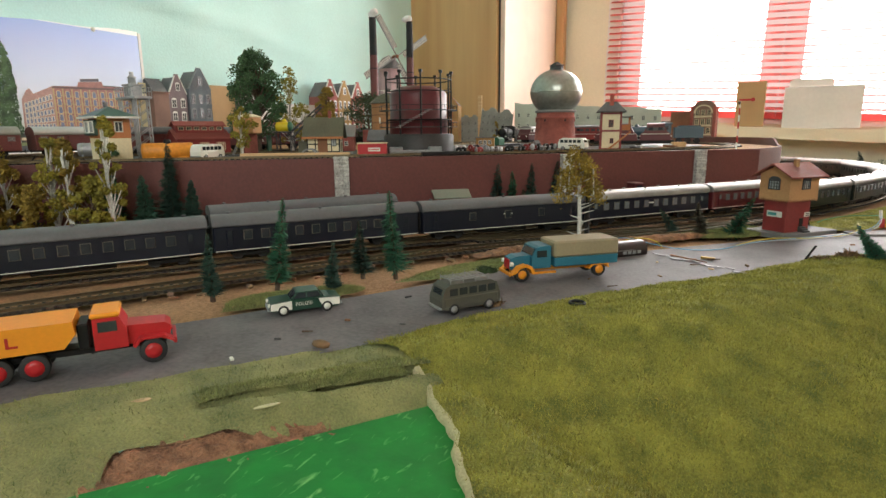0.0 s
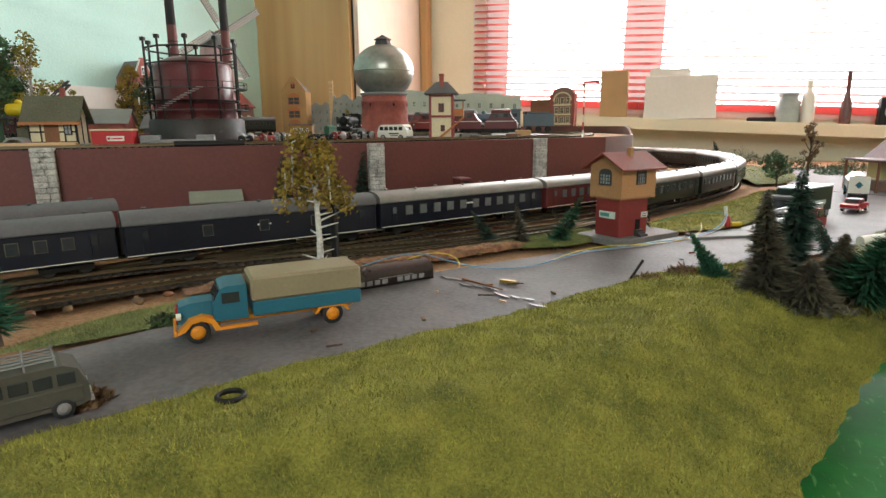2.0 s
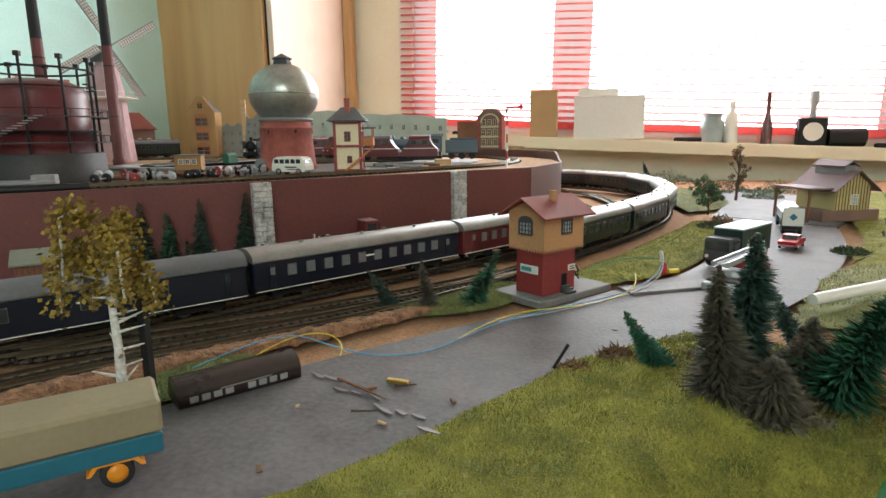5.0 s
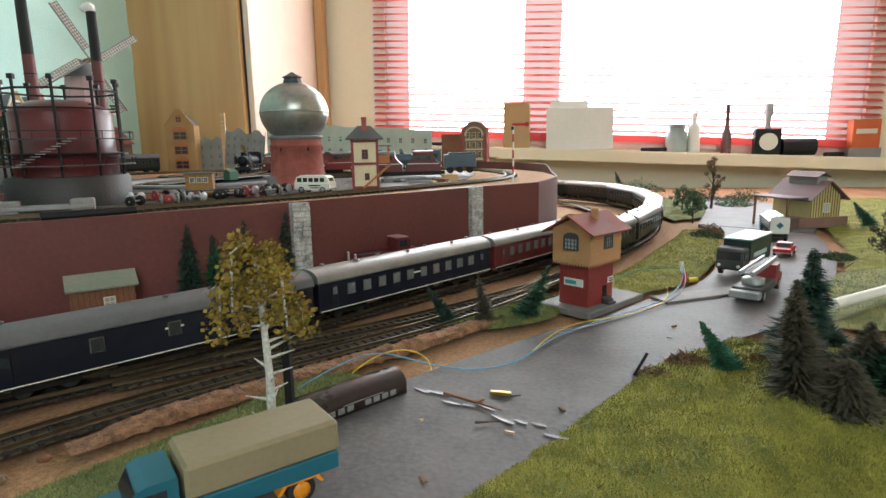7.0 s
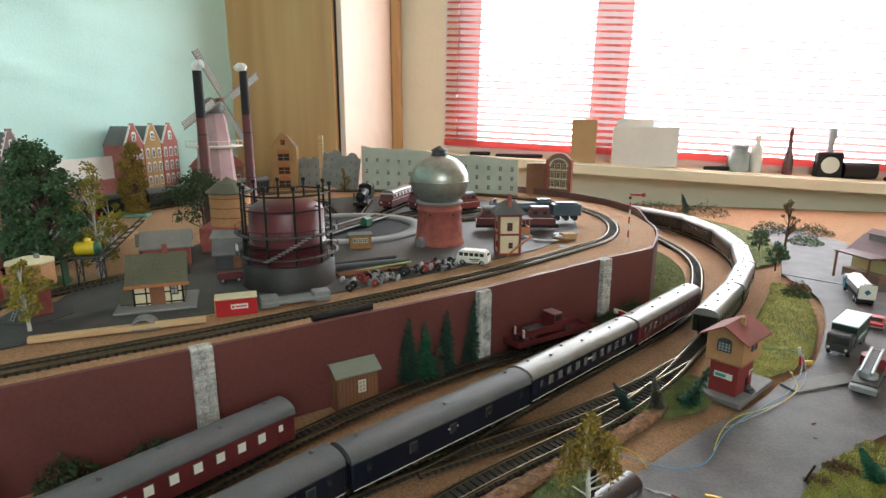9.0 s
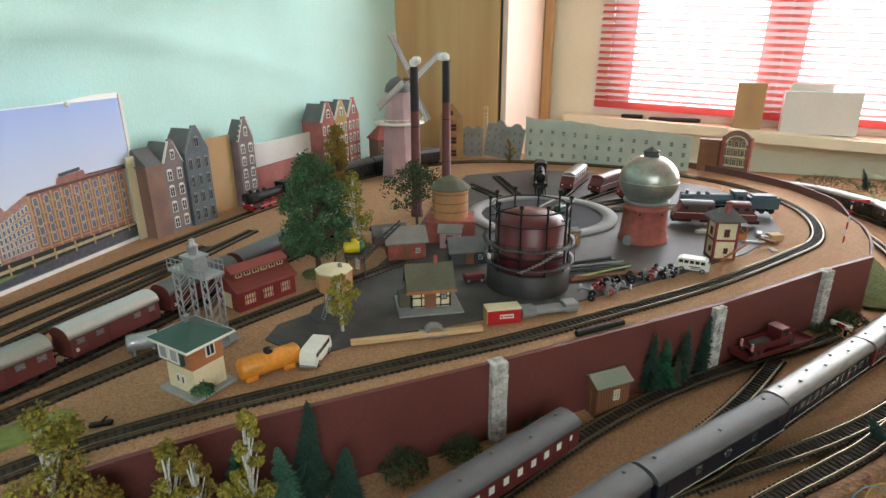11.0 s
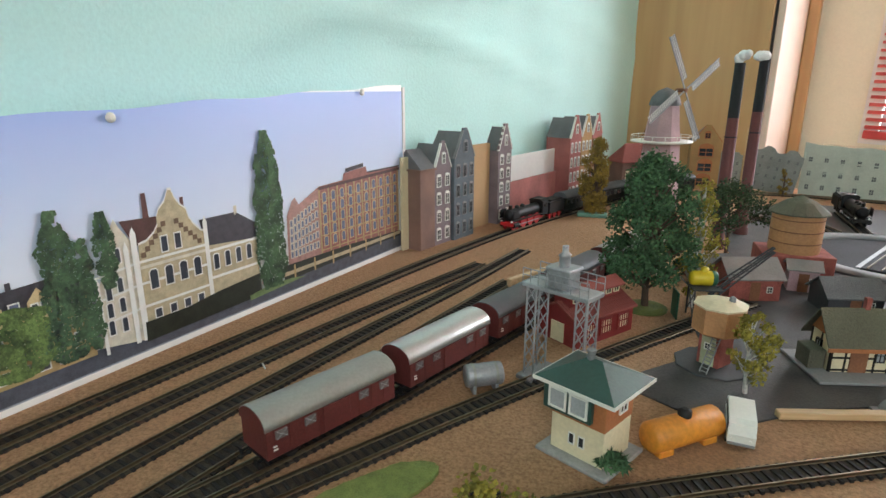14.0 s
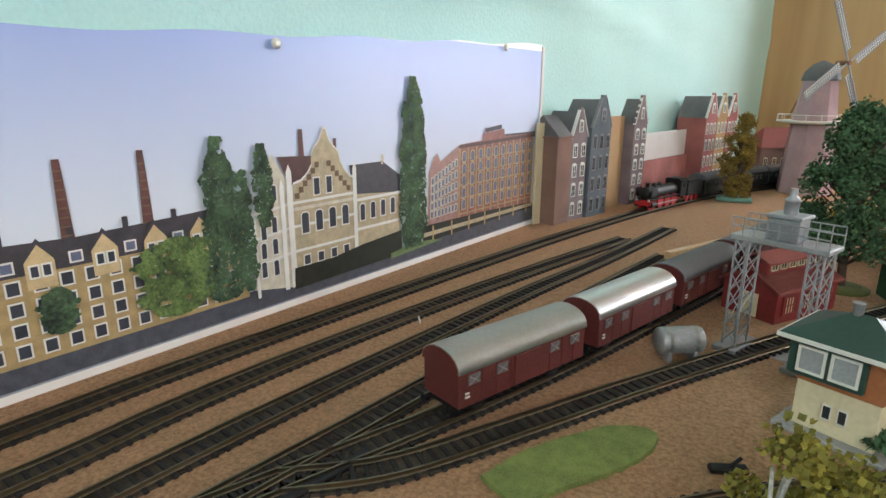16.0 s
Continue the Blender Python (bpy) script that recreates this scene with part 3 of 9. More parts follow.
t3_line = track([(-0.99, -0.08), (-1.012, 0.1), (-1.027, 0.24), (-1.037, 0.365), (-1.048, 0.52), (-1.055, 0.7), (-1.07, 0.9)], H)
t4_line = track([(-0.945, -0.08), (-0.968, 0.1), (-0.977, 0.246), (-0.985, 0.36), (-1.0, 0.56), (-1.01, 0.75)], H)
wag_line = track([(-0.985, 0.08), (-0.965, 0.2), (-0.948, 0.31), (-0.936, 0.42), (-0.925, 0.6), (-0.915, 0.8), (-0.905, 0.95)], H)
sw_line = track([(-0.965, 0.2), (-0.933, 0.25), (-0.908, 0.33), (-0.88, 0.43), (-0.835, 0.57), (-0.79, 0.70), (-0.73, 0.86)], H)

# ---- surfaces of the models ----
BRICK = mat("red_brick", (0.30, 0.085, 0.065), 0.85, vary=0.3, grain=700, bump=0.5, scale=80)
OCHRE = mat("ochre_plaster", (0.42, 0.22, 0.10), 0.8, vary=0.15, grain=500, bump=0.25)
CREAMP = mat("cream_plastic", (0.66, 0.58, 0.38), 0.6, vary=0.12, grain=300, bump=0.1)
REDP = mat("dark_red_plastic", (0.22, 0.028, 0.026), 0.5, vary=0.15, grain=300, bump=0.1)
ROOFRED = mat("red_roof_tiles", (0.25, 0.06, 0.045), 0.7, vary=0.25, grain=800, bump=0.6)
ROOFGREY = mat("grey_slate_roof", (0.13, 0.13, 0.13), 0.75, vary=0.3, grain=700, bump=0.6)
ROOFGREEN = mat("dark_green_roof", (0.028, 0.07, 0.055), 0.4, vary=0.2, grain=300, bump=0.1)
ROOFMOSS = mat("mossy_grey_roof", (0.11, 0.105, 0.07), 0.85, vary=0.3, grain=700, bump=0.6)
BROWNW = mat("brown_timber", (0.20, 0.085, 0.04), 0.75, vary=0.3, grain=500, bump=0.4)
ORANGEW = mat("orange_brown_board", (0.38, 0.14, 0.05), 0.7, vary=0.2, grain=400, bump=0.3)
GREENCOACH = mat("dark_green_coach_paint", (0.006, 0.010, 0.007), 0.35, vary=0.2, bump=0.03)
BLUECOACH = mat("dark_blue_coach_paint", (0.006, 0.008, 0.017), 0.35, vary=0.2, bump=0.03)
REDCOACH = mat("wine_red_coach_paint", (0.10, 0.016, 0.018), 0.4, vary=0.2, bump=0.05)
BROWNRED = mat("oxide_red_wagon_paint", (0.105, 0.020, 0.017), 0.55, vary=0.25, bump=0.15, grain=500)
ROOFSIL = mat("grey_coach_roof", (0.24, 0.235, 0.225), 0.38, 0.35, vary=0.15, bump=0.04, scale=40)
ROOFPALE = mat("pale_wagon_roof", (0.30, 0.30, 0.27), 0.42, 0.35, vary=0.12, bump=0.03, scale=14)
ROOFDK = mat("dark_grey_coach_roof", (0.10, 0.10, 0.105), 0.55, 0.0, vary=0.15, bump=0.04, scale=40)
PANE = mat("dark_window_pane", (0.03, 0.035, 0.04), 0.08, vary=0.2, bump=0.0, spec=0.8)
PANEL = mat("pale_window_pane", (0.34, 0.36, 0.36), 0.12, vary=0.2, bump=0.0)
BLUET = mat("petrol_blue_paint", (0.018, 0.13, 0.19), 0.4, vary=0.08, bump=0.02)
ORANGE = mat("orange_paint", (0.75, 0.27, 0.015), 0.45, vary=0.08, bump=0.02)
ORANGET = mat("worn_orange_paint", (0.62, 0.24, 0.025), 0.5, vary=0.25, bump=0.1, grain=300)
TARP = mat("olive_beige_tarpaulin", (0.26, 0.215, 0.130), 0.7, vary=0.1, bump=0.08)
REDV = mat("bright_red_paint", (0.42, 0.014, 0.018), 0.4, vary=0.08, bump=0.02)
GREYV = mat("military_grey_paint", (0.070, 0.066, 0.053), 0.6, vary=0.12, bump=0.05)
WHITEP = mat("white_plastic", (0.72, 0.71, 0.64), 0.45, vary=0.06, bump=0.02)
GREENV = mat("dark_green_car_paint", (0.012, 0.05, 0.032), 0.3, vary=0.1, bump=0.0)
TYRE = mat("black_rubber", (0.018, 0.018, 0.018), 0.7, vary=0.2, bump=0.05)
COPPER = mat("orange_tank_wood", (0.45, 0.23, 0.10), 0.7, vary=0.2, bump=0.2, grain=400)
PINK = mat("pinkish_mill_plaster", (0.44, 0.30, 0.31), 0.9, vary=0.2, bump=0.4, grain=500)
CARD = mat("brown_cardboard", (0.46, 0.30, 0.15), 0.85, vary=0.08, bump=0.05)
COTTON = mat("white_cotton_wool", (0.85, 0.84, 0.82), 1.0, vary=0.05, bump=1.0, grain=500)
PAPER = mat("grey_green_printed_card", (0.47, 0.51, 0.43), 0.8, vary=0.12, bump=0.1, scale=20)
PAPERD = mat("grey_printed_card", (0.25, 0.26, 0.24), 0.8, vary=0.2, bump=0.1, scale=20)


def leafy(name, colour, tint, trans=0.25):
    m = mat(name, colour, 0.8, vary=0.3, grain=300, bump=0.0, scale=60, tint=tint, island=0.35)
    return m


FIR = leafy("fir_green", (0.022, 0.115, 0.055), (0.012, 0.07, 0.035))
FIRD = leafy("dark_fir_green", (0.02, 0.06, 0.04), (0.012, 0.035, 0.025))
FIRT = leafy("blue_green_fir", (0.07, 0.17, 0.12), (0.035, 0.10, 0.07))
FIRB = leafy("brown_dry_fir", (0.085, 0.075, 0.045), (0.05, 0.045, 0.03))
LEAF = leafy("mid_green_leaf", (0.055, 0.115, 0.045), (0.026, 0.060, 0.024))
LEAFY = leafy("yellow_green_leaf", (0.24, 0.20, 0.025), (0.13, 0.115, 0.015))
LEAFO = leafy("olive_gold_leaf", (0.22, 0.15, 0.02), (0.12, 0.08, 0.012))
DRY = leafy("dry_brown_twig", (0.17, 0.10, 0.045), (0.09, 0.055, 0.03))
BUSH = leafy("bush_green", (0.035, 0.06, 0.02), (0.02, 0.035, 0.012))


# ---- trees ----
def fir(x, y, z, h, w, material=FIR, tilt=(0, 0), seed=0, dense=900, label="green bottle-brush model fir tree"):
    """A fir of fine bristles round a wire stem, in drooping tiers."""
    rnd = random.Random(seed * 77 + 5)
    root = thing("fir_tree", T(x, y, z) @ R(tilt[0], "X") @ R(tilt[1], "Y"), label, "tree", "fir trees")
    part("trunk", Shape().turned([(0.0022, -0.002), (0.0016, h * 0.5), (0.0005, h * 0.97)], 7), BARK, root)
    s = Shape()
    ax = rnd.uniform(0, 6.28)
    for i in range(dense):
        t = rnd.random() ** 0.75
        zz = h * (0.08 + 0.9 * (1 - t))
        tier = 0.72 + 0.28 * ((zz / h * 9) % 1.0 < 0.55)
        a = rnd.uniform(0, 6.283)
        lop = 1 + 0.22 * math.cos(a - ax) * math.sin(7 * t + seed)
        r = w * (0.10 + 0.9 * t ** 0.85) * tier * lop * rnd.uniform(0.65, 1.05)
        base = Vector((math.cos(a) * r * 0.12, math.sin(a) * r * 0.12, zz))
        tip = Vector((math.cos(a) * r, math.sin(a) * r, zz + r * rnd.uniform(-0.30, 0.22)))
        side = Vector((-math.sin(a), math.cos(a), rnd.uniform(-0.6, 0.6))).normalized() * (0.0005 + 0.010 * w)
        mid = base.lerp(tip, 0.6)
        s.add([base, mid + side, tip, mid - side], [(0, 1, 2), (0, 2, 3)])
    part("crown", s, material, root)
    return root


def leafy_tree(x, y, z, h, w, material, bark, seed=0, clumps=26, leaves=70, stem=0.35, name="broadleaf_tree", label="broadleaf model tree", thin=1.0, tilt=(0, 0)):
    """A trunk with limbs and a crown of ragged clumps of small leaves."""
    rnd = random.Random(seed * 31 + 9)
    root = thing(name, T(x, y, z) @ R(tilt[0], "X") @ R(tilt[1], "Y"), label, "tree", "broadleaf trees")
    s, c = Shape(), Shape()
    bend = Vector((rnd.uniform(-0.05, 0.05) * h, rnd.uniform(-0.05, 0.05) * h, h * 0.86))
    r0 = 0.020 * h * thin + 0.0008
    pts = [Vector((0, 0, -0.002)), bend * 0.45 + Vector((rnd.uniform(-1, 1), rnd.uniform(-1, 1), 0)) * h * 0.02, bend]
    for k in range(2):
        s.rod(pts[k], pts[k + 1], r0 * (1 - 0.4 * k), 7, r0 * (0.6 - 0.45 * k))
    for i in range(clumps):
        t = rnd.uniform(stem, 1.0)
        a = rnd.uniform(0, 6.283)
        prof = math.sin(math.pi * min(1.0, 0.18 + 0.82 * (t - stem) / (1 - stem))) ** 0.6
        rr = w * prof * rnd.uniform(0.35, 1.0)
        c0 = Vector((math.cos(a) * rr, math.sin(a) * rr, h * (t * 0.93)))
        st = bend * max(0.15, t - 0.18)
        s.rod(st, c0, r0 * 0.32, 5, r0 * 0.12)
        cr = w * rnd.uniform(0.20, 0.36)
        for j in range(leaves):
            d = Vector((rnd.gauss(0, 1), rnd.gauss(0, 1), rnd.gauss(0, 0.8)))
            d = d.normalized() * cr * rnd.random() ** 0.4
            p = c0 + d
            q = rnd.uniform(0.0016, 0.0030) * (0.6 + 4 * w)
            u = Vector((rnd.uniform(-1, 1), rnd.uniform(-1, 1), rnd.uniform(-1, 1))).normalized() * q
            v = u.orthogonal().normalized() * q * rnd.uniform(0.6, 1)
            c.add([p - u, p + v, p + u, p - v], [(0, 1, 2, 3)])
    part("trunk", s, bark, root)
    part("crown", c, material, root)
    return root


def bush(x, y, z, r, h, material, seed=0, n=500, label="low tangled model bush", name="bush"):
    rnd = random.Random(seed + 400)
    s = Shape()
    for i in range(n):
        a, q = rnd.uniform(0, 6.283), rnd.random() ** 0.6
        p = Vector((math.cos(a) * r * q, math.sin(a) * r * q, h * rnd.random() * (1 - q * q * 0.8) * (0.6 + 0.4 * noise.noise((x * 50 + math.cos(a) * 2, y * 50 + math.sin(a) * 2, seed)))))
        u = Vector((rnd.uniform(-1, 1), rnd.uniform(-1, 1), rnd.uniform(0, 1))).normalized() * rnd.uniform(0.002, 0.0055)
        v = u.orthogonal().normalized() * 0.0009
        s.add([p - u, p + v, p + u, p - v], [(0, 1, 2, 3)])
    return solid(name, s, material, label, "bush", "", T(x, y, z), "bushes")


# ---- building pieces ----
def window(parent, m, w, h, frame=WHITEP, pane=PANE, bars=(1, 1), arch=False):
    """A window standing in the local xz plane and facing -y: frame and pane."""
    f = Shape()
    b = min(w, h) * 0.10
    d = 0.0012
    f.box(-w / 2, -d, 0, -w / 2 + b, 0.0006, h).box(w / 2 - b, -d, 0, w / 2, 0.0006, h).box(-w / 2 + b, -d, 0, w / 2 - b, 0.0006, b).box(-w / 2 + b, -d, h - b, w / 2 - b, 0.0006, h)
    for i in range(bars[0]):
        c = -w / 2 + w * (i + 1) / (bars[0] + 1)
        f.box(c - b * 0.3, -d * 0.8, b, c + b * 0.3, 0.0004, h - b)
    for i in range(bars[1]):
        c = h * (i + 1) / (bars[1] + 1)
        f.box(-w / 2 + b, -d * 0.7, c - b * 0.3, w / 2 - b, 0.0004, c + b * 0.3)
    if arch:
        f.add([(w / 2 * math.cos(k * math.pi / 8), y, h + w * 0.30 * math.sin(k * math.pi / 8)) for y in (-d, 0.0004) for k in range(9)], [tuple(range(9)), tuple(range(17, 8, -1))] + [(k, k + 9, k + 10, k + 1) for k in range(8)])
    ob = part("window", f, frame, parent, "", m)
    part("pane", Shape().box(-w / 2 + b * 0.5, -0.0003, b * 0.5, w / 2 - b * 0.5, 0.0003, h - b * 0.5), pane, ob)
    return ob


def gable_roof(w, d, h, rise, over, thick=0.0016):
    """Two roof slabs over a body w by d (ridge along x), standing on height h."""
    s = Shape()
    for q in (-1, 1):
        y0 = q * (d / 2 + over)
        z0 = h - rise * over / (d / 2)
        s.add([(-w / 2 - over, y0, z0), (w / 2 + over, y0, z0), (w / 2 + over, 0, h + rise), (-w / 2 - over, 0, h + rise), (-w / 2 - over, y0, z0 + thick), (w / 2 + over, y0, z0 + thick), (w / 2 + over, 0, h + rise + thick), (-w / 2 - over, 0, h + rise + thick)],
              [(0, 1, 2, 3), (4, 5, 6, 7), (0, 4, 5, 1), (3, 2, 6, 7), (0, 3, 7, 4), (1, 5, 6, 2)])
    return s


def hip_roof(w, d, h, rise, ridge, thick=0.0016):
    a, b = w / 2, d / 2
    p = [(-a, -b, h), (a, -b, h), (a, b, h), (-a, b, h), (-a, -b, h + thick), (a, -b, h + thick), (a, b, h + thick), (-a, b, h + thick), (-ridge / 2, 0, h + rise), (ridge / 2, 0, h + rise)]
    return Shape().add(p, [(3, 2, 1, 0), (0, 1, 5, 4), (1, 2, 6, 5), (2, 3, 7, 6), (3, 0, 4, 7), (4, 5, 9, 8), (5, 6, 9), (6, 7, 8, 9), (7, 4, 8)])


def gable_body(w, d, h, rise):
    """Walls with gable ends (ridge along x)."""
    p = [(-w / 2, -d / 2, 0), (w / 2, -d / 2, 0), (w / 2, d / 2, 0), (-w / 2, d / 2, 0), (-w / 2, -d / 2, h), (w / 2, -d / 2, h), (w / 2, d / 2, h), (-w / 2, d / 2, h), (-w / 2, 0, h + rise), (w / 2, 0, h + rise)]
    return Shape().add(p, [(3, 2, 1, 0), (0, 1, 5, 4), (2, 3, 7, 6), (1, 2, 6, 9, 5), (3, 0, 4, 8, 7), (4, 5, 9, 8), (6, 7, 8, 9)])


FRONT, BACK, LEFT, RIGHT = R(0), R(180), R(-90), R(90)   # ways a window can face: -y, +y, -x, +x


# ---- railway vehicles ----
def coach(name, m, L, body, roof, label, windows=9, stripe=None, pane=PANE, low=0.009, group="coaches", vents=5, width=0.0325):
    """A passenger coach, its length along x, standing on the rail tops."""
    root = thing(name, m, label, "railway coach", group)
    hw = width / 2
    part("body", Shape().box(-L / 2, -hw, low, L / 2, hw, 0.0345, 0.0012), body, root)
    arc = [(-hw - 0.0004, 0.0340)] + [((hw + 0.0004) * -math.cos(k * math.pi / 10), 0.0352 + 0.0095 * math.sin(k * math.pi / 10) ** 0.8) for k in range(11)] + [(hw + 0.0004, 0.0340)]
    r = Shape().prism(arc[::-1], L + 0.001, R(90), True)
    part("roof", r, roof, root)
    for i in range(vents):
        x = -L * 0.42 + L * 0.84 * i / max(1, vents - 1)
        part("roof_vent", Shape().turned([(0.0014, 0), (0.0014, 0.0016), (0.0022, 0.0018), (0.0018, 0.0028), (0.0002, 0.003)], 8, T(x, 0.004 * (-1) ** i, 0.0434)), roof, root)
    if stripe:
        part("stripe", Shape().box(-L / 2 + 0.001, -hw - 0.0003, low + 0.0012, L / 2 - 0.001, -hw + 0.0002, low + 0.0019).box(-L / 2 + 0.001, hw - 0.0002, low + 0.0012, L / 2 - 0.001, hw + 0.0003, low + 0.0019), stripe, root)
    for q in (-1, 1):
        for i in range(windows):
            x = -L * 0.43 + L * 0.86 * i / (windows - 1)
            end = i in (0, windows - 1)
            w, h = (0.0055, 0.018) if end else (0.0085, 0.0095)
            f = Shape().box(-w / 2, -0.0005, 0, w / 2, 0.0004, h, 0.0002)
            ob = part("door" if end else "window", f, body if end else mat("thin_window_rim", (0.11, 0.10, 0.08), 0.4, 0.2), root, "", T(x, q * hw, 0.0125 if end else 0.0205) @ (FRONT if q < 0 else BACK))
            ph = 0.006 if end else h - 0.0012
            part("pane", Shape().box(-w / 2 + 0.0007, -0.0008, 0, w / 2 - 0.0007, 0.0002, ph), pane, ob, "", T(0, 0, 0.0108 if end else 0.0006))
    for x in (-L * 0.34, L * 0.34):
        b = Shape()
        b.box(-0.018, -0.0105, 0.0035, 0.018, -0.009, 0.0075, 0.0004).box(-0.018, 0.009, 0.0035, 0.018, 0.0105, 0.0075, 0.0004).box(-0.003, -0.009, 0.0045, 0.003, 0.009, 0.0085)
        bg = part("bogie", b, BLACK, root, "", T(x, 0, 0))
        for wx in (-0.012, 0.012):
            part("wheelset", Shape().turned([(0.0048, -0.0088), (0.0058, -0.0080), (0.0058, -0.0072), (0.001, -0.0070), (0.001, 0.0070), (0.0058, 0.0072), (0.0058, 0.0080), (0.0048, 0.0088)], 14, T(wx, 0, 0.0052) @ R(90, "X")), TYRE, bg)
    part("underframe", Shape().box(-L * 0.16, -0.008, 0.004, L * 0.14, 0.008, low, 0.0006).box(-L / 2 - 0.004, -0.002, 0.007, L / 2 + 0.004, 0.002, 0.0095), BLACK, root)
    for x in (-L / 2, L / 2):
        part("gangway", Shape().box(x - 0.0032, -0.0075, 0.0105, x + 0.0032, 0.0075, 0.0335, 0.0012), BLACK, root)
    return root


def goods_van(m, L, body, roof, label):
    """A covered goods van with a curved roof."""
    root = thing("goods_van", m, label, "goods van", "goods vans")
    hw = 0.0165
    part("body", Shape().box(-L / 2, -hw, 0.010, L / 2, hw, 0.0325, 0.0006), body, root)
    for q in (-1, 1):
        for i in range(int(L / 0.012)):
            x = -L / 2 + 0.006 + i * 0.012
            part("rib", Shape().box(x - 0.0003, q * hw - 0.0003, 0.0115, x + 0.0003, q * hw + 0.0003, 0.0315), body, root)
        part("sliding_door", Shape().box(-0.012, q * hw - 0.0009, 0.011, 0.012, q * hw + 0.0009, 0.0312, 0.0003), body, root)
        for x in (-L * 0.40, -L * 0.20, L * 0.22, L * 0.40):
            fl = part("vent_flap", Shape().box(x - 0.0046, q * hw - 0.0009, 0.0235, x + 0.0046, q * hw + 0.0009, 0.0300, 0.0003), mat("dull_vent_grey", (0.13, 0.11, 0.105), 0.6), root)
            part("brace", Shape().rod((x - 0.004, q * (hw + 0.001), 0.024), (x + 0.004, q * (hw + 0.001), 0.0295), 0.0003, 4).rod((x - 0.004, q * (hw + 0.001), 0.0295), (x + 0.004, q * (hw + 0.001), 0.024), 0.0003, 4), GREY, fl)
        part("lettering", Shape().box(-L * 0.46, q * hw - 0.0007, 0.016, -L * 0.43, q * hw + 0.0007, 0.0172).box(-L * 0.46, q * hw - 0.0007, 0.0185, -L * 0.435, q * hw + 0.0007, 0.0195), WHITEP, root)
    arc = [((hw + 0.0008) * -math.cos(k * math.pi / 10), 0.0322 + 0.0122 * math.sin(k * math.pi / 10) ** 0.85) for k in range(11)]
    part("roof", Shape().prism(arc[::-1], L + 0.0016, R(90), True), roof, root)
    for q in (-1, 1):
        end = [(hw * -math.cos(k * math.pi / 10), 0.0322 + 0.0116 * math.sin(k * math.pi / 10) ** 0.85) for k in range(11)]
        part("end_gable", Shape().prism(end[::-1], 0.0012, T(q * (L / 2 + 0.0006), 0, 0) @ R(90)), body, root)
    for x in (-L * 0.3, L * 0.3):
        for q in (-1, 1):
            part("wheel", Shape().turned([(0.0056, -0.0012), (0.0056, 0.0012), (0.0018, 0.0016)], 14, T(x, q * 0.008, 0.0052) @ R(90, "X")), TYRE, root)
        part("axle_guard", Shape().box(x - 0.007, -0.0105, 0.004, x + 0.007, -0.0095, 0.010).box(x - 0.007, 0.0095, 0.004, x + 0.007, 0.0105, 0.010), BLACK, root)
    part("underframe", Shape().box(-L / 2, -0.011, 0.0078, L / 2, 0.011, 0.010), BLACK, root)
    for x, q in ((-1, -1), (-1, 1), (1, -1), (1, 1)):
        part("buffer", Shape().rod((x * L / 2, q * 0.010, 0.0088), (x * (L / 2 + 0.005), q * 0.010, 0.0088), 0.0009, 8).rod((x * (L / 2 + 0.005), q * 0.010, 0.0088), (x * (L / 2 + 0.0058), q * 0.010, 0.0088), 0.0026, 10), BLACK, root)
    return root


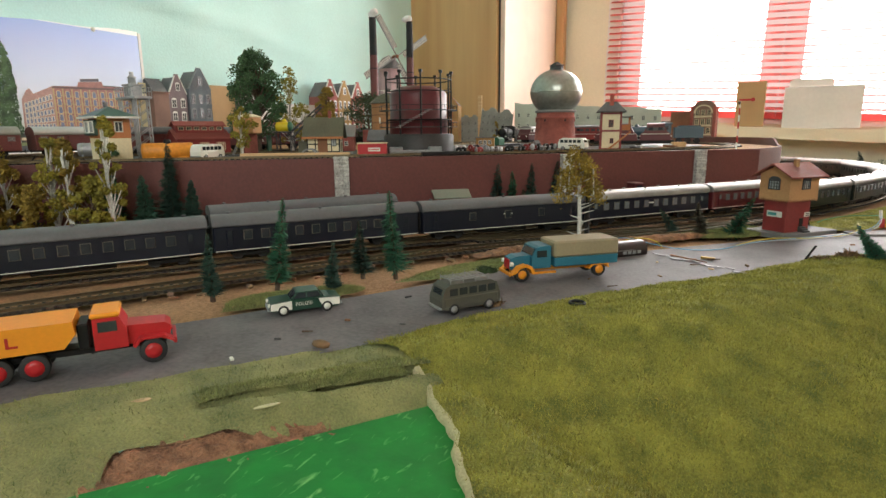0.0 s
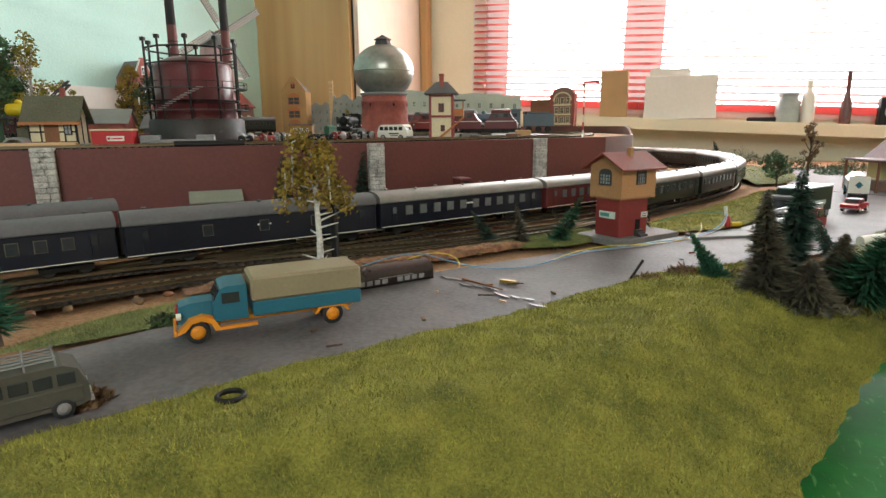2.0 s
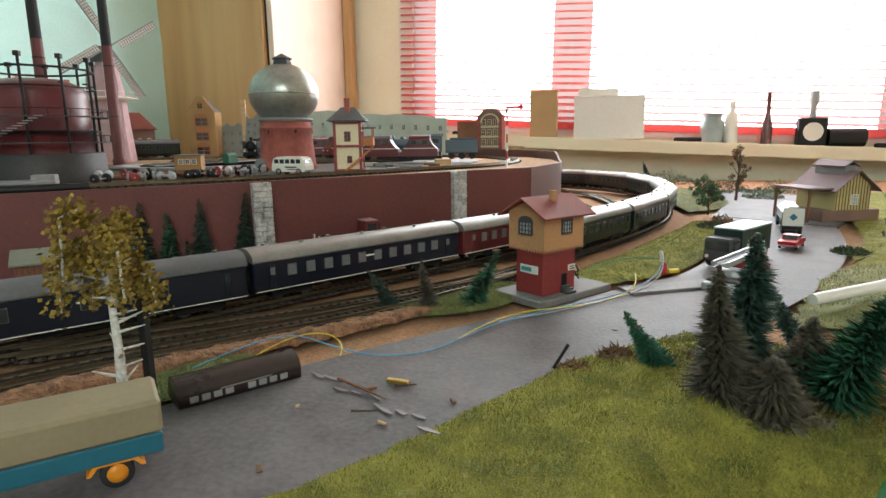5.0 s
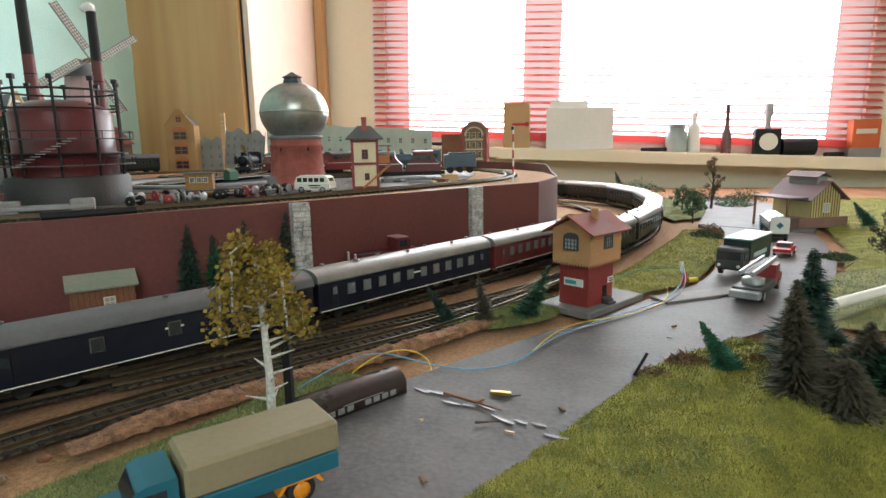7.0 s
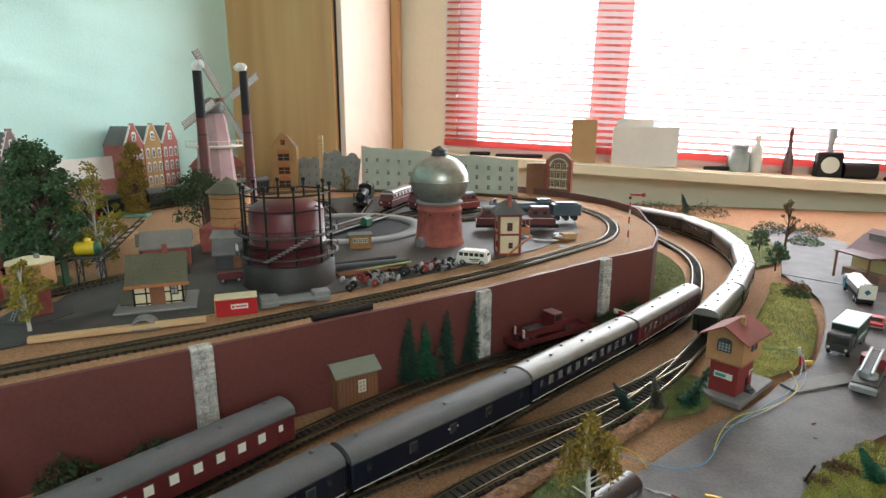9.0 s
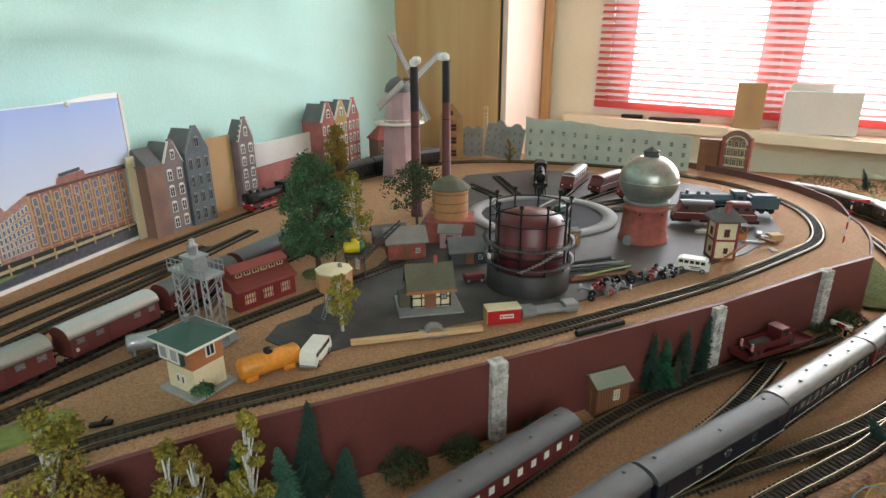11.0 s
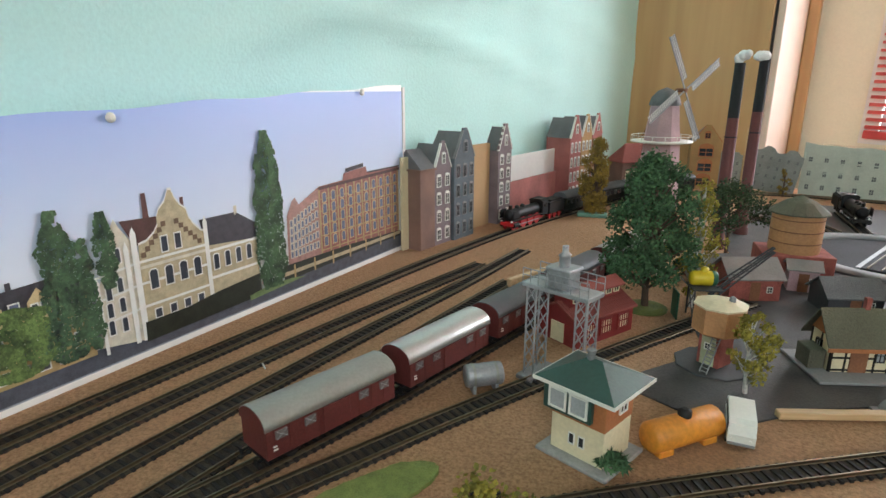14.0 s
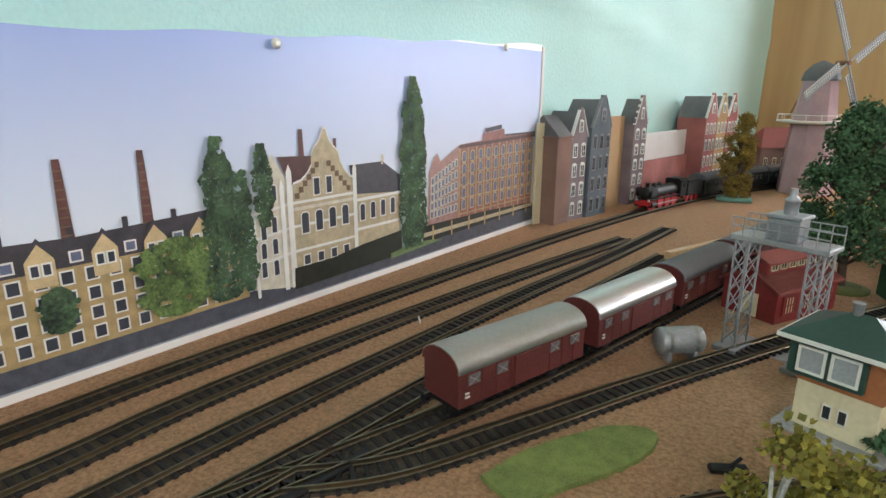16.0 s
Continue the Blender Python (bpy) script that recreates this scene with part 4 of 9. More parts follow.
def steam_loco(m, body=BLACK, wheels=REDV, label="black model steam locomotive with red wheels and its tender", L=0.14):
    """A tender engine, its chimney end towards +x, standing on the rail tops."""
    root = thing("steam_locomotive", m, label, "steam locomotive", "locomotives")
    part("boiler", Shape().turned([(0.0105, -0.050), (0.0105, 0.046), (0.0100, 0.050), (0.004, 0.052)], 20, T(0.018, 0, 0.0265) @ R(90, "Y")), body, root)
    part("chimney", Shape().turned([(0.0042, 0), (0.0034, 0.004), (0.0034, 0.009), (0.0042, 0.0098)], 12, T(0.058, 0, 0.034)), body, root)
    for x in (0.018, 0.036):
        part("dome", Shape().turned([(0.005, 0), (0.005, 0.004), (0.003, 0.007), (0.0003, 0.008)], 12, T(x, 0, 0.034)), body, root)
    part("cab", Shape().box(-0.052, -0.015, 0.013, -0.030, 0.015, 0.041, 0.001).prism([(-0.016, 0.0405), (0.016, 0.0405), (0.010, 0.0445), (-0.010, 0.0445)][::-1], 0.027, T(-0.041, 0, 0) @ R(90)), body, root)
    for q in (-1, 1):
        part("cab_window", Shape().box(-0.046, q * 0.0152 - 0.0004, 0.029, -0.036, q * 0.0152 + 0.0004, 0.036), PANE, root)
        part("smoke_deflector", Shape().box(0.050, q * 0.0145 - 0.0004, 0.021, 0.068, q * 0.0145 + 0.0004, 0.036), body, root)
        part("cylinder", Shape().rod((0.050, q * 0.0125, 0.009), (0.066, q * 0.0125, 0.009), 0.0045, 12), body, root)
        part("coupling_rod", Shape().box(-0.024, q * 0.0115 - 0.0004, 0.0075, 0.050, q * 0.0115 + 0.0004, 0.0092), STEEL, root)
        for x, r in ((-0.020, 0.010), (0.003, 0.010), (0.026, 0.010), (0.048, 0.0055), (0.060, 0.0055)):
            w = part("wheel", Shape().turned([(r, -0.001), (r, 0.001), (r * 0.85, 0.0012), (r * 0.8, 0.0004), (r * 0.3, 0.0004), (r * 0.25, 0.0014)], 18, T(x, q * 0.0085, r) @ R(90 * q, "X")), wheels, root)
    part("running_board", Shape().box(-0.052, -0.015, 0.0165, 0.066, 0.015, 0.0178, 0.0003), body, root)
    part("frame", Shape().box(-0.050, -0.006, 0.006, 0.066, 0.006, 0.0165, 0.001), wheels, root)
    part("buffer_beam", Shape().box(0.066, -0.014, 0.008, 0.069, 0.014, 0.014, 0.0005), wheels, root)
    for q in (-1, 1):
        part("lamp", Shape().rod((0.068, q * 0.011, 0.0165), (0.0705, q * 0.011, 0.0165), 0.0016, 10), WHITEP, root)
    part("tender", Shape().box(-0.116, -0.0145, 0.011, -0.058, 0.0145, 0.034, 0.001).box(-0.110, -0.012, 0.034, -0.066, 0.012, 0.0375, 0.001), body, root)
    for x in (-0.105, -0.087, -0.069):
        for q in (-1, 1):
            part("tender_wheel", Shape().turned([(0.0058, -0.001), (0.0058, 0.001), (0.002, 0.0016)], 14, T(x, q * 0.0085, 0.0058) @ R(90 * q, "X")), wheels, root)
    return root


def diesel(m, L, low, high, roof, label, nose=True):
    """A diesel engine with rounded noses and a cream line."""
    root = thing("diesel_locomotive", m, label, "diesel locomotive", "locomotives")
    prof = [(-L / 2, 0.008), (-L / 2 + 0.001, 0.020), (-L / 2 + 0.008, 0.026), (-L / 2 + 0.014, 0.036), (L / 2 - 0.014, 0.036), (L / 2 - 0.008, 0.026), (L / 2 - 0.001, 0.020), (L / 2, 0.008)]
    part("body", Shape().prism(prof[::-1], 0.031), low, root)
    part("upper_body", Shape().box(-L / 2 + 0.013, -0.0157, 0.026, L / 2 - 0.013, 0.0157, 0.0362, 0.0008), high, root)
    arc = [(0.0158 * -math.cos(k * math.pi / 8), 0.0362 + 0.0065 * math.sin(k * math.pi / 8)) for k in range(9)]
    part("roof", Shape().prism(arc[::-1], L - 0.026, R(90), True), roof, root)
    part("waist_line", Shape().box(-L / 2 + 0.004, -0.0159, 0.0205, L / 2 - 0.004, 0.0159, 0.0215), WHITEP, root)
    for x in (-1, 1):
        part("windscreen", Shape().box(-0.0004, -0.012, 0, 0.0004, 0.012, 0.0075), PANE, root, "", T(x * (L / 2 - 0.0108), 0, 0.0272) @ R(-31 * x, "Y"))
        for q in (-1, 1):
            part("cab_window", Shape().box(x * (L / 2 - 0.021) - 0.004, q * 0.016 - 0.0003, 0.028, x * (L / 2 - 0.021) + 0.004, q * 0.016 + 0.0003, 0.034), PANE, root)
            part("headlight", Shape().rod((x * (L / 2 - 0.003), q * 0.010, 0.0165), (x * (L / 2 + 0.0008), q * 0.010, 0.0165), 0.0016, 10), WHITEP, root)
    for i in range(4):
        for q in (-1, 1):
            part("grille", Shape().box(-L * 0.22 + i * L * 0.14 - 0.005, q * 0.0159 - 0.0003, 0.0275, -L * 0.22 + i * L * 0.14 + 0.005, q * 0.0159 + 0.0003, 0.0335), DARK, root)
    for x in (-L * 0.3, L * 0.3):
        part("bogie", Shape().box(x - 0.018, -0.0115, 0.002, x + 0.018, 0.0115, 0.009, 0.001), BLACK, root)
    return root


# ---- road vehicles ----
def wheel(parent, x, y, r, w=0.003, rim=GREY):
    q = 1 if y > 0 else -1
    t = part("wheel", Shape().turned([(r * 0.6, -w / 2), (r * 0.95, -w / 2), (r, -w / 2 + 0.0004), (r, w / 2 - 0.0004), (r * 0.95, w / 2), (r * 0.6, w / 2)], 18, T(0, 0, 0) @ R(90, "X")), TYRE, parent, "", T(x, y, r))
    part("rim", Shape().turned([(r * 0.62, -w / 2 - 0.0002), (r * 0.62, w / 2 + 0.0002), (r * 0.25, w / 2 + 0.0006)], 14, R(-90 * q, "X")), rim, t)


def tarp_truck(m):
    root = thing("covered_truck", m, "blue long-nosed toy truck with beige tarpaulin and orange wheels", "truck")
    part("chassis", Shape().box(-0.044, -0.006, 0.0075, 0.046, 0.006, 0.0105, 0.0006), ORANGE, root)
    part("load_bed", Shape().box(-0.047, -0.0145, 0.0115, 0.014, 0.0145, 0.0195, 0.0006), BLUET, root)
    part("tarpaulin", Shape().box(-0.0475, -0.0148, 0.0195, 0.0145, 0.0148, 0.0335, 0.0015), TARP, root)
    part("cab", Shape().prism([(0.0165, 0.011), (0.034, 0.011), (0.034, 0.0205), (0.030, 0.0285), (0.0265, 0.0298), (0.0165, 0.0298)][::-1], 0.025), BLUET, root)
    part("bonnet", Shape().prism([(0.033, 0.010), (0.051, 0.010), (0.052, 0.012), (0.051, 0.0195), (0.046, 0.0212), (0.033, 0.0218)][::-1], 0.0145), BLUET, root)
    part("grille", Shape().box(0.0512, -0.005, 0.0105, 0.0526, 0.005, 0.0188, 0.0004), REDV, root)
    part("windscreen", Shape().box(-0.0002, -0.0105, 0, 0.0004, 0.0105, 0.0065), PANE, root, "", T(0.0335, 0, 0.0218) @ R(-27, "Y"))
    for q in (-1, 1):
        part("side_window", Shape().box(0.0205, q * 0.0126 - 0.0003, 0.0205, 0.0295, q * 0.0126 + 0.0003, 0.0262), PANE, root)
        part("mudguard", Shape().prism([(0.031, 0.0075), (0.0345, 0.0135), (0.040, 0.0152), (0.0465, 0.0135), (0.0515, 0.0085), (0.0525, 0.0065), (0.0485, 0.008), (0.045, 0.0118), (0.0405, 0.0128), (0.036, 0.011), (0.034, 0.0065)], 0.0065, T(0, q * 0.0108, 0)), ORANGE, root)
        part("headlight", Shape().rod((0.050, q * 0.0095, 0.0155), (0.0525, q * 0.0095, 0.0155), 0.0018, 10), WHITEP, root)
        part("rear_mudguard", Shape().prism([(-0.040, 0.0075), (-0.0375, 0.0115), (-0.022, 0.0115), (-0.0195, 0.0075), (-0.021, 0.0075), (-0.0235, 0.0105), (-0.036, 0.0105), (-0.0385, 0.0075)], 0.006, T(0, q * 0.0105, 0)), ORANGE, root)
        part("running_board", Shape().box(0.012, q * 0.0125 - 0.0015, 0.0065, 0.034, q * 0.0125 + 0.0015, 0.008), ORANGE, root)
        wheel(root, 0.0425, q * 0.0105, 0.0062, 0.0035, ORANGE)
        wheel(root, -0.030, q * 0.0105, 0.0062, 0.0045, ORANGE)
    part("bumper", Shape().box(0.0528, -0.0125, 0.0055, 0.0543, 0.0125, 0.0085, 0.0004), ORANGE, root)
    return root


def dump_truck(m):
    root = thing("dump_truck", m, "red three-axle toy dump truck with yellow skip on the road", "truck")
    part("chassis", Shape().box(-0.045, -0.006, 0.009, 0.044, 0.006, 0.013, 0.0006), BLACK, root)
    part("skip", Shape().prism([(-0.050, 0.0165), (-0.004, 0.0165), (0.002, 0.024), (0.001, 0.0315), (-0.052, 0.0315), (-0.053, 0.024)], 0.030), ORANGE, root, "yellow dump skip")
    part("letter_bar", Shape().box(-0.030, -0.0154, 0.021, -0.0285, -0.0148, 0.027).box(-0.0285, -0.0154, 0.021, -0.0245, -0.0148, 0.0222), REDV, root)
    part("cab", Shape().prism([(0.010, 0.012), (0.027, 0.012), (0.027, 0.023), (0.0235, 0.0305), (0.010, 0.0305)][::-1], 0.025), REDV, root)
    part("cab_roof", Shape().box(0.009, -0.013, 0.0305, 0.0242, 0.013, 0.0335, 0.001), ORANGE, root)
    part("bonnet", Shape().prism([(0.026, 0.012), (0.049, 0.012), (0.050, 0.020), (0.047, 0.0225), (0.026, 0.0235)][::-1], 0.017), REDV, root)
    part("air_intake", Shape().box(0.002, -0.010, 0.013, 0.008, 0.010, 0.028, 0.0008), BLACK, root)
    for q in (-1, 1):
        part("side_window", Shape().box(0.0125, q * 0.0126 - 0.0003, 0.0225, 0.0222, q * 0.0126 + 0.0003, 0.0285), PANE, root)
        part("mudguard", Shape().prism([(0.029, 0.012), (0.033, 0.0165), (0.046, 0.0165), (0.0515, 0.0125), (0.0505, 0.012), (0.045, 0.0152), (0.034, 0.0152), (0.0305, 0.011)], 0.007, T(0, q * 0.0115, 0)), REDV, root)
        for x in (0.0395, -0.019, -0.036):
            wheel(root, x, q * 0.0115, 0.0075, 0.0045, REDV)
    part("bumper", Shape().box(0.0505, -0.013, 0.010, 0.0525, 0.013, 0.0135, 0.0004), REDV, root)
    return root


def van(m, body, label, rack=False, L=0.048, name="minibus"):
    root = thing(name, m, label, "minibus", "minibuses")
    prof = [(-L / 2, 0.005), (-L / 2 - 0.0002, 0.011), (-L / 2 + 0.003, 0.0195), (-L / 2 + 0.007, 0.0218), (L / 2 - 0.008, 0.0218), (L / 2 - 0.003, 0.0195), (L / 2, 0.012), (L / 2, 0.005), (L / 2 - 0.004, 0.0038), (-L / 2 + 0.004, 0.0038)]
    part("body", Shape().prism(prof[::-1], 0.0185).box(-L / 2 + 0.002, -0.0098, 0.0055, L / 2 - 0.002, 0.0098, 0.0125, 0.0006), body, root)
    part("windscreen", Shape().box(-0.0003, -0.0075, 0, 0.0003, 0.0075, 0.0055), PANE, root, "", T(L / 2 - 0.0012, 0, 0.0138) @ R(-21, "Y"))
    part("rear_window", Shape().box(-0.0003, -0.006, 0, 0.0003, 0.006, 0.004), PANE, root, "", T(-L / 2 + 0.0012, 0, 0.0145) @ R(20, "Y"))
    for q in (-1, 1):
        for i in range(5):
            part("side_window", Shape().box(-L / 2 + 0.0065 + i * 0.0078, q * 0.0093 - 0.0004, 0.0138, -L / 2 + 0.0126 + i * 0.0078, q * 0.0093 + 0.0004, 0.0188, 0.0002), PANE, root)
        for x in (-0.0145, 0.0145):
            wheel(root, x, q * 0.0086, 0.0041, 0.0026, GREY)
        part("headlight", Shape().rod((L / 2 - 0.0008, q * 0.006, 0.0085), (L / 2 + 0.0008, q * 0.006, 0.0085), 0.0014, 10), WHITEP, root)
    part("bumper", Shape().box(L / 2 - 0.0005, -0.0092, 0.0042, L / 2 + 0.0014, 0.0092, 0.006, 0.0004).box(-L / 2 - 0.0014, -0.0092, 0.0042, -L / 2 + 0.0005, 0.0092, 0.006, 0.0004), GREY, root)
    if rack:
        s = Shape()
        for y in (-0.0075, -0.0035, 0, 0.0035, 0.0075):
            s.rod((-0.016, y, 0.0245), (0.014, y, 0.0245), 0.0004, 5)
        for x in (-0.016, -0.006, 0.004, 0.014):
            s.rod((x, -0.0075, 0.0245), (x, 0.0075, 0.0245), 0.0004, 5).rod((x, -0.0075, 0.0212), (x, -0.0075, 0.026), 0.0004, 5).rod((x, 0.0075, 0.0212), (x, 0.0075, 0.026), 0.0004, 5)
        part("roof_rack", s, GREY, root)
    return root


def saloon(m, body, wing, label, sign=False, L=0.050):
    root = thing("saloon_car", m, label, "car", "cars")
    prof = [(-L / 2, 0.0045), (-L / 2, 0.0095), (-L / 2 + 0.008, 0.0108), (L / 2 - 0.016, 0.0108), (L / 2 - 0.001, 0.0098), (L / 2, 0.0045), (L / 2 - 0.003, 0.0034), (-L / 2 + 0.003, 0.0034)]
    part("lower_body", Shape().prism(prof[::-1], 0.0193), body, root)
    for q in (-1, 1):
        part("front_wing", Shape().prism([(0.0095, 0.0042), (L / 2 - 0.0008, 0.0046), (L / 2 - 0.0012, 0.0092), (0.0095, 0.0104)][::-1], 0.0006, T(0, q * 0.0097, 0)), wing, root)
        part("rear_wing", Shape().prism([(-L / 2 + 0.0006, 0.0046), (-0.0120, 0.0042), (-0.0090, 0.0104), (-L / 2 + 0.0008, 0.0098)][::-1], 0.0006, T(0, q * 0.0097, 0)), wing, root)
    part("cabin", Shape().prism([(-0.0135, 0.0106), (0.0105, 0.0106), (0.0055, 0.0158), (-0.0095, 0.0160)][::-1], 0.0165), body, root)
    for q in (-1, 1):
        part("side_window", Shape().prism([(-0.0112, 0.0114), (-0.0015, 0.0114), (-0.0015, 0.0152), (-0.009, 0.0152)][::-1], 0.0004, T(0, q * 0.0083, 0)).prism([(-0.0006, 0.0114), (0.0084, 0.0114), (0.0048, 0.0152), (-0.0006, 0.0152)][::-1], 0.0004, T(0, q * 0.0083, 0)), PANE, root)
        part("headlight", Shape().rod((L / 2 - 0.0012, q * 0.0072, 0.0078), (L / 2 + 0.0006, q * 0.0072, 0.0078), 0.0015, 10), WHITEP, root)
        for x in (-0.0150, 0.0155):
            wheel(root, x, q * 0.0088, 0.0039, 0.0026, WHITEP)
        if sign:
            cu = bpy.data.curves.new("lettering", "FONT")
            cu.body, cu.size, cu.extrude, cu.align_x = "POLIZEI", 0.0034, 0.0001, "CENTER"
            cu.materials.append(WHITEP)
            ob = new("lettering", cu)
            ob.parent = root
            ob.matrix_local = T(0.001, q * 0.01005, 0.0066) @ (R(90, "X") if q < 0 else R(180) @ R(90, "X"))
    part("windscreen", Shape().box(-0.0003, -0.0072, 0, 0.0003, 0.0072, 0.0056), PANE, root, "", T(0.0100, 0, 0.0110) @ R(-44, "Y"))
    part("rear_window", Shape().box(-0.0003, -0.0072, 0, 0.0003, 0.0072, 0.0052), PANE, root, "", T(-0.0131, 0, 0.0112) @ R(37, "Y"))
    part("bumper", Shape().box(L / 2 - 0.0004, -0.0095, 0.0042, L / 2 + 0.0012, 0.0095, 0.0056, 0.0003).box(-L / 2 - 0.0012, -0.0095, 0.0042, -L / 2 + 0.0004, 0.0095, 0.0056, 0.0003), STEEL, root)
    return root

# ---- upper board: gas works and water tower ----
YARD = [(-0.772, 0.562), (-0.735, 0.553), (-0.695, 0.552), (-0.668, 0.590), (-0.645, 0.622), (-0.60, 0.66), (-0.45, 0.80), (-0.33, 0.95), (-0.22, 1.10), (-0.15, 1.25), (-0.16, 1.45), (-0.26, 1.58), (-0.45, 1.66), (-0.72, 1.63), (-0.86, 1.50), (-0.84, 1.25), (-0.78, 1.0), (-0.762, 0.82), (-0.770, 0.74), (-0.752, 0.70), (-0.763, 0.64), (-0.782, 0.60)]
solid("yard_surface", Shape().plate(YARD, H - 0.001, H + 0.0016), ASPH, "dark grey asphalt surface of the engine yard", "yard", "structure")

gas = thing("gas_holder", T(-0.525, 0.844, H + 0.0016) @ R(20) @ Matrix.Diagonal((0.95, 0.95, 1.04, 1)), "dark red gas holder in a black steel guide frame", "gas holder")
part("base_tank", Shape().turned([(0.0625, 0), (0.0625, 0.027), (0.0605, 0.0285), (0.0605, 0.030), (0.054, 0.0302)], 48), mat("sooty_tank_paint", (0.026, 0.022, 0.021), 0.55, vary=0.35, grain=300, bump=0.15, scale=30), gas)
part("bell", Shape().turned([(0.0515, 0.029), (0.0515, 0.0515), (0.0522, 0.052), (0.0522, 0.0535), (0.0505, 0.054), (0.0505, 0.092), (0.047, 0.0975), (0.030, 0.1045), (0.001, 0.107)], 48), mat("dark_red_gas_bell", (0.095, 0.013, 0.017), 0.36, vary=0.25, bump=0.06, scale=25), gas)
for i in range(10):
    a = 2 * math.pi * i / 10
    c, d = math.cos(a), math.sin(a)
    part("guide_post", Shape().rod((c * 0.059, d * 0.059, 0.029), (c * 0.059, d * 0.059, 0.124), 0.0016, 6).box(-0.0028, -0.0028, 0.122, 0.0028, 0.0028, 0.1265, 0.0004, T(c * 0.059, d * 0.059, 0)).rod((c * 0.059, d * 0.059, 0.1), (c * 0.0515, d * 0.0515, 0.1), 0.0008, 5), BLACK, gas)
for z, r, w in ((0.052, 0.0595, 0.0012), (0.096, 0.059, 0.0009), (0.114, 0.059, 0.0012)):
    n = 10
    s = Shape()
    for i in range(n):
        a, b = 2 * math.pi * i / n, 2 * math.pi * (i + 1) / n
        s.rod((math.cos(a) * r, math.sin(a) * r, z), (math.cos(b) * r, math.sin(b) * r, z), w, 6)
    part("ring_rail", s, BLACK, gas)
for z in (0.040, 0.066):
    part("walkway", Shape().turned([(0.0605, z), (0.069, z), (0.069, z + 0.0012), (0.0605, z + 0.0012), (0.0605, z)], 40, cap=False), DARK, gas)
    s = Shape()
    for i in range(40):
        a, b = 2 * math.pi * i / 40, 2 * math.pi * (i + 1) / 40
        s.rod((math.cos(a) * 0.069, math.sin(a) * 0.069, z + 0.008), (math.cos(b) * 0.069, math.sin(b) * 0.069, z + 0.008), 0.0004, 4)
        if i % 2 == 0:
            s.rod((math.cos(a) * 0.069, math.sin(a) * 0.069, z), (math.cos(a) * 0.069, math.sin(a) * 0.069, z + 0.008), 0.0004, 4)
    part("hand_rail", s, BLACK, gas)
s = Shape()
for i in range(12):
    a = radians(-105 + i * 4)
    z = 0.040 + 0.026 * i / 11
    s.box(-0.002, -0.004, z, 0.002, 0.004, z + 0.0008, 0, R(math.degrees(a)) @ T(0.0705, 0, 0))
part("stair", s, GREY, gas)
part("dial", Shape().turned([(0.0045, 0), (0.0045, 0.001), (0.0038, 0.0014)], 20, R(-150) @ T(0.070, 0, 0.052) @ R(90, "Y")), WHITEP, gas)

tower = thing("water_tower", T(-0.385, 1.116, H + 0.0016) @ R(-30) @ Matrix.Diagonal((1, 1, 0.88, 1)), "silver spherical water tower on a red brick base", "water tower")
part("brick_base", Shape().turned([(0.0425, 0), (0.0425, 0.006), (0.0405, 0.0075), (0.0365, 0.064), (0.0385, 0.066), (0.0385, 0.069), (0.0365, 0.070), (0.0365, 0.078)], 40), BRICK, tower)
part("collar", Shape().turned([(0.0375, 0.078), (0.0395, 0.080), (0.0395, 0.083), (0.034, 0.084)], 40), GREY, tower)
sph = [(0.0495 * math.cos(a), 0.122 + 0.0495 * math.sin(a)) for a in [radians(d) for d in range(-50, 76, 6)]]
part("tank", Shape().turned(sph, 56), SILVER, tower)
part("seam", Shape().turned([(0.0494, 0.1205), (0.0502, 0.1212), (0.0502, 0.1228), (0.0494, 0.1235)], 56, cap=False), SILVER, tower)
part("cupola", Shape().turned([(0.0150, 0.168), (0.0135, 0.171), (0.0115, 0.1775), (0.0145, 0.178), (0.0145, 0.1792), (0.006, 0.184), (0.0015, 0.187)], 8, smooth=False), DARK, tower)
for i in range(6):
    window(tower, R(60 * i + 20) @ T(0, -0.0372, 0.058), 0.0045, 0.0065, BRICK, PANE, (0, 0))
part("porch", gable_body(0.016, 0.012, 0.013, 0.006), GREY, tower, "", R(0) @ T(0, -0.042, 0) @ R(90))
part("door", Shape().box(-0.0038, -0.0497, 0.0005, 0.0038, -0.0485, 0.0105, 0.0003), BLACK, tower)

# ---- half-timbered signal tower by the wall ----
ht = thing("half_timbered_tower", T(-0.262, 1.066, H + 0.0016) @ R(18) @ Matrix.Diagonal((1, 1, 0.93, 1)), "cream half-timbered tower house with grey slate roof", "signal tower")
part("lower_storey", Shape().box(-0.0165, -0.0165, 0, 0.0165, 0.0165, 0.034, 0.0004), CREAMP, ht)
part("upper_storey", Shape().box(-0.0168, -0.0168, 0.036, 0.0168, 0.0168, 0.070, 0.0004), CREAMP, ht)
for x in (-1, 1):
    for y in (-1, 1):
        part("corner_post", Shape().box(x * 0.0165 - 0.0018, y * 0.0165 - 0.0018, 0, x * 0.0165 + 0.0018, y * 0.0165 + 0.0018, 0.070, 0.0002), REDP, ht)
for z in (0.0, 0.034, 0.066):
    part("beam", Shape().box(-0.0184, -0.0184, z, 0.0184, 0.0184, z + 0.0035, 0.0002), REDP, ht)
for face in (FRONT, LEFT, RIGHT):
    window(ht, face @ T(0, -0.0170, 0.042), 0.0085, 0.014, REDP, PANE, (1, 2))
    window(ht, face @ T(0.002, -0.0168, 0.012), 0.0065, 0.010, REDP, PANE, (1, 1))
part("roof", hip_roof(0.050, 0.048, 0.070, 0.020, 0.018), ROOFGREY, ht)
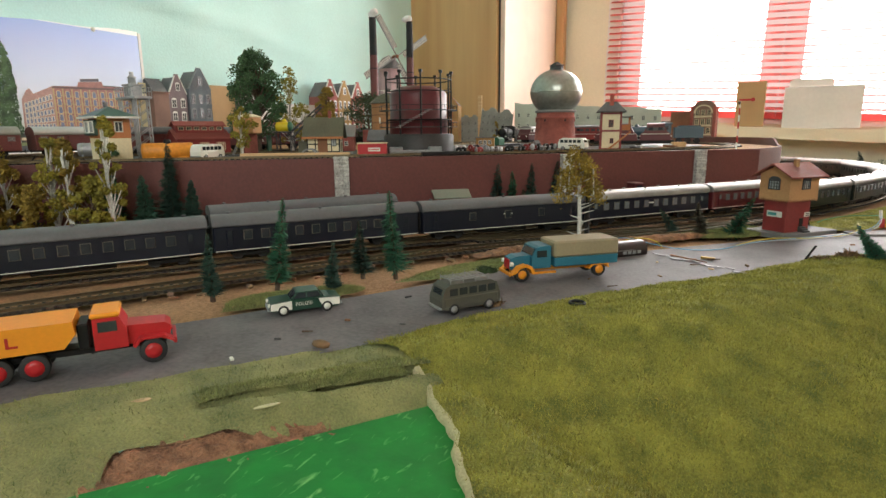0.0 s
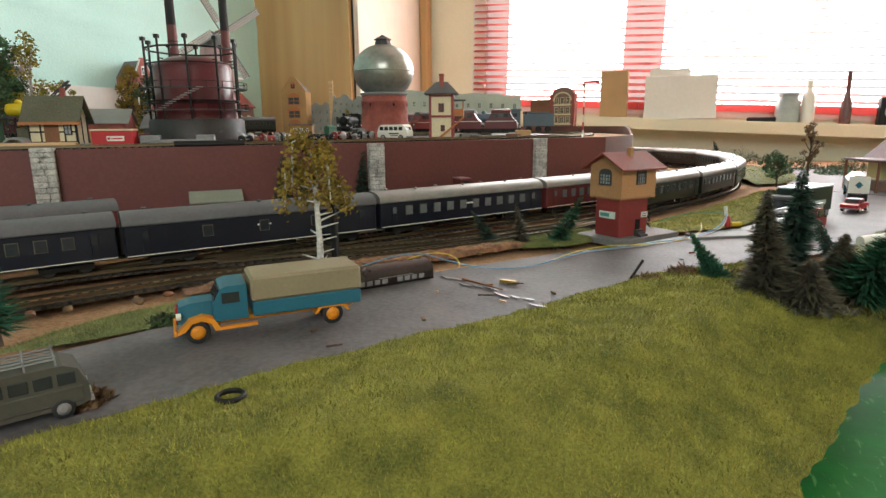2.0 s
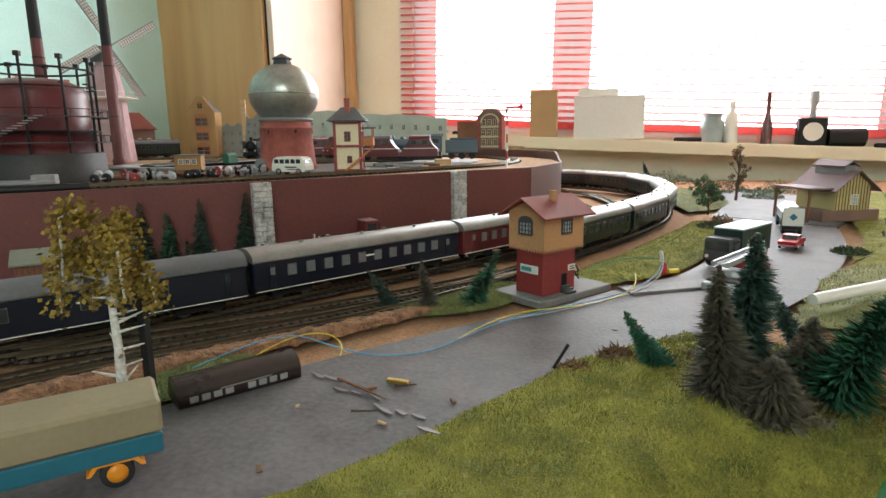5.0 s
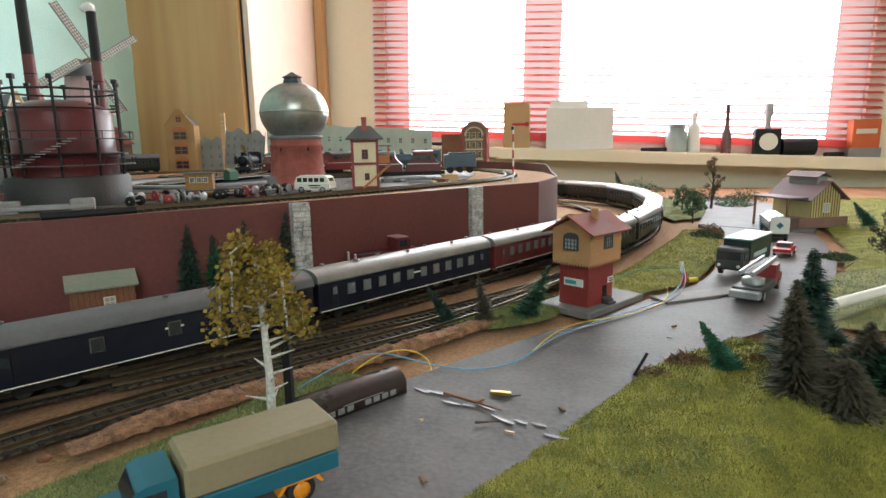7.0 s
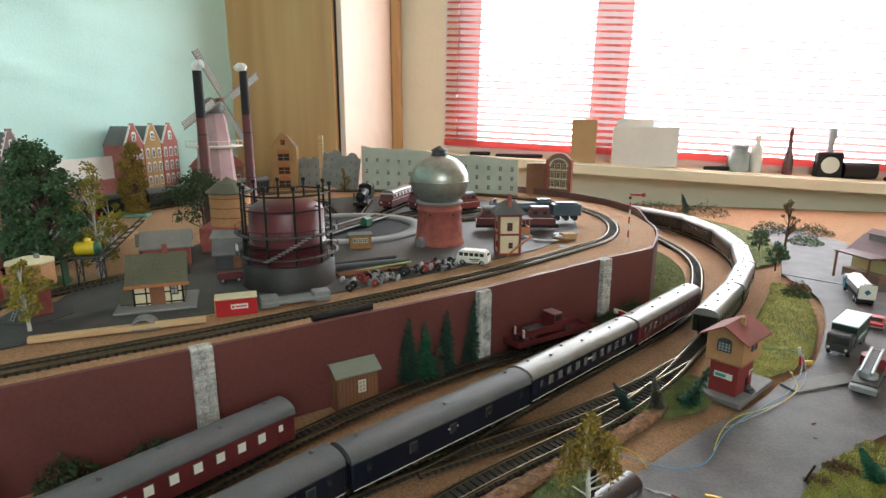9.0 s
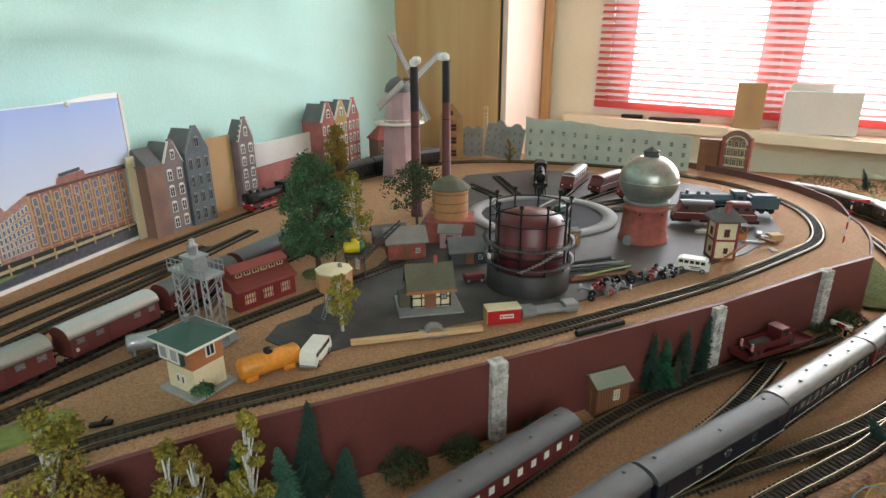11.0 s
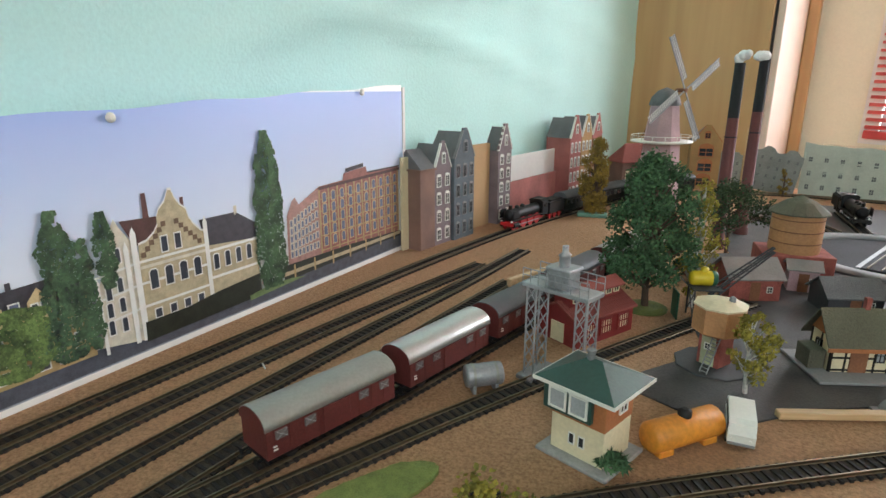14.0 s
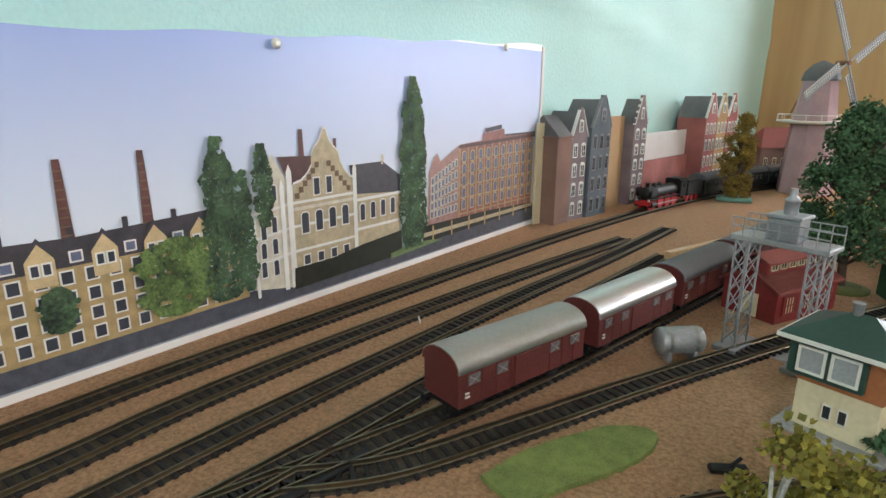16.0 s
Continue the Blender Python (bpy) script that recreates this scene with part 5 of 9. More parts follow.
part("chimney", Shape().box(-0.003, -0.010, 0.074, 0.0035, -0.004, 0.102, 0.0004).box(-0.0036, -0.0106, 0.0995, 0.0041, -0.0034, 0.1015), BRICK, ht)
part("balcony", Shape().box(0.0172, -0.014, 0.036, 0.033, 0.014, 0.038).box(0.0315, -0.014, 0.038, 0.033, 0.014, 0.047).box(0.0172, -0.014, 0.038, 0.0318, -0.0125, 0.047), ORANGEW, ht)
part("balcony_roof", Shape().box(0.0172, -0.016, 0.060, 0.036, 0.016, 0.0618, 0.0004), ROOFGREY, ht)
for y in (-0.013, 0.013):
    part("balcony_post", Shape().box(0.0312, y - 0.0008, 0.047, 0.0328, y + 0.0008, 0.060), ORANGEW, ht)
s = Shape()
for i in range(10):
    s.box(0.030 - 0.0035 * i, -0.0215, 0.0335 - 0.0034 * i, 0.034 - 0.0035 * i, -0.0165, 0.0345 - 0.0034 * i)
s.prism([(0.034, 0.0355), (0.034, 0.0325), (-0.004, -0.001), (-0.004, 0.003)], 0.0008, T(0, -0.0218, 0))
part("stair", s, ORANGEW, ht)

# ---- signal box with the green roof ----
sb = thing("signal_box", T(-0.774, 0.459, H) @ R(-9) @ Matrix.Scale(0.88, 4), "cream and brown signal box with dark green hipped roof", "signal box")
part("plinth", Shape().box(-0.033, -0.030, 0, 0.033, 0.030, 0.004, 0.001), mat("pale_concrete", (0.30, 0.29, 0.27), 0.9, vary=0.2, bump=0.4), sb)
part("lower_storey", Shape().box(-0.024, -0.021, 0.004, 0.024, 0.021, 0.036, 0.0006), CREAMP, sb)
part("upper_storey", Shape().box(-0.0245, -0.0215, 0.036, 0.0245, 0.0215, 0.066, 0.0006), ORANGEW, sb)
bay = part("window_bay", Shape().box(-0.027, -0.026, 0.0405, 0.014, -0.0205, 0.064, 0.0008).box(-0.030, -0.026, 0.0405, -0.0235, 0.018, 0.064, 0.0008), ROOFGREEN, sb, "dark green glazed bay")
for x in (-0.016, 0.003):
    window(sb, T(x, -0.0262, 0.044), 0.0165, 0.018, WHITEP, PANEL, (0, 0))
for y in (-0.012, 0.006):
    window(sb, T(-0.0302, y, 0.044) @ LEFT, 0.0155, 0.018, WHITEP, PANEL, (0, 0))
window(sb, T(0.0248, 0.004, 0.045) @ RIGHT, 0.012, 0.016, WHITEP, PANE, (1, 0))
for x in (-0.004, 0.005):
    window(sb, T(x, -0.0212, 0.015), 0.0055, 0.010, WHITEP, PANE, (0, 0))
part("roof", hip_roof(0.072, 0.064, 0.066, 0.0175, 0.012, 0.0022), ROOFGREEN, sb)
s = Shape()
for x0, y0, x1, y1 in ((-0.0365, -0.0325, 0.0365, -0.0318), (-0.0365, 0.0318, 0.0365, 0.0325), (-0.0365, -0.0318, -0.0358, 0.0318), (0.0358, -0.0318, 0.0365, 0.0318)):
    s.box(x0, y0, 0.0655, x1, y1, 0.0684)
part("gutter", s, WHITEP, sb)
part("chimney", Shape().turned([(0.0032, 0.080), (0.0032, 0.088), (0.0038, 0.0885), (0.0038, 0.0905)], 10, T(-0.004, 0, 0)), GREY, sb)
bush(-0.750, 0.441, H + 0.010, 0.011, 0.012, LEAF, 3, 260, "green ivy on the wall of the signal box", "ivy")

# ---- orange tank, minibuses, container, timber ----
tk = thing("tank_barrel", T(-0.722, 0.508, H + 0.0129) @ R(59) @ Matrix.Scale(1.12, 4), "worn orange tank barrel lying beside the track", "tank")
part("barrel", Shape().turned([(0.002, -0.030), (0.008, -0.0295), (0.0105, -0.027), (0.0105, 0.027), (0.008, 0.0295), (0.002, 0.030)], 24, R(90, "Y")), ORANGET, tk)
part("dome", Shape().turned([(0.0045, 0.009), (0.0045, 0.0135), (0.002, 0.015)], 14), BLACK, tk)
for x in (-0.020, 0.017):
    part("saddle", Shape().box(x - 0.006, -0.009, -0.0115, x + 0.006, 0.009, -0.006, 0.001), ORANGET, tk)
van(T(-0.690, 0.548, H) @ R(-78), WHITEP, "white toy minibus parked on the yard")
vw = van(T(-0.302, 0.985, H + 0.0016) @ R(175), WHITEP, "white toy delivery van with dark lettering on its side", name="delivery_van")
part("lettering_bar", Shape().box(-0.012, 0.0098, 0.0085, 0.004, 0.0101, 0.0102).box(-0.010, 0.0098, 0.0062, 0.002, 0.0101, 0.0072), BLACK, vw)
cb = thing("container", T(-0.524, 0.716, H) @ R(33), "red and tan wooden container with a cream lid", "container")
part("body", Shape().box(-0.0215, -0.0095, 0, 0.0215, 0.0095, 0.019, 0.0004), REDV, cb)
part("end_board", Shape().box(-0.0228, -0.0098, 0, -0.0216, 0.0098, 0.0195, 0.0002), COPPER, cb)
part("lid", Shape().box(-0.0226, -0.0104, 0.0192, 0.0222, 0.0104, 0.0212, 0.0004), CREAMP, cb)
part("label_plate", Shape().box(-0.006, -0.0100, 0.008, 0.012, -0.0094, 0.0135), WHITEP, cb)
part("label_bar", Shape().box(-0.001, -0.0103, 0.0100, 0.0105, -0.0099, 0.0115).box(-0.005, -0.0103, 0.0095, -0.0025, -0.0099, 0.012), REDV, cb)
solid("timber_strip", Shape().box(-0.080, -0.004, 0, 0.080, 0.004, 0.006, 0.0006), PINE, "plain pine strip lying on the yard", "timber", "", T(-0.604, 0.634, H + 0.0016) @ R(35))
solid("black_pipe", Shape().rod((-0.036, 0, 0.004), (0.036, 0, 0.004), 0.004, 12), BLACK, "black plastic pipe lying by the wall", "pipe", "", T(-0.405, 0.735, H) @ R(48))

# ---- small station building ----
st = thing("station_building", T(-0.630, 0.726, H + 0.0016) @ R(33) @ Matrix.Diagonal((1.12, 1.12, 1.33, 1)), "small half-timbered station building with mossy roof", "station")
part("slab", Shape().box(-0.040, -0.034, 0, 0.036, 0.028, 0.002, 0.0006), GREY, st)
part("wall", gable_body(0.046, 0.030, 0.024, 0.016), CREAMP, st, "", T(0, 0, 0.002))
for q in (-1, 1):
    for x in (-0.0225, -0.0115, 0.0115, 0.0225):
        part("timber_post", Shape().box(x - 0.0007, q * 0.0152 - 0.0005, 0.002, x + 0.0007, q * 0.0152 + 0.0005, 0.026), BLACK, st)
    for y in (-0.014, 0.0, 0.014):
        part("timber_post", Shape().box(q * 0.0232 - 0.0005, y - 0.0007, 0.002, q * 0.0232 + 0.0005, y + 0.0007, 0.026), BLACK, st)
    for z in (0.003, 0.012, 0.0245):
        part("timber_rail", Shape().box(-0.023, q * 0.0152 - 0.0005, z, 0.023, q * 0.0152 + 0.0005, z + 0.0013), BLACK, st)
part("gable_board", Shape().box(-0.0240, -0.0152, 0.0262, -0.0234, 0.0152, 0.0275).prism([(-0.015, 0.0275), (0.015, 0.0275), (0, 0.0425)], 0.0006, T(-0.0236, 0, 0) @ R(90)), ORANGEW, st)
part("gateway", Shape().box(-0.008, -0.0158, 0.002, 0.006, -0.0148, 0.022), BROWNW, st)
window(st, T(0.015, -0.0156, 0.010), 0.0075, 0.0105, BLACK, PANEL, (1, 1))
window(st, T(-0.0236, 0.002, 0.010) @ LEFT, 0.0075, 0.0105, BLACK, PANEL, (1, 1))
part("roof", gable_roof(0.046, 0.030, 0.026, 0.017, 0.006), ROOFMOSS, st)
part("bargeboard", Shape().box(-0.030, -0.0216, 0.0188, 0.030, -0.0209, 0.0215), ORANGEW, st)
part("chimney", Shape().box(0.006, -0.001, 0.036, 0.0105, 0.0035, 0.052, 0.0004), BRICK, st)
part("lean_to", Shape().box(-0.037, -0.010, 0.002, -0.0236, 0.010, 0.016, 0.0006), ROOFMOSS, st)

# ---- small water tower ----
wt = thing("small_water_tower", T(-0.732, 0.657, H + 0.0016) @ R(-20), "small water tower with orange tank on a cream base", "water tower")
part("slab", Shape().turned([(0.036, 0), (0.036, 0.0012), (0.035, 0.0015)], 9, smooth=False), DARK, wt)
part("base", Shape().box(-0.011, -0.011, 0.0015, 0.011, 0.011, 0.034, 0.0006), BRICK, wt)
part("door", Shape().box(-0.0075, -0.0118, 0.002, 0.0065, -0.0108, 0.031, 0.0003), mat("pale_green_door", (0.42, 0.43, 0.27), 0.7, vary=0.1), wt)
window(wt, T(-0.0005, -0.012, 0.018), 0.0062, 0.0068, WHITEP, PANE, (1, 1))
part("tank", Shape().turned([(0.0205, 0.034), (0.0235, 0.036), (0.0235, 0.058), (0.0225, 0.0605)], 8, smooth=False), COPPER, wt)
part("lid", Shape().turned([(0.0242, 0.0600), (0.0242, 0.0615), (0.012, 0.0650), (0.003, 0.0660)], 8, smooth=False), CREAMP, wt)
part("hatch", Shape().turned([(0.003, 0.064), (0.003, 0.069), (0.001, 0.070)], 8, T(0.008, 0.004, 0)), GREY, wt)
s = Shape()
for i in range(11):
    s.box(0.004, -0.012 - 0.0016 * (10 - i), 0.003 + 0.003 * i, 0.011, -0.0112 - 0.0016 * (10 - i), 0.0036 + 0.003 * i)
s.rod((0.004, -0.0285, 0.002), (0.004, -0.0120, 0.035), 0.0006, 5).rod((0.011, -0.0285, 0.002), (0.011, -0.0120, 0.035), 0.0006, 5)
part("ladder", s, GREY, wt)

# ---- engine shed with clerestory roof ----
es = thing("engine_shed", T(-0.862, 0.660, H) @ R(72) @ Matrix.Diagonal((1.06, 1.12, 1.12, 1)), "dark red engine shed with ribbed red clerestory roof", "engine shed")
part("wall", gable_body(0.084, 0.046, 0.026, 0.012), REDP, es)
for y in (-1, 1):
    s = gable_roof(0.084, 0.046, 0.026, 0.012, 0.003) if y < 0 else Shape()
    if y < 0:
        part("roof", s, ROOFRED, es)
    for i in range(29):
        x = -0.0425 + i * 0.00303
        part("roof_rib", Shape().box(-0.0004, 0, 0, 0.0004, 0.0272, 0.0007), ROOFRED, es, "", T(x, y * 0.0255, 0.0268) @ (R(0) if y < 0 else R(180)) @ R(27.5, "X"))
part("clerestory", Shape().box(-0.038, -0.0095, 0.034, 0.038, 0.0095, 0.0455, 0.0004), REDP, es)
part("clerestory_roof", gable_roof(0.076, 0.019, 0.0455, 0.005, 0.003), ROOFRED, es)
for i in range(6):
    window(es, T(-0.030 + 0.012 * i, -0.0098, 0.0385), 0.008, 0.005, CREAMP, PANE, (1, 0))
for i in range(3):
    window(es, T(-0.026 + 0.026 * i, -0.0234, 0.006), 0.018, 0.016, REDP, CREAMP, (4, 1))
part("gate", Shape().box(-0.0426, -0.008, 0.001, -0.0418, 0.008, 0.020, 0.0002), CREAMP, es)

# ---- signal gantry ----
ga = thing("signal_gantry", T(-0.836, 0.535, H) @ R(-8) @ Matrix.Diagonal((0.80, 1.05, 1.09, 1)), "grey steel lattice signal gantry with a cabin on top", "gantry")
for x in (-0.031, 0.031):
    s = Shape()
    for dx in (-0.006, 0.006):
        for dy in (-0.009, 0.009):
            s.rod((x + dx, dy, 0.004), (x + dx, dy, 0.082), 0.0011, 5)
    for k in range(6):
        z = 0.006 + 0.0125 * k
        for dy in (-0.009, 0.009):
            s.rod((x - 0.006, dy, z), (x + 0.006, dy, z + 0.0125), 0.0006, 4).rod((x + 0.006, dy, z), (x - 0.006, dy, z + 0.0125), 0.0006, 4)
        for dx in (-0.006, 0.006):
            s.rod((x + dx, -0.009, z), (x + dx, 0.009, z + 0.0125), 0.0006, 4)
    part("lattice_leg", s, STEEL, ga)
    part("foot", Shape().box(x - 0.011, -0.016, 0, x + 0.011, 0.016, 0.004, 0.0008), GREY, ga)
part("platform", Shape().box(-0.041, -0.0125, 0.081, 0.041, 0.0125, 0.0845, 0.0005), STEEL, ga)
s = Shape()
for y in (-0.0122, 0.0122):
    for z in (0.091, 0.0965):
        s.rod((-0.0405, y, z), (0.0405, y, z), 0.0005, 5)
    for k in range(9):
        s.rod((-0.0405 + 0.0101 * k, y, 0.0845), (-0.0405 + 0.0101 * k, y, 0.0968), 0.0005, 5)
part("railing", s, STEEL, ga)
part("cabin", Shape().box(-0.012, -0.0085, 0.0845, 0.014, 0.0085, 0.099, 0.0008).box(-0.014, -0.0105, 0.099, 0.016, 0.0105, 0.1015, 0.0006).turned([(0.0055, 0.1015), (0.0055, 0.110), (0.0065, 0.1105), (0.003, 0.113), (0.003, 0.118)], 12, T(0.001, 0, 0)), STEEL, ga)
solid("concrete_slab", Shape().box(-0.030, -0.014, 0, 0.030, 0.014, 0.005, 0.001), GREY, "grey slab beside the track", "slab", "", T(-0.836, 0.552, H - 0.0042) @ R(-8))
bl = thing("silver_barrel", T(-0.884, 0.488, H) @ R(50), "silver horizontal tank on feet beside the track", "tank")
part("barrel", Shape().turned([(0.004, -0.017), (0.0095, -0.0162), (0.0102, -0.0145), (0.0102, 0.0145), (0.0095, 0.0162), (0.004, 0.017)], 22, T(0, 0, 0.0145) @ R(90, "Y")), STEEL, bl)
for x in (-0.010, 0.010):
    part("band", Shape().turned([(0.0106, -0.0012), (0.0106, 0.0012)], 22, T(x, 0, 0.0145) @ R(90, "Y"), cap=False), SILVER, bl)
    part("foot", Shape().box(x - 0.0015, -0.0085, 0, x + 0.0015, 0.0085, 0.008, 0.0003), STEEL, bl)

# ---- goods train and the train on the back track ----
for k, (y0, y1, roof) in enumerate(((0.294, 0.417, ROOFPALE), (0.424, 0.544, mat("silver_van_roof", (0.55, 0.55, 0.53), 0.34, 0.6, vary=0.1, bump=0.03, scale=14)), (0.552, 0.677, ROOFDK), (0.684, 0.812, ROOFDK), (0.819, 0.947, ROOFSIL))):
    mid = (y0 + y1) / 2
    p = min(wag_line, key=lambda q: abs(q[1] - mid))
    goods_van(T(p[0], p[1], H + 0.0052) @ Matrix.Rotation(p[2], 4, "Z"), y1 - y0 - 0.009, BROWNRED, roof, "oxide red covered goods van with curved grey roof")


def on_line(line, s, z):
    x, y, h = along(line, s)
    return T(x, y, z) @ Matrix.Rotation(h, 4, "Z")


sl0 = min(range(len(loop_line)), key=lambda i: abs(loop_line[i][1] - 1.06) if loop_line[i][0] < -1.0 else 9) * 0.01
steam_loco(on_line(loop_line, sl0, H + 0.0052) @ R(180), label="black steam locomotive with red frame on the back track")
for k in range(4):
    coach("coach", on_line(loop_line, sl0 + 0.175 + 0.118 * k, H + 0.0052), 0.110, GREENCOACH, ROOFDK, "short dark green coach behind the steam locomotive", 7, vents=3)

# ---- windmill and chimneys ----
ml = thing("windmill", T(-1.022, 1.430, H), "pink plastered tower windmill with white sails", "windmill")
part("tower", Shape().turned([(0.050, 0), (0.0445, 0.07), (0.040, 0.14), (0.031, 0.215), (0.030, 0.220)], 8, smooth=False), PINK, ml)
part("gallery", Shape().turned([(0.040, 0.136), (0.066, 0.140), (0.066, 0.143), (0.040, 0.143)], 16), WHITEP, ml)
s = Shape()
for i in range(16):
    a, b = 2 * math.pi * i / 16, 2 * math.pi * (i + 1) / 16
    s.rod((0.065 * math.cos(a), 0.065 * math.sin(a), 0.143), (0.065 * math.cos(a), 0.065 * math.sin(a), 0.154), 0.0007, 5).rod((0.065 * math.cos(a), 0.065 * math.sin(a), 0.154), (0.065 * math.cos(b), 0.065 * math.sin(b), 0.154), 0.0007, 5)
part("gallery_rail", s, WHITEP, ml)
cap = part("cap", Shape().turned([(0.034, 0.218), (0.034, 0.223), (0.030, 0.236), (0.018, 0.249), (0.002, 0.256)], 12), ROOFGREY, ml)
part("tail_pole", Shape().rod((0, 0.03, 0.245), (0.012, 0.085, 0.145), 0.0022, 6).rod((0, 0.03, 0.245), (-0.016, 0.085, 0.145), 0.0015, 6), BROWNW, ml, "", R(35))
hub = part("hub", Shape().rod((0, -0.025, 0), (0, -0.050, 0), 0.0045, 10), BROWNW, ml, "", R(68) @ T(0, 0, 0.250))
for ang in (123, 33, -57, -147):
    s = Shape()
    s.box(-0.0012, -0.0475, 0, 0.0012, -0.0455, 0.102)
    for i in range(17):
        s.box(-0.0012, -0.0470, 0.018 + i * 0.005, 0.0125, -0.0463, 0.0192 + i * 0.005)
    for x in (0.004, 0.0082, 0.0122):
        s.box(x - 0.0004, -0.0472, 0.018, x + 0.0004, -0.0461, 0.100)
    sail = part("sail", s, GREY, hub, "", R(90 - ang, "Y") @ Matrix.Diagonal((1.25, 1, 1.2, 1)))
    part("sail_cloth", Shape().box(0.0016, -0.0460, 0.018, 0.0120, -0.0454, 0.100), WHITEP, sail)
BLACKTOP = mat("sooty_black", (0.012, 0.012, 0.013), 0.8, vary=0.3, bump=0.2)
for k, (x, y, top) in enumerate(((-0.825, 1.109, 0.292), (-0.811, 1.235, 0.300))):
    ch = thing("factory_chimney", T(x, y, H), "tall dark red factory chimney with black top and cotton smoke", "chimney", "factory chimneys")
    part("shaft", Shape().turned([(0.0125, 0), (0.0125, 0.012), (0.0105, 0.014), (0.0085, top * 0.72)], 18), mat("dark_red_chimney", (0.115, 0.03, 0.028), 0.6, vary=0.2, bump=0.1), ch)
    part("sooty_top", Shape().turned([(0.0085, top * 0.72), (0.0078, top), (0.0062, top), (0.0062, top - 0.006)], 18), BLACKTOP, ch)
    for z in (0.09, 0.18):
        part("band", Shape().turned([(0.0098 - 0.005 * z, z), (0.0106 - 0.005 * z, z + 0.001), (0.0098 - 0.005 * z, z + 0.002)], 18, cap=False), BLACKTOP, ch)
    s = Shape()
    rnd = random.Random(k + 3)
    for i in range(9):
        s.ball(rnd.uniform(0.005, 0.009), T(0.0035 * i * (0.5 if k == 0 else 0.45) - (0.004 if k == 0 else 0.012), rnd.uniform(-0.004, 0.004), top + 0.004 + (0.010 if k == 0 else 0.004) * rnd.random()), 10, 7)
    part("cotton_smoke", s, COTTON, ch, "white cotton wool smoke")

# ---- town houses along the back ----
def town_house(m, w, h, d, body, top, label, floors=4, cols=3, step=False, roof=ROOFGREY):
    """A narrow gabled house front facing -y, its ridge running back."""
    root = thing("town_house", m, label, "house", "town houses")
    g0 = h * 0.74
    part("wall", Shape().box(-w / 2, 0, 0, w / 2, d, g0), body, root)
    if step:
        f = Shape()
        for i in range(5):
            ww = w / 2 * (1 - i * 0.19)
            f.box(-ww, -0.0012, g0 + (h - g0) * i / 5, ww, 0.0030, g0 + (h - g0) * (i + 1) / 5)
    else:
        f = Shape().prism([(-w / 2, g0), (w / 2, g0), (w * 0.10, h * 0.97), (w * 0.10, h), (-w * 0.10, h), (-w * 0.10, h * 0.97)], 0.004, T(0, 0.001, 0))
    part("gable", f, body, root)
    part("coping", Shape().prism([(-w / 2 - 0.001, g0), (-w / 2 + 0.001, g0), (-w * 0.09, h * 0.98), (-w * 0.11, h * 0.98)], 0.005, T(0, 0.0006, 0)).prism([(w / 2 - 0.001, g0), (w / 2 + 0.001, g0), (w * 0.11, h * 0.98), (w * 0.09, h * 0.98)], 0.005, T(0, 0.0006, 0)), top, root)
    part("roof", Shape().prism([(-w / 2 - 0.0008, g0), (w / 2 + 0.0008, g0), (0, h * 0.965)], d - 0.004, T(0, d / 2 + 0.003, 0)), roof, root)
    for r in range(floors):
        z = g0 * (0.06 + 0.94 * r / floors)
        for c in range(cols):
            x = -w / 2 + w * (c + 0.5) / cols
            window(root, T(x, -0.0003, z), w / cols * 0.50, g0 / floors * 0.58, top, PANE, (1, 1), True)
    window(root, T(0, -0.0015, g0 + (h - g0) * 0.18), w * 0.2, (h - g0) * 0.36, top, PANE, (1, 1), True)
    return root


PURPLE = mat("purple_grey_brick", (0.20, 0.155, 0.16), 0.85, vary=0.3, bump=0.4, grain=600)
SLATEB = mat("slate_blue_brick", (0.115, 0.135, 0.15), 0.85, vary=0.3, bump=0.4, grain=600)
REDHOUSE = mat("pale_red_brick", (0.33, 0.115, 0.10), 0.85, vary=0.3, bump=0.4, grain=600)
YELLOWB = mat("ochre_brick", (0.36, 0.22, 0.09), 0.85, vary=0.25, bump=0.4, grain=600)
BROWNB = mat("grey_brown_brick", (0.22, 0.13, 0.10), 0.85, vary=0.25, bump=0.4, grain=600)
town_house(T(-1.205, 0.862, H) @ R(90), 0.046, 0.172, 0.05, PURPLE, WHITEP, "purple-grey brick town house with white trimmed gable", 4, 2)
town_house(T(-1.200, 0.918, H) @ R(90), 0.060, 0.190, 0.055, SLATEB, GREY, "slate-blue brick warehouse with pointed gable", 4, 3)
solid("brick_house_side", Shape().box(-1.262, 0.800, 0, -1.203, 0.838, 0.128, 0.0006).box(-1.264, 0.797, 0.128, -1.200, 0.840, 0.131), BROWNB, "plain grey-brown brick house block with a pale coping", "house", "", T(0, 0, H))
solid("roof_piece", Shape().prism([(-0.030, 0), (0.030, 0), (0, 0.030)], 0.036, T(-1.232, 0.819, H + 0.131) ), ROOFGREY, "small dark tiled roof on the brick house", "roof")
town_house(T(-1.205, 1.062, H) @ R(90), 0.048, 0.190, 0.03, PURPLE, WHITEP, "narrow step-gabled brick town house", 5, 2, True)
solid("cardboard_piece", Shape().box(-1.228, 0.955, 0, -1.222, 1.034, 0.155), CARD, "brown corrugated cardboard between the houses", "cardboard", "", T(0, 0, H))
solid("cardboard_piece", Shape().box(-1.232, 0.785, 0.0, -1.228, 0.803, 0.15), CREAMP, "strip of pale card beside the poster", "card", "", T(0, 0, H))
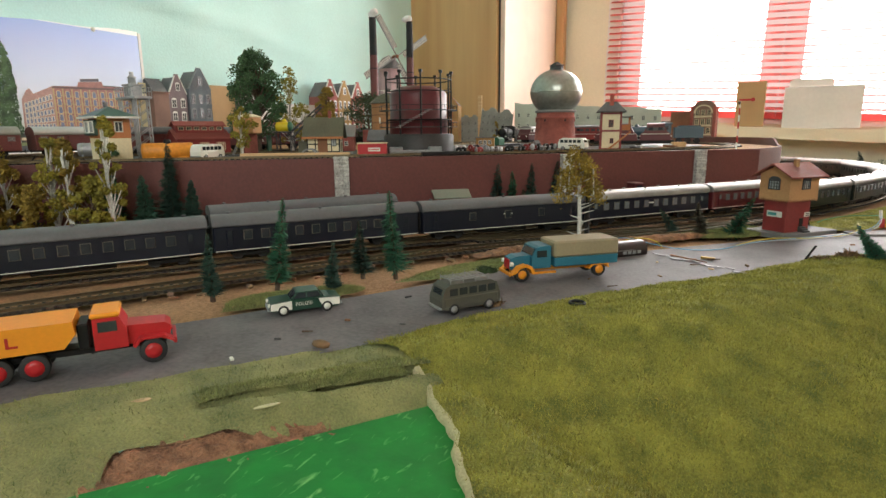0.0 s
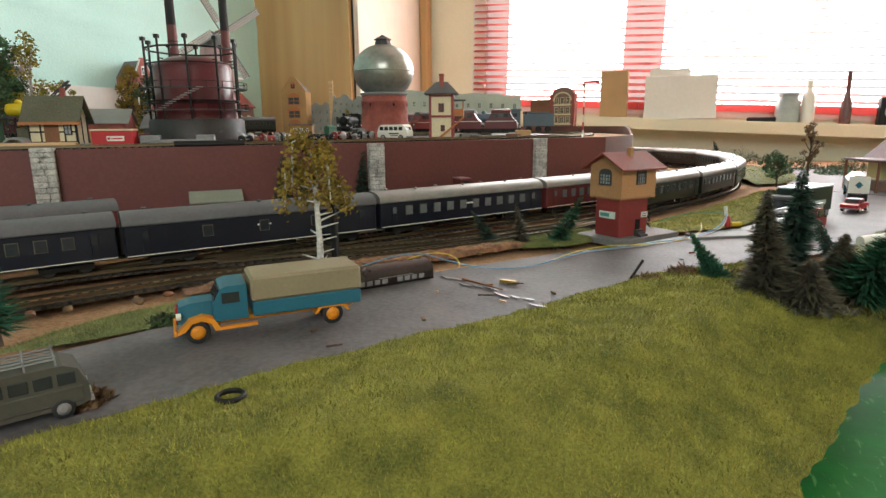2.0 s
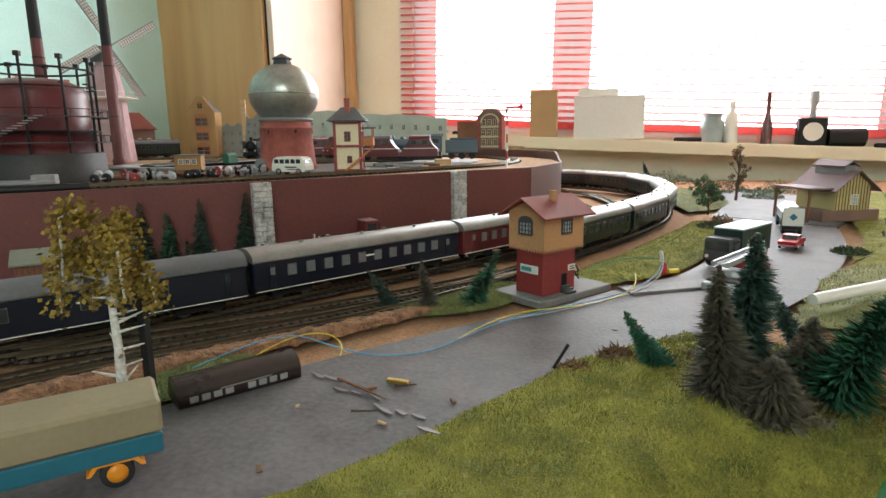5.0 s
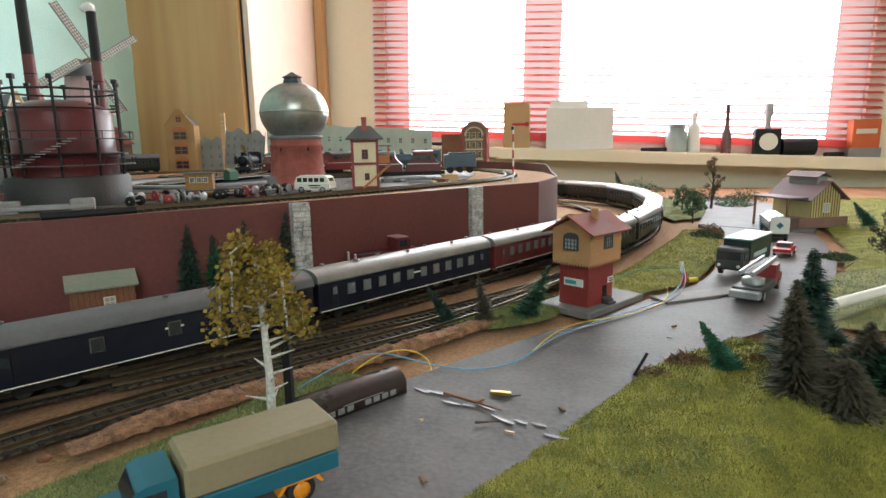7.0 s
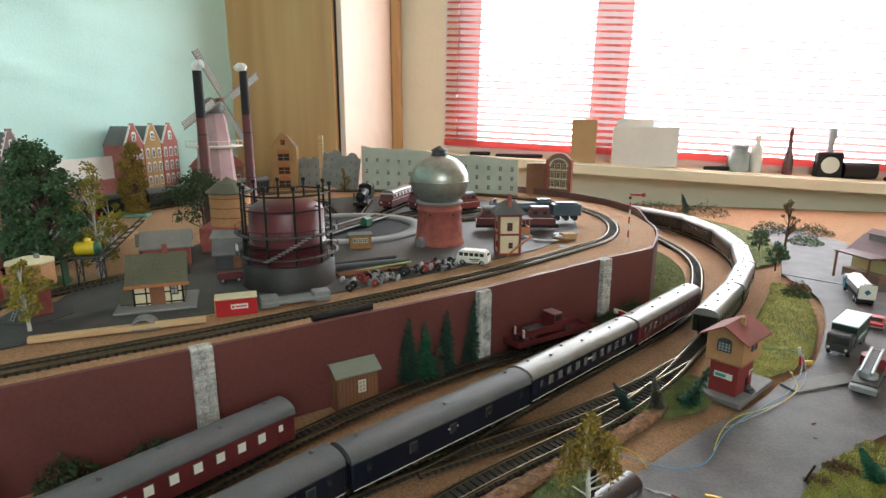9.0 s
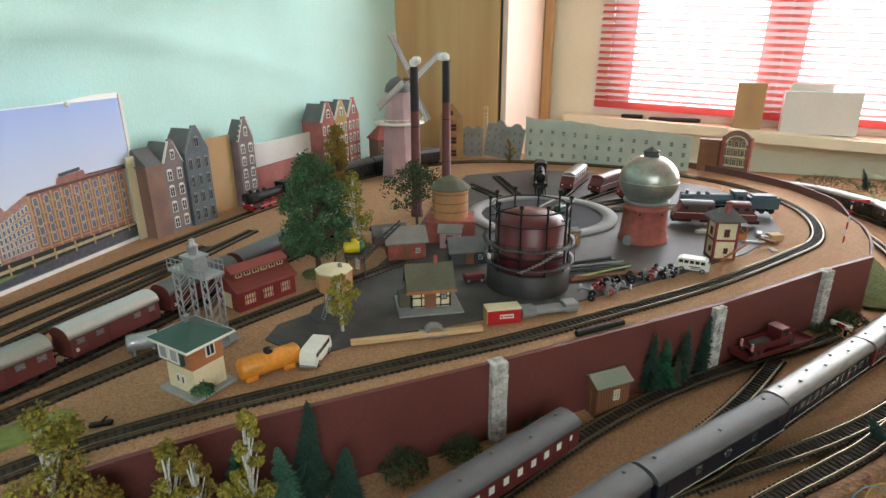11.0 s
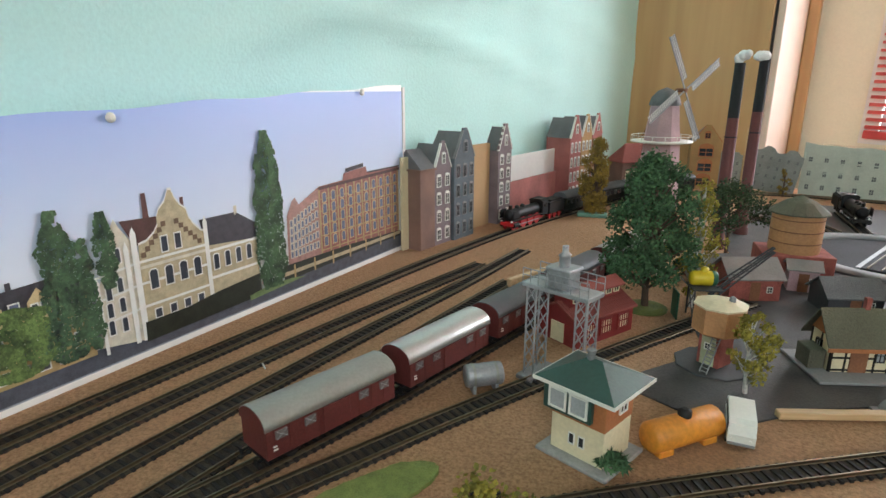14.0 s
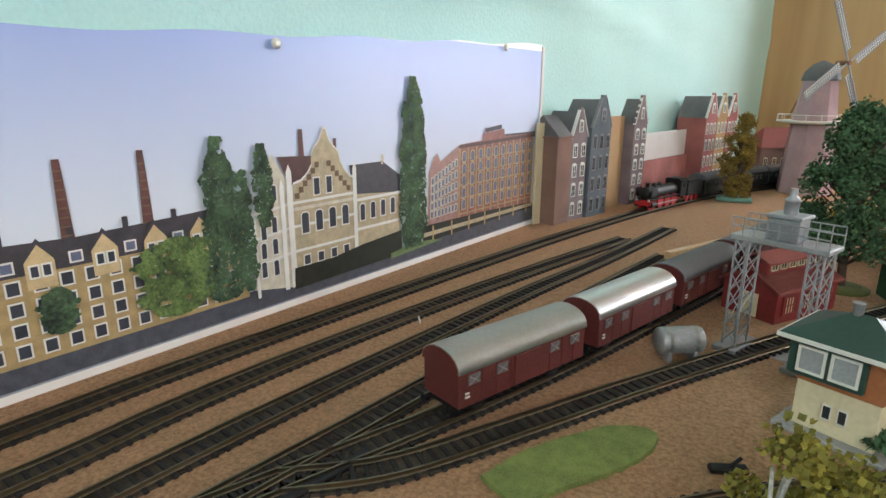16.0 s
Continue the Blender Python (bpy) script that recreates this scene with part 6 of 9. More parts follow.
solid("printed_brick_strip", Shape().box(-1.232, 1.088, 0, -1.227, 1.335, 0.068), mat("pink_brick_print", (0.42, 0.17, 0.15), 0.85, vary=0.3, bump=0.1, grain=300), "printed pink brick wall strip", "card wall", "", T(0, 0, H))
solid("white_card_strip", Shape().box(-1.237, 1.088, 0.068, -1.233, 1.335, 0.120), WHITE, "white card strip above the brick print", "card", "", T(0, 0, H))
for k, (y, b) in enumerate(((1.365, REDHOUSE), (1.428, YELLOWB), (1.492, REDHOUSE))):
    town_house(T(-1.195, y, H) @ R(90), 0.060, 0.195, 0.06, b, WHITEP, ("red brick canal house with pointed gable", "ochre brick canal house with pointed gable")[b is YELLOWB], 4, 3)
th = thing("brown_town_hall", T(-1.125, 1.585, H) @ R(55), "brown low building with hipped red-brown roof", "house")
part("wall", Shape().box(-0.060, -0.03, 0, 0.060, 0.03, 0.075, 0.001), BROWNB, th)
part("roof", hip_roof(0.130, 0.070, 0.075, 0.045, 0.07), ROOFRED, th)
for i in range(5):
    window(th, T(-0.045 + 0.0225 * i, -0.0304, 0.030), 0.010, 0.022, CREAMP, PANE, (1, 1), True)
town_house(T(-0.985, 1.700, H) @ R(20), 0.072, 0.165, 0.06, YELLOWB, ORANGEW, "ochre warehouse with pointed gable and arched hatches", 3, 1)
solid("wooden_stick", Shape().box(-0.007, -0.002, 0, 0.007, 0.002, 0.155, 0.0004), PINE, "pale wooden stick standing behind the houses", "stick", "", T(-0.90, 1.77, H))


def card_front(name, m, w, h, material, rows, cols, label, wavy=0.0, slope=0.0):
    root = thing(name, m, label, "card building", "card buildings")
    outline = [(-w / 2, 0), (w / 2, 0), (w / 2, h * (0.97 - slope))]
    n = 14
    for i in range(n + 1):
        t = 1 - i / n
        outline.append((-w / 2 + w * t * 0.999, h * (1 - wavy * (0.5 + 0.5 * math.sin(t * 14)) - 0.02 * (i % 2) - slope * t)))
    part("card", Shape().prism(outline[::-1], 0.003), material, root)
    part("cornice", Shape().box(-w / 2, -0.0024, h * (0.80 - slope * 0.8), w / 2, -0.0012, h * (0.82 - slope * 0.8)).box(-w / 2, -0.0024, h * 0.42, w / 2, -0.0012, h * 0.435), material, root)
    for r in range(rows):
        for c in range(cols):
            window(root, T(-w / 2 + w * (c + 0.5) / cols, -0.0016, h * (0.10 + 0.78 * r / rows) * (1 - slope * (c + 0.5) / cols)), w / cols * 0.30, h / rows * 0.32, material, mat("printed_dark_pane", (0.13, 0.14, 0.14), 0.6), (1, 1))
    return root


card_front("card_building", T(-0.546, 1.772, H) @ R(-1.4), 0.46, 0.130, PAPER, 3, 14, "long grey-green printed card house front", 0.03, 0.24)
card_front("card_building", T(-0.845, 1.765, H) @ R(-4) @ R(8, "Y"), 0.12, 0.115, PAPERD, 4, 6, "grey printed card house front, bent", 0.14)
card_front("card_building", T(-0.945, 1.775, H) @ R(12), 0.07, 0.095, PAPERD, 3, 3, "small grey printed card house front", 0.1)
solid("brown_card_block", Shape().box(-0.03, -0.015, 0, 0.03, 0.015, 0.085), BROWNW, "plain dark brown block behind the track", "block", "", T(-0.265, 1.805, H))
ar = thing("arched_brick_building", T(-0.205, 1.772, H) @ R(-22), "red brick building front with a large arched window", "building")
prof = [(-0.036, 0), (0.036, 0), (0.036, 0.085)] + [(0.036 * math.cos(k * math.pi / 10), 0.085 + 0.030 * math.sin(k * math.pi / 10)) for k in range(1, 10)] + [(-0.036, 0.085)]
part("front", Shape().prism(prof[::-1], 0.010), BROWNB, ar)
part("arch_trim", Shape().add([(r * math.cos(k * math.pi / 12), -0.006, 0.080 + r * 0.8 * math.sin(k * math.pi / 12)) for k in range(13) for r in (0.024, 0.028)], [(2 * k, 2 * k + 1, 2 * k + 3, 2 * k + 2) for k in range(12)]), CREAMP, ar)
for r in range(3):
    part("floor_band", Shape().box(-0.026, -0.0066, 0.020 + 0.024 * r, 0.026, -0.0052, 0.0235 + 0.024 * r), CREAMP, ar)
    for c in range(3):
        window(ar, T(-0.017 + 0.017 * c, -0.0055, 0.0245 + 0.024 * r), 0.011, 0.016, CREAMP, PANE, (1, 1))
for q in (-1, 1):
    part("pilaster", Shape().box(q * 0.033 - 0.004, -0.0075, 0, q * 0.033 + 0.004, 0.006, 0.098, 0.0004), BRICK, ar)

# ---- turntable, engines in the yard ----
tt = thing("turntable", T(-0.588, 1.200, H + 0.0016), "grey engine turntable with a steel bridge", "turntable")
part("rim", Shape().turned([(0.122, 0.0), (0.150, 0.0), (0.150, 0.0045), (0.122, 0.0045), (0.122, 0.0)], 64, cap=False), mat("pale_grey_concrete", (0.26, 0.26, 0.26), 0.8, vary=0.15, bump=0.2), tt)
part("pit_floor", Shape().turned([(0.001, 0.0004), (0.122, 0.0004)], 64, cap=False), mat("dark_pit_paint", (0.045, 0.045, 0.05), 0.75, vary=0.3, grain=400, bump=0.2, spec=0.15), tt)
br = part("bridge", Shape().box(-0.118, -0.017, 0.002, 0.118, 0.017, 0.0065, 0.0006), MATS["dark_pit_paint"], tt, "", R(78))
for q in (-1, 1):
    part("bridge_rail", Shape().box(-0.118, q * 0.00825 - 0.0006, 0.0065, 0.118, q * 0.00825 + 0.0006, 0.0088), RAIL, br)
    part("walkway", Shape().box(-0.118, q * 0.020 - 0.003, 0.0055, 0.118, q * 0.020 + 0.003, 0.0066), STEEL, br)
part("operator_cabin", gable_body(0.020, 0.014, 0.014, 0.004), mat("bottle_green_paint", (0.02, 0.10, 0.055), 0.5, vary=0.15), br, "", T(0.02, -0.030, 0.004))
hutm = thing("yellow_hut", T(-0.505, 1.050, H + 0.0016) @ R(25), "small ochre-brown wooden hut with a dark roof", "hut")
part("wall", Shape().box(-0.018, -0.012, 0, 0.018, 0.012, 0.022, 0.0004), mat("ochre_boards", (0.30, 0.155, 0.045), 0.7, vary=0.25, bump=0.3), hutm)
part("roof", Shape().box(-0.020, -0.014, 0.022, 0.020, 0.014, 0.0238, 0.0006), ROOFGREY, hutm)
for i in range(3):
    window(hutm, T(-0.009 + 0.009 * i, -0.0122, 0.010), 0.0065, 0.0075, WHITEP, PANE, (1, 1))

for a in range(7):
    ang = radians(32 + 18 * a)
    r0, r1 = 0.155, 0.36 if a < 6 else 0.30
    track([(-0.588 + math.cos(ang) * r, 1.200 + math.sin(ang) * r) for r in (r0, (r0 + r1) / 2, r1)], H + 0.0016, "radial siding track off the turntable")
ZT = H + 0.0016 + 0.0052


def stall(k, r):
    ang = radians(32 + 18 * k)
    return T(-0.588 + math.cos(ang) * r, 1.200 + math.sin(ang) * r, ZT) @ Matrix.Rotation(ang, 4, "Z")


steam_loco(stall(4, 0.27) @ R(180), BLACK, BLACK, "black steam locomotive standing on a turntable siding")
diesel(stall(3, 0.265), 0.150, REDCOACH, WHITEP, ROOFSIL, "wine red diesel locomotive with silver roof on a siding")
diesel(stall(2, 0.262), 0.120, REDCOACH, REDCOACH, REDCOACH, "wine red shunting locomotive with pale lines on a siding")
diesel(stall(1, 0.27), 0.110, REDP, REDP, ROOFDK, "dark red locomotive on a siding by the turntable")
steam_loco(T(-0.262, 1.335, ZT) @ R(195), mat("grey_blue_engine_paint", (0.05, 0.085, 0.11), 0.4, vary=0.15), BLACK, "blue-grey streamlined steam locomotive in the yard")
diesel(T(-0.300, 1.245, ZT) @ R(12), 0.085, REDCOACH, REDCOACH, ROOFDK, "short red locomotive in the yard")
diesel(T(-0.225, 1.262, ZT) @ R(12), 0.060, REDCOACH, REDCOACH, REDCOACH, "small red tank locomotive in the yard")

# ---- sheds between the tracks ----
rt = thing("round_water_tank", T(-0.708, 0.999, H + 0.0016) @ R(20) @ Matrix.Diagonal((1.2, 1.2, 1.11, 1)), "round orange wooden water tank on a brick base", "water tank")
part("brick_base", Shape().box(-0.036, -0.028, 0, 0.036, 0.028, 0.036, 0.0008), BRICK, rt)
part("tank", Shape().turned([(0.026, 0.036), (0.0265, 0.040), (0.0265, 0.083)], 24), COPPER, rt)
for z in (0.048, 0.062, 0.076):
    part("hoop", Shape().turned([(0.0266, z), (0.0272, z + 0.0006), (0.0266, z + 0.0014)], 24, cap=False), BROWNW, rt)
part("roof", Shape().turned([(0.031, 0.083), (0.031, 0.0845), (0.016, 0.097), (0.001, 0.104)], 12, smooth=False), ROOFMOSS, rt)
window(rt, T(0.012, -0.0283, 0.012), 0.010, 0.012, BRICK, PANE, (1, 1))


def shed(x, y, rot, w, d, h, rise, body, roof, label):
    root = thing("shed", T(x, y, H + 0.0016) @ R(rot), label, "shed", "sheds")
    part("wall", gable_body(w, d, h, rise), body, root)
    part("roof", gable_roof(w, d, h, rise, 0.004), roof, root)
    part("door", Shape().box(-0.006, -d / 2 - 0.0006, 0, 0.006, -d / 2 + 0.0004, h * 0.8), BROWNW, root)
    window(root, T(w * 0.28, -d / 2 - 0.0003, h * 0.35), 0.007, 0.008, WHITEP, PANE, (1, 1))
    return root


shed(-0.745, 0.888, 35, 0.062, 0.050, 0.030, 0.018, BRICK, ROOFSIL, "red brick shed with pale grey roof")
shed(-0.640, 0.905, 30, 0.060, 0.045, 0.022, 0.016, DARK, ROOFGREY, "dark shed with wide grey slate roof")
shed(-0.800, 0.935, 40, 0.055, 0.034, 0.020, 0.012, REDP, ROOFGREY, "dark red shed with grey roof")
shed(-0.690, 0.955, 15, 0.034, 0.028, 0.030, 0.008, PINK, ROOFSIL, "pink-grey shed with pale roof")
sh = thing("small_red_car", T(-0.600, 0.822, H + 0.0016) @ R(35), "small dark red toy van beside the gas holder", "car")
part("body", Shape().box(-0.016, -0.008, 0.003, 0.016, 0.008, 0.013, 0.002), REDCOACH, sh)
for x in (-0.010, 0.010):
    for y in (-0.0075, 0.0075):
        wheel(sh, x, y, 0.0034, 0.002)

# ---- coaling crane, yellow tank, telegraph things ----
cr = thing("coaling_crane", T(-0.768, 0.775, H + 0.0016) @ R(30), "dark lattice coaling crane with yellow and green tank", "crane")
s = Shape()
for q in (-1, 1):
    s.rod((0, q * 0.006, 0.030), (0.065, q * 0.002, 0.085), 0.0010, 5).rod((0.004, q * 0.006, 0.022), (0.066, q * 0.002, 0.080), 0.0010, 5)
    for k in range(8):
        t, u = k / 8, (k + 1) / 8
        s.rod((0.065 * t, q * (0.006 - 0.004 * t), 0.030 + 0.055 * t), (0.004 + 0.062 * u, q * (0.006 - 0.004 * u), 0.022 + 0.058 * u), 0.0006, 4)
part("jib", s, DARK, cr)
s = Shape()
for x in (-0.016, 0.010):
    for y in (-0.012, 0.012):
        s.rod((x, y, 0), (x, y, 0.036), 0.0011, 5)
    s.rod((x, -0.012, 0.004), (x, 0.012, 0.034), 0.0007, 4).rod((x, 0.012, 0.004), (x, -0.012, 0.034), 0.0007, 4)
part("trestle", s.box(-0.019, -0.015, 0.036, 0.013, 0.015, 0.0375), DARK, cr)
part("yellow_tank", Shape().turned([(0.003, -0.015), (0.0075, -0.0135), (0.0085, -0.011), (0.0085, 0.011), (0.0075, 0.0135), (0.003, 0.015)], 18, T(-0.005, 0.002, 0.0465) @ R(90, "Y")).turned([(0.0045, 0.055), (0.0045, 0.058), (0.002, 0.060)], 12, T(-0.004, 0.002, 0)), mat("lemon_yellow_paint", (0.62, 0.47, 0.015), 0.45, vary=0.1), cr)
part("green_end", Shape().turned([(0.0088, 0.009), (0.0088, 0.0125), (0.0075, 0.0148), (0.002, 0.016)], 18, T(-0.005, 0.002, 0.0465) @ R(90, "Y")), MATS["bottle_green_paint"], cr)
part("green_plate", Shape().box(-0.034, -0.012, 0, -0.032, 0.010, 0.032, 0.0004), MATS["bottle_green_paint"], cr)

# wheelsets, pipes and odd rods heaped by the wall
random.seed(21)
for k in range(26):
    t = random.random()
    x, y = -0.440 + 0.115 * t + random.uniform(-0.018, 0.018), 0.835 + 0.125 * t + random.uniform(-0.02, 0.016)
    z, a = H + 0.0016 + 0.0052 + 0.003 * (random.random() < 0.3), random.uniform(0, 180)
    ws = thing("wheelset", T(x, y, z) @ R(a) @ R(random.uniform(-20, 20), "Y"), "loose model wheelset lying in the yard", "wheelset", "loose wheelsets")
    mt = random.choice((STEEL, BLACK, BLACK, REDP, GREY))
    for q in (-1, 1):
        part("wheel", Shape().turned([(0.0052, -0.0009), (0.0052, 0.0009), (0.0022, 0.0012)], 14, T(0, q * 0.008, 0) @ R(90, "X")), mt, ws)
    part("axle", Shape().rod((0, -0.010, 0), (0, 0.010, 0), 0.0009, 6), STEEL, ws)
for k, (c, r) in enumerate(((BROWNW, 0.0028), (BROWNW, 0.0022), (GREY, 0.002), (MATS["bottle_green_paint"], 0.0018), (DARK, 0.0028), (BROWNW, 0.002), (mat("pale_green_rod", (0.32, 0.42, 0.16), 0.6), 0.0014), (DARK, 0.002), (GREY, 0.0016))):
    solid("loose_rod", Shape().rod((-0.055, 0, r), (0.055, 0, r), r, 8), c, "loose rod from the scrap heap in the yard", "rod", "", T(-0.425 - 0.010 * (k % 5) + 0.008 * (k // 5), 0.905 + 0.012 * (k % 5), H + 0.0018 + 0.0035 * (k // 5)) @ R(40 + 9 * math.sin(k * 2.3)), "loose rods")
for k in range(14):
    x, y = -0.235 + random.uniform(-0.05, 0.06), 1.185 + random.uniform(-0.05, 0.06)
    c = random.choice((STEEL, WHITEP, BROWNW, DARK, CREAMP, GREY))
    s = Shape().box(-random.uniform(0.004, 0.018), -random.uniform(0.002, 0.006), 0, random.uniform(0.004, 0.018), random.uniform(0.002, 0.006), random.uniform(0.001, 0.008), 0.0006)
    solid("scrap_piece", s, c, "scrap piece lying in the engine yard", "scrap", "", T(x, y, H + 0.0018) @ R(random.uniform(0, 180)), "scrap")
solid("tan_block", Shape().box(-0.012, -0.009, 0, 0.012, 0.009, 0.011, 0.001), CARD, "tan wooden block in the engine yard", "block", "", T(-0.168, 1.195, H + 0.0018) @ R(25))
fl = thing("flat_casting", T(-0.475, 0.760, H + 0.0016) @ R(38), "grey cast flat wagon body lying upside down", "casting")
part("deck", Shape().box(-0.040, -0.010, 0.003, 0.040, 0.010, 0.007, 0.0008), GREY, fl)
for x in (-0.030, 0.030):
    part("bogie", Shape().box(x - 0.010, -0.009, 0, x + 0.010, 0.009, 0.012, 0.001), GREY, fl)
gc = thing("grey_shell", T(-0.590, 0.650, H + 0.0016) @ R(30), "grey curved model part lying on the yard", "model part")
part("shell", Shape().prism([(0.013 * math.cos(k * math.pi / 8), 0.012 * math.sin(k * math.pi / 8)) for k in range(9)] + [(0.011 * math.cos(k * math.pi / 8), 0.010 * math.sin(k * math.pi / 8)) for k in range(8, -1, -1)], 0.016), GREY, gc)
part("plate", Shape().box(-0.018, -0.010, 0, 0.016, 0.010, 0.0016), GREY, gc)

# semaphore on the wall's corner
sg = thing("semaphore_signal", T(-0.068, 1.185, H), "red and white banded semaphore mast", "signal")
for k in range(7):
    part("mast_band", Shape().turned([(0.0013, 0.012 * k), (0.0013, 0.012 * k + 0.012)], 8), REDV if k % 2 else WHITEP, sg)
part("arm", Shape().box(-0.002, -0.0012, 0.084, 0.018, 0.0002, 0.0875, 0.0003).turned([(0.0035, 0), (0.0035, 0.001)], 14, T(0.020, -0.001, 0.0858) @ R(90, "X")), REDV, sg)
part("lamp", Shape().box(-0.003, -0.002, 0.078, 0.001, 0.002, 0.083, 0.0004), BLACK, sg)

# ---- trees on the upper board ----
leafy_tree(-0.832, 0.766, H, 0.192, 0.050, LEAF, BARK, 1, 90, 170, 0.22, label="large mid-green broadleaf tree on a round base")
solid("tree_base", Shape().turned([(0.026, 0), (0.026, 0.002), (0.018, 0.004)], 18), GRASS2, "round green tree base", "tree base", "", T(-0.832, 0.766, H))
leafy_tree(-0.788, 0.806, H, 0.160, 0.030, LEAFY, BIRCHBARK, 2, 34, 60, 0.15, label="slender yellow-green birch beside the large tree")
leafy_tree(-0.697, 0.615, H, 0.078, 0.022, LEAFY, BIRCHBARK, 3, 22, 60, 0.28, label="yellow-green birch beside the water tower")
leafy_tree(-1.085, 1.225, H, 0.168, 0.032, LEAFO, BARK, 4, 90, 110, 0.08, label="narrow olive-yellow poplar on a green base")
solid("tree_base", Shape().box(-0.030, -0.016, 0, 0.030, 0.016, 0.008, 0.002), mat("sea_green_plastic", (0.16, 0.33, 0.26), 0.5), "sea-green plastic tree stand", "tree base", "", T(-1.085, 1.218, H) @ R(20))
leafy_tree(-0.800, 1.055, H, 0.120, 0.060, BUSH, BARK, 5, 34, 80, 0.35, label="dark green broadleaf tree behind the sheds")
leafy_tree(-0.80, 1.70, H, 0.075, 0.016, LEAFO, BARK, 6, 20, 50, 0.1, label="olive shrub in front of the card houses")
leafy_tree(-0.86, 0.905, H, 0.10, 0.026, LEAFY, BIRCHBARK, 7, 18, 60, 0.2, label="yellow-green birch behind the large tree")

# patches of grass and scraps on the cork
edge = smooth_line([(-0.896, 0.276), (-0.872, 0.275), (-0.857, 0.308), (-0.844, 0.352), (-0.850, 0.376), (-0.872, 0.364), (-0.892, 0.312), (-0.896, 0.276)], 0.004)
pts = [(x + 0.0015 * noise.noise((x * 200, y * 200, 0.2)), y + 0.0015 * noise.noise((x * 200, y * 200, 3.2))) for x, y, h in edge[:-1]]
solid("grass_patch", Shape().plate(pts, H, H + 0.003), mat("fresh_grass_patch", (0.19, 0.235, 0.06), 0.95, vary=0.3, grain=900, bump=1.0, scale=80), "green grass patch between the tracks", "grass", "structure")
solid("black_strip", Shape().box(-0.003, -0.030, 0, 0.003, 0.030, 0.004, 0.001), BLACK, "black plastic point motor by the track", "point motor", "", T(-0.952, 0.218, H) @ R(2))
solid("point_lever", Shape().box(-0.010, -0.003, 0, 0.010, 0.003, 0.004, 0.001).rod((0, 0, 0.003), (0.006, 0, 0.009), 0.001), BLACK, "small black point lever", "lever", "", T(-0.808, 0.372, H) @ R(40))
solid("wooden_edge_strip", Shape().box(-0.004, -0.16, 0, 0.004, 0.16, 0.014, 0.001), PINE, "pale wooden strip along the siding", "timber", "", T(-0.965, 0.885, H) @ R(-12))
solid("white_figure_post", Shape().rod((0, 0, 0), (0, 0, 0.007), 0.0008, 6), WHITEP, "tiny white post between the tracks", "post", "", T(-1.066, 0.395, H + 0.002) @ R(20, "X"))

# ---- printed town poster on the wall ----
PA, PB = Vector((-1.237, 0.79)), Vector((-1.13, -0.10))
PD = (PB - PA).normalized()
POSTER = Matrix(((PD.x, -PD.y, 0, PA.x), (PD.y, PD.x, 0, PA.y), (0, 0, 1, H), (0, 0, 0, 1)))   # x along the poster from its right edge, y out of it, z up
po = thing("poster", POSTER, "printed town panorama poster with pale blue sky pinned to the wall", "poster")
sk = bpy.data.materials.new("printed_sky")
sk.use_nodes = True
n, l = sk.node_tree.nodes, sk.node_tree.links
tc, sep, ramp = n.new("ShaderNodeTexCoord"), n.new("ShaderNodeSeparateXYZ"), n.new("ShaderNodeValToRGB")
l.new(tc.outputs["Object"], sep.inputs[0])
mr = n.new("ShaderNodeMapRange")
mr.inputs["From Min"].default_value, mr.inputs["From Max"].default_value = 0.05, 0.25
l.new(sep.outputs["Z"], mr.inputs["Value"]), l.new(mr.outputs[0], ramp.inputs[0])
for pos, c in ((0.0, (0.86, 0.89, 0.88)), (0.50, (0.72, 0.82, 0.92)), (1.0, (0.33, 0.45, 0.84))):
    e = ramp.color_ramp.elements[0] if pos == 0 else ramp.color_ramp.elements[1] if pos == 1.0 else ramp.color_ramp.elements.new(pos)
    e.position, e.color = pos, (*c, 1)
l.new(ramp.outputs[0], n["Principled BSDF"].inputs["Base Color"])
n["Principled BSDF"].inputs["Roughness"].default_value = 0.35
W0 = 0.88
rows = []
for i in range(41):
    u = -0.010 + (W0 + 0.01) * i / 40
    top = 0.2585 - 0.047 * u + 0.0015 * math.sin(u * 40)
    rows.append([(u, -0.0004 * (1 + math.sin(9 * u)) * max(0, k / 10 - 0.3), 0.008 + (top - 0.008) * k / 10) for k in range(11)])
part("printed_sky", Shape().sheet(rows), sk, po)
part("white_border", Shape().box(-0.012, -0.002, 0, W0, 0.0015, 0.0060).box(-0.0165, -0.002, 0, -0.0105, 0.0015, 0.2555), WHITE, po)
PR = {k: mat("print_" + k, c, 0.45, vary=v, grain=900, bump=0.0, scale=120) for k, c, v in (
    ("street", (0.075, 0.08, 0.10), 0.3), ("pavement", (0.30, 0.32, 0.36), 0.15), ("ochrepale", (0.58, 0.44, 0.24), 0.15), ("umber", (0.16, 0.10, 0.06), 0.2), ("lawn", (0.16, 0.22, 0.09), 0.3), ("brickred", (0.29, 0.115, 0.095), 0.3), ("brickpale", (0.38, 0.21, 0.18), 0.25), ("sand", (0.46, 0.385, 0.245), 0.2), ("sandpale", (0.62, 0.57, 0.46), 0.15),
    ("slate", (0.055, 0.05, 0.06), 0.25), ("roofbrown", (0.09, 0.04, 0.035), 0.25), ("ochre", (0.42, 0.30, 0.14), 0.2), ("stack", (0.12, 0.05, 0.045), 0.3), ("pane", (0.04, 0.045, 0.06), 0.2), ("paneblue", (0.13, 0.15, 0.24), 0.2), ("white", (0.75, 0.74, 0.70), 0.05), ("hedge", (0.02, 0.022, 0.014), 0.4))}


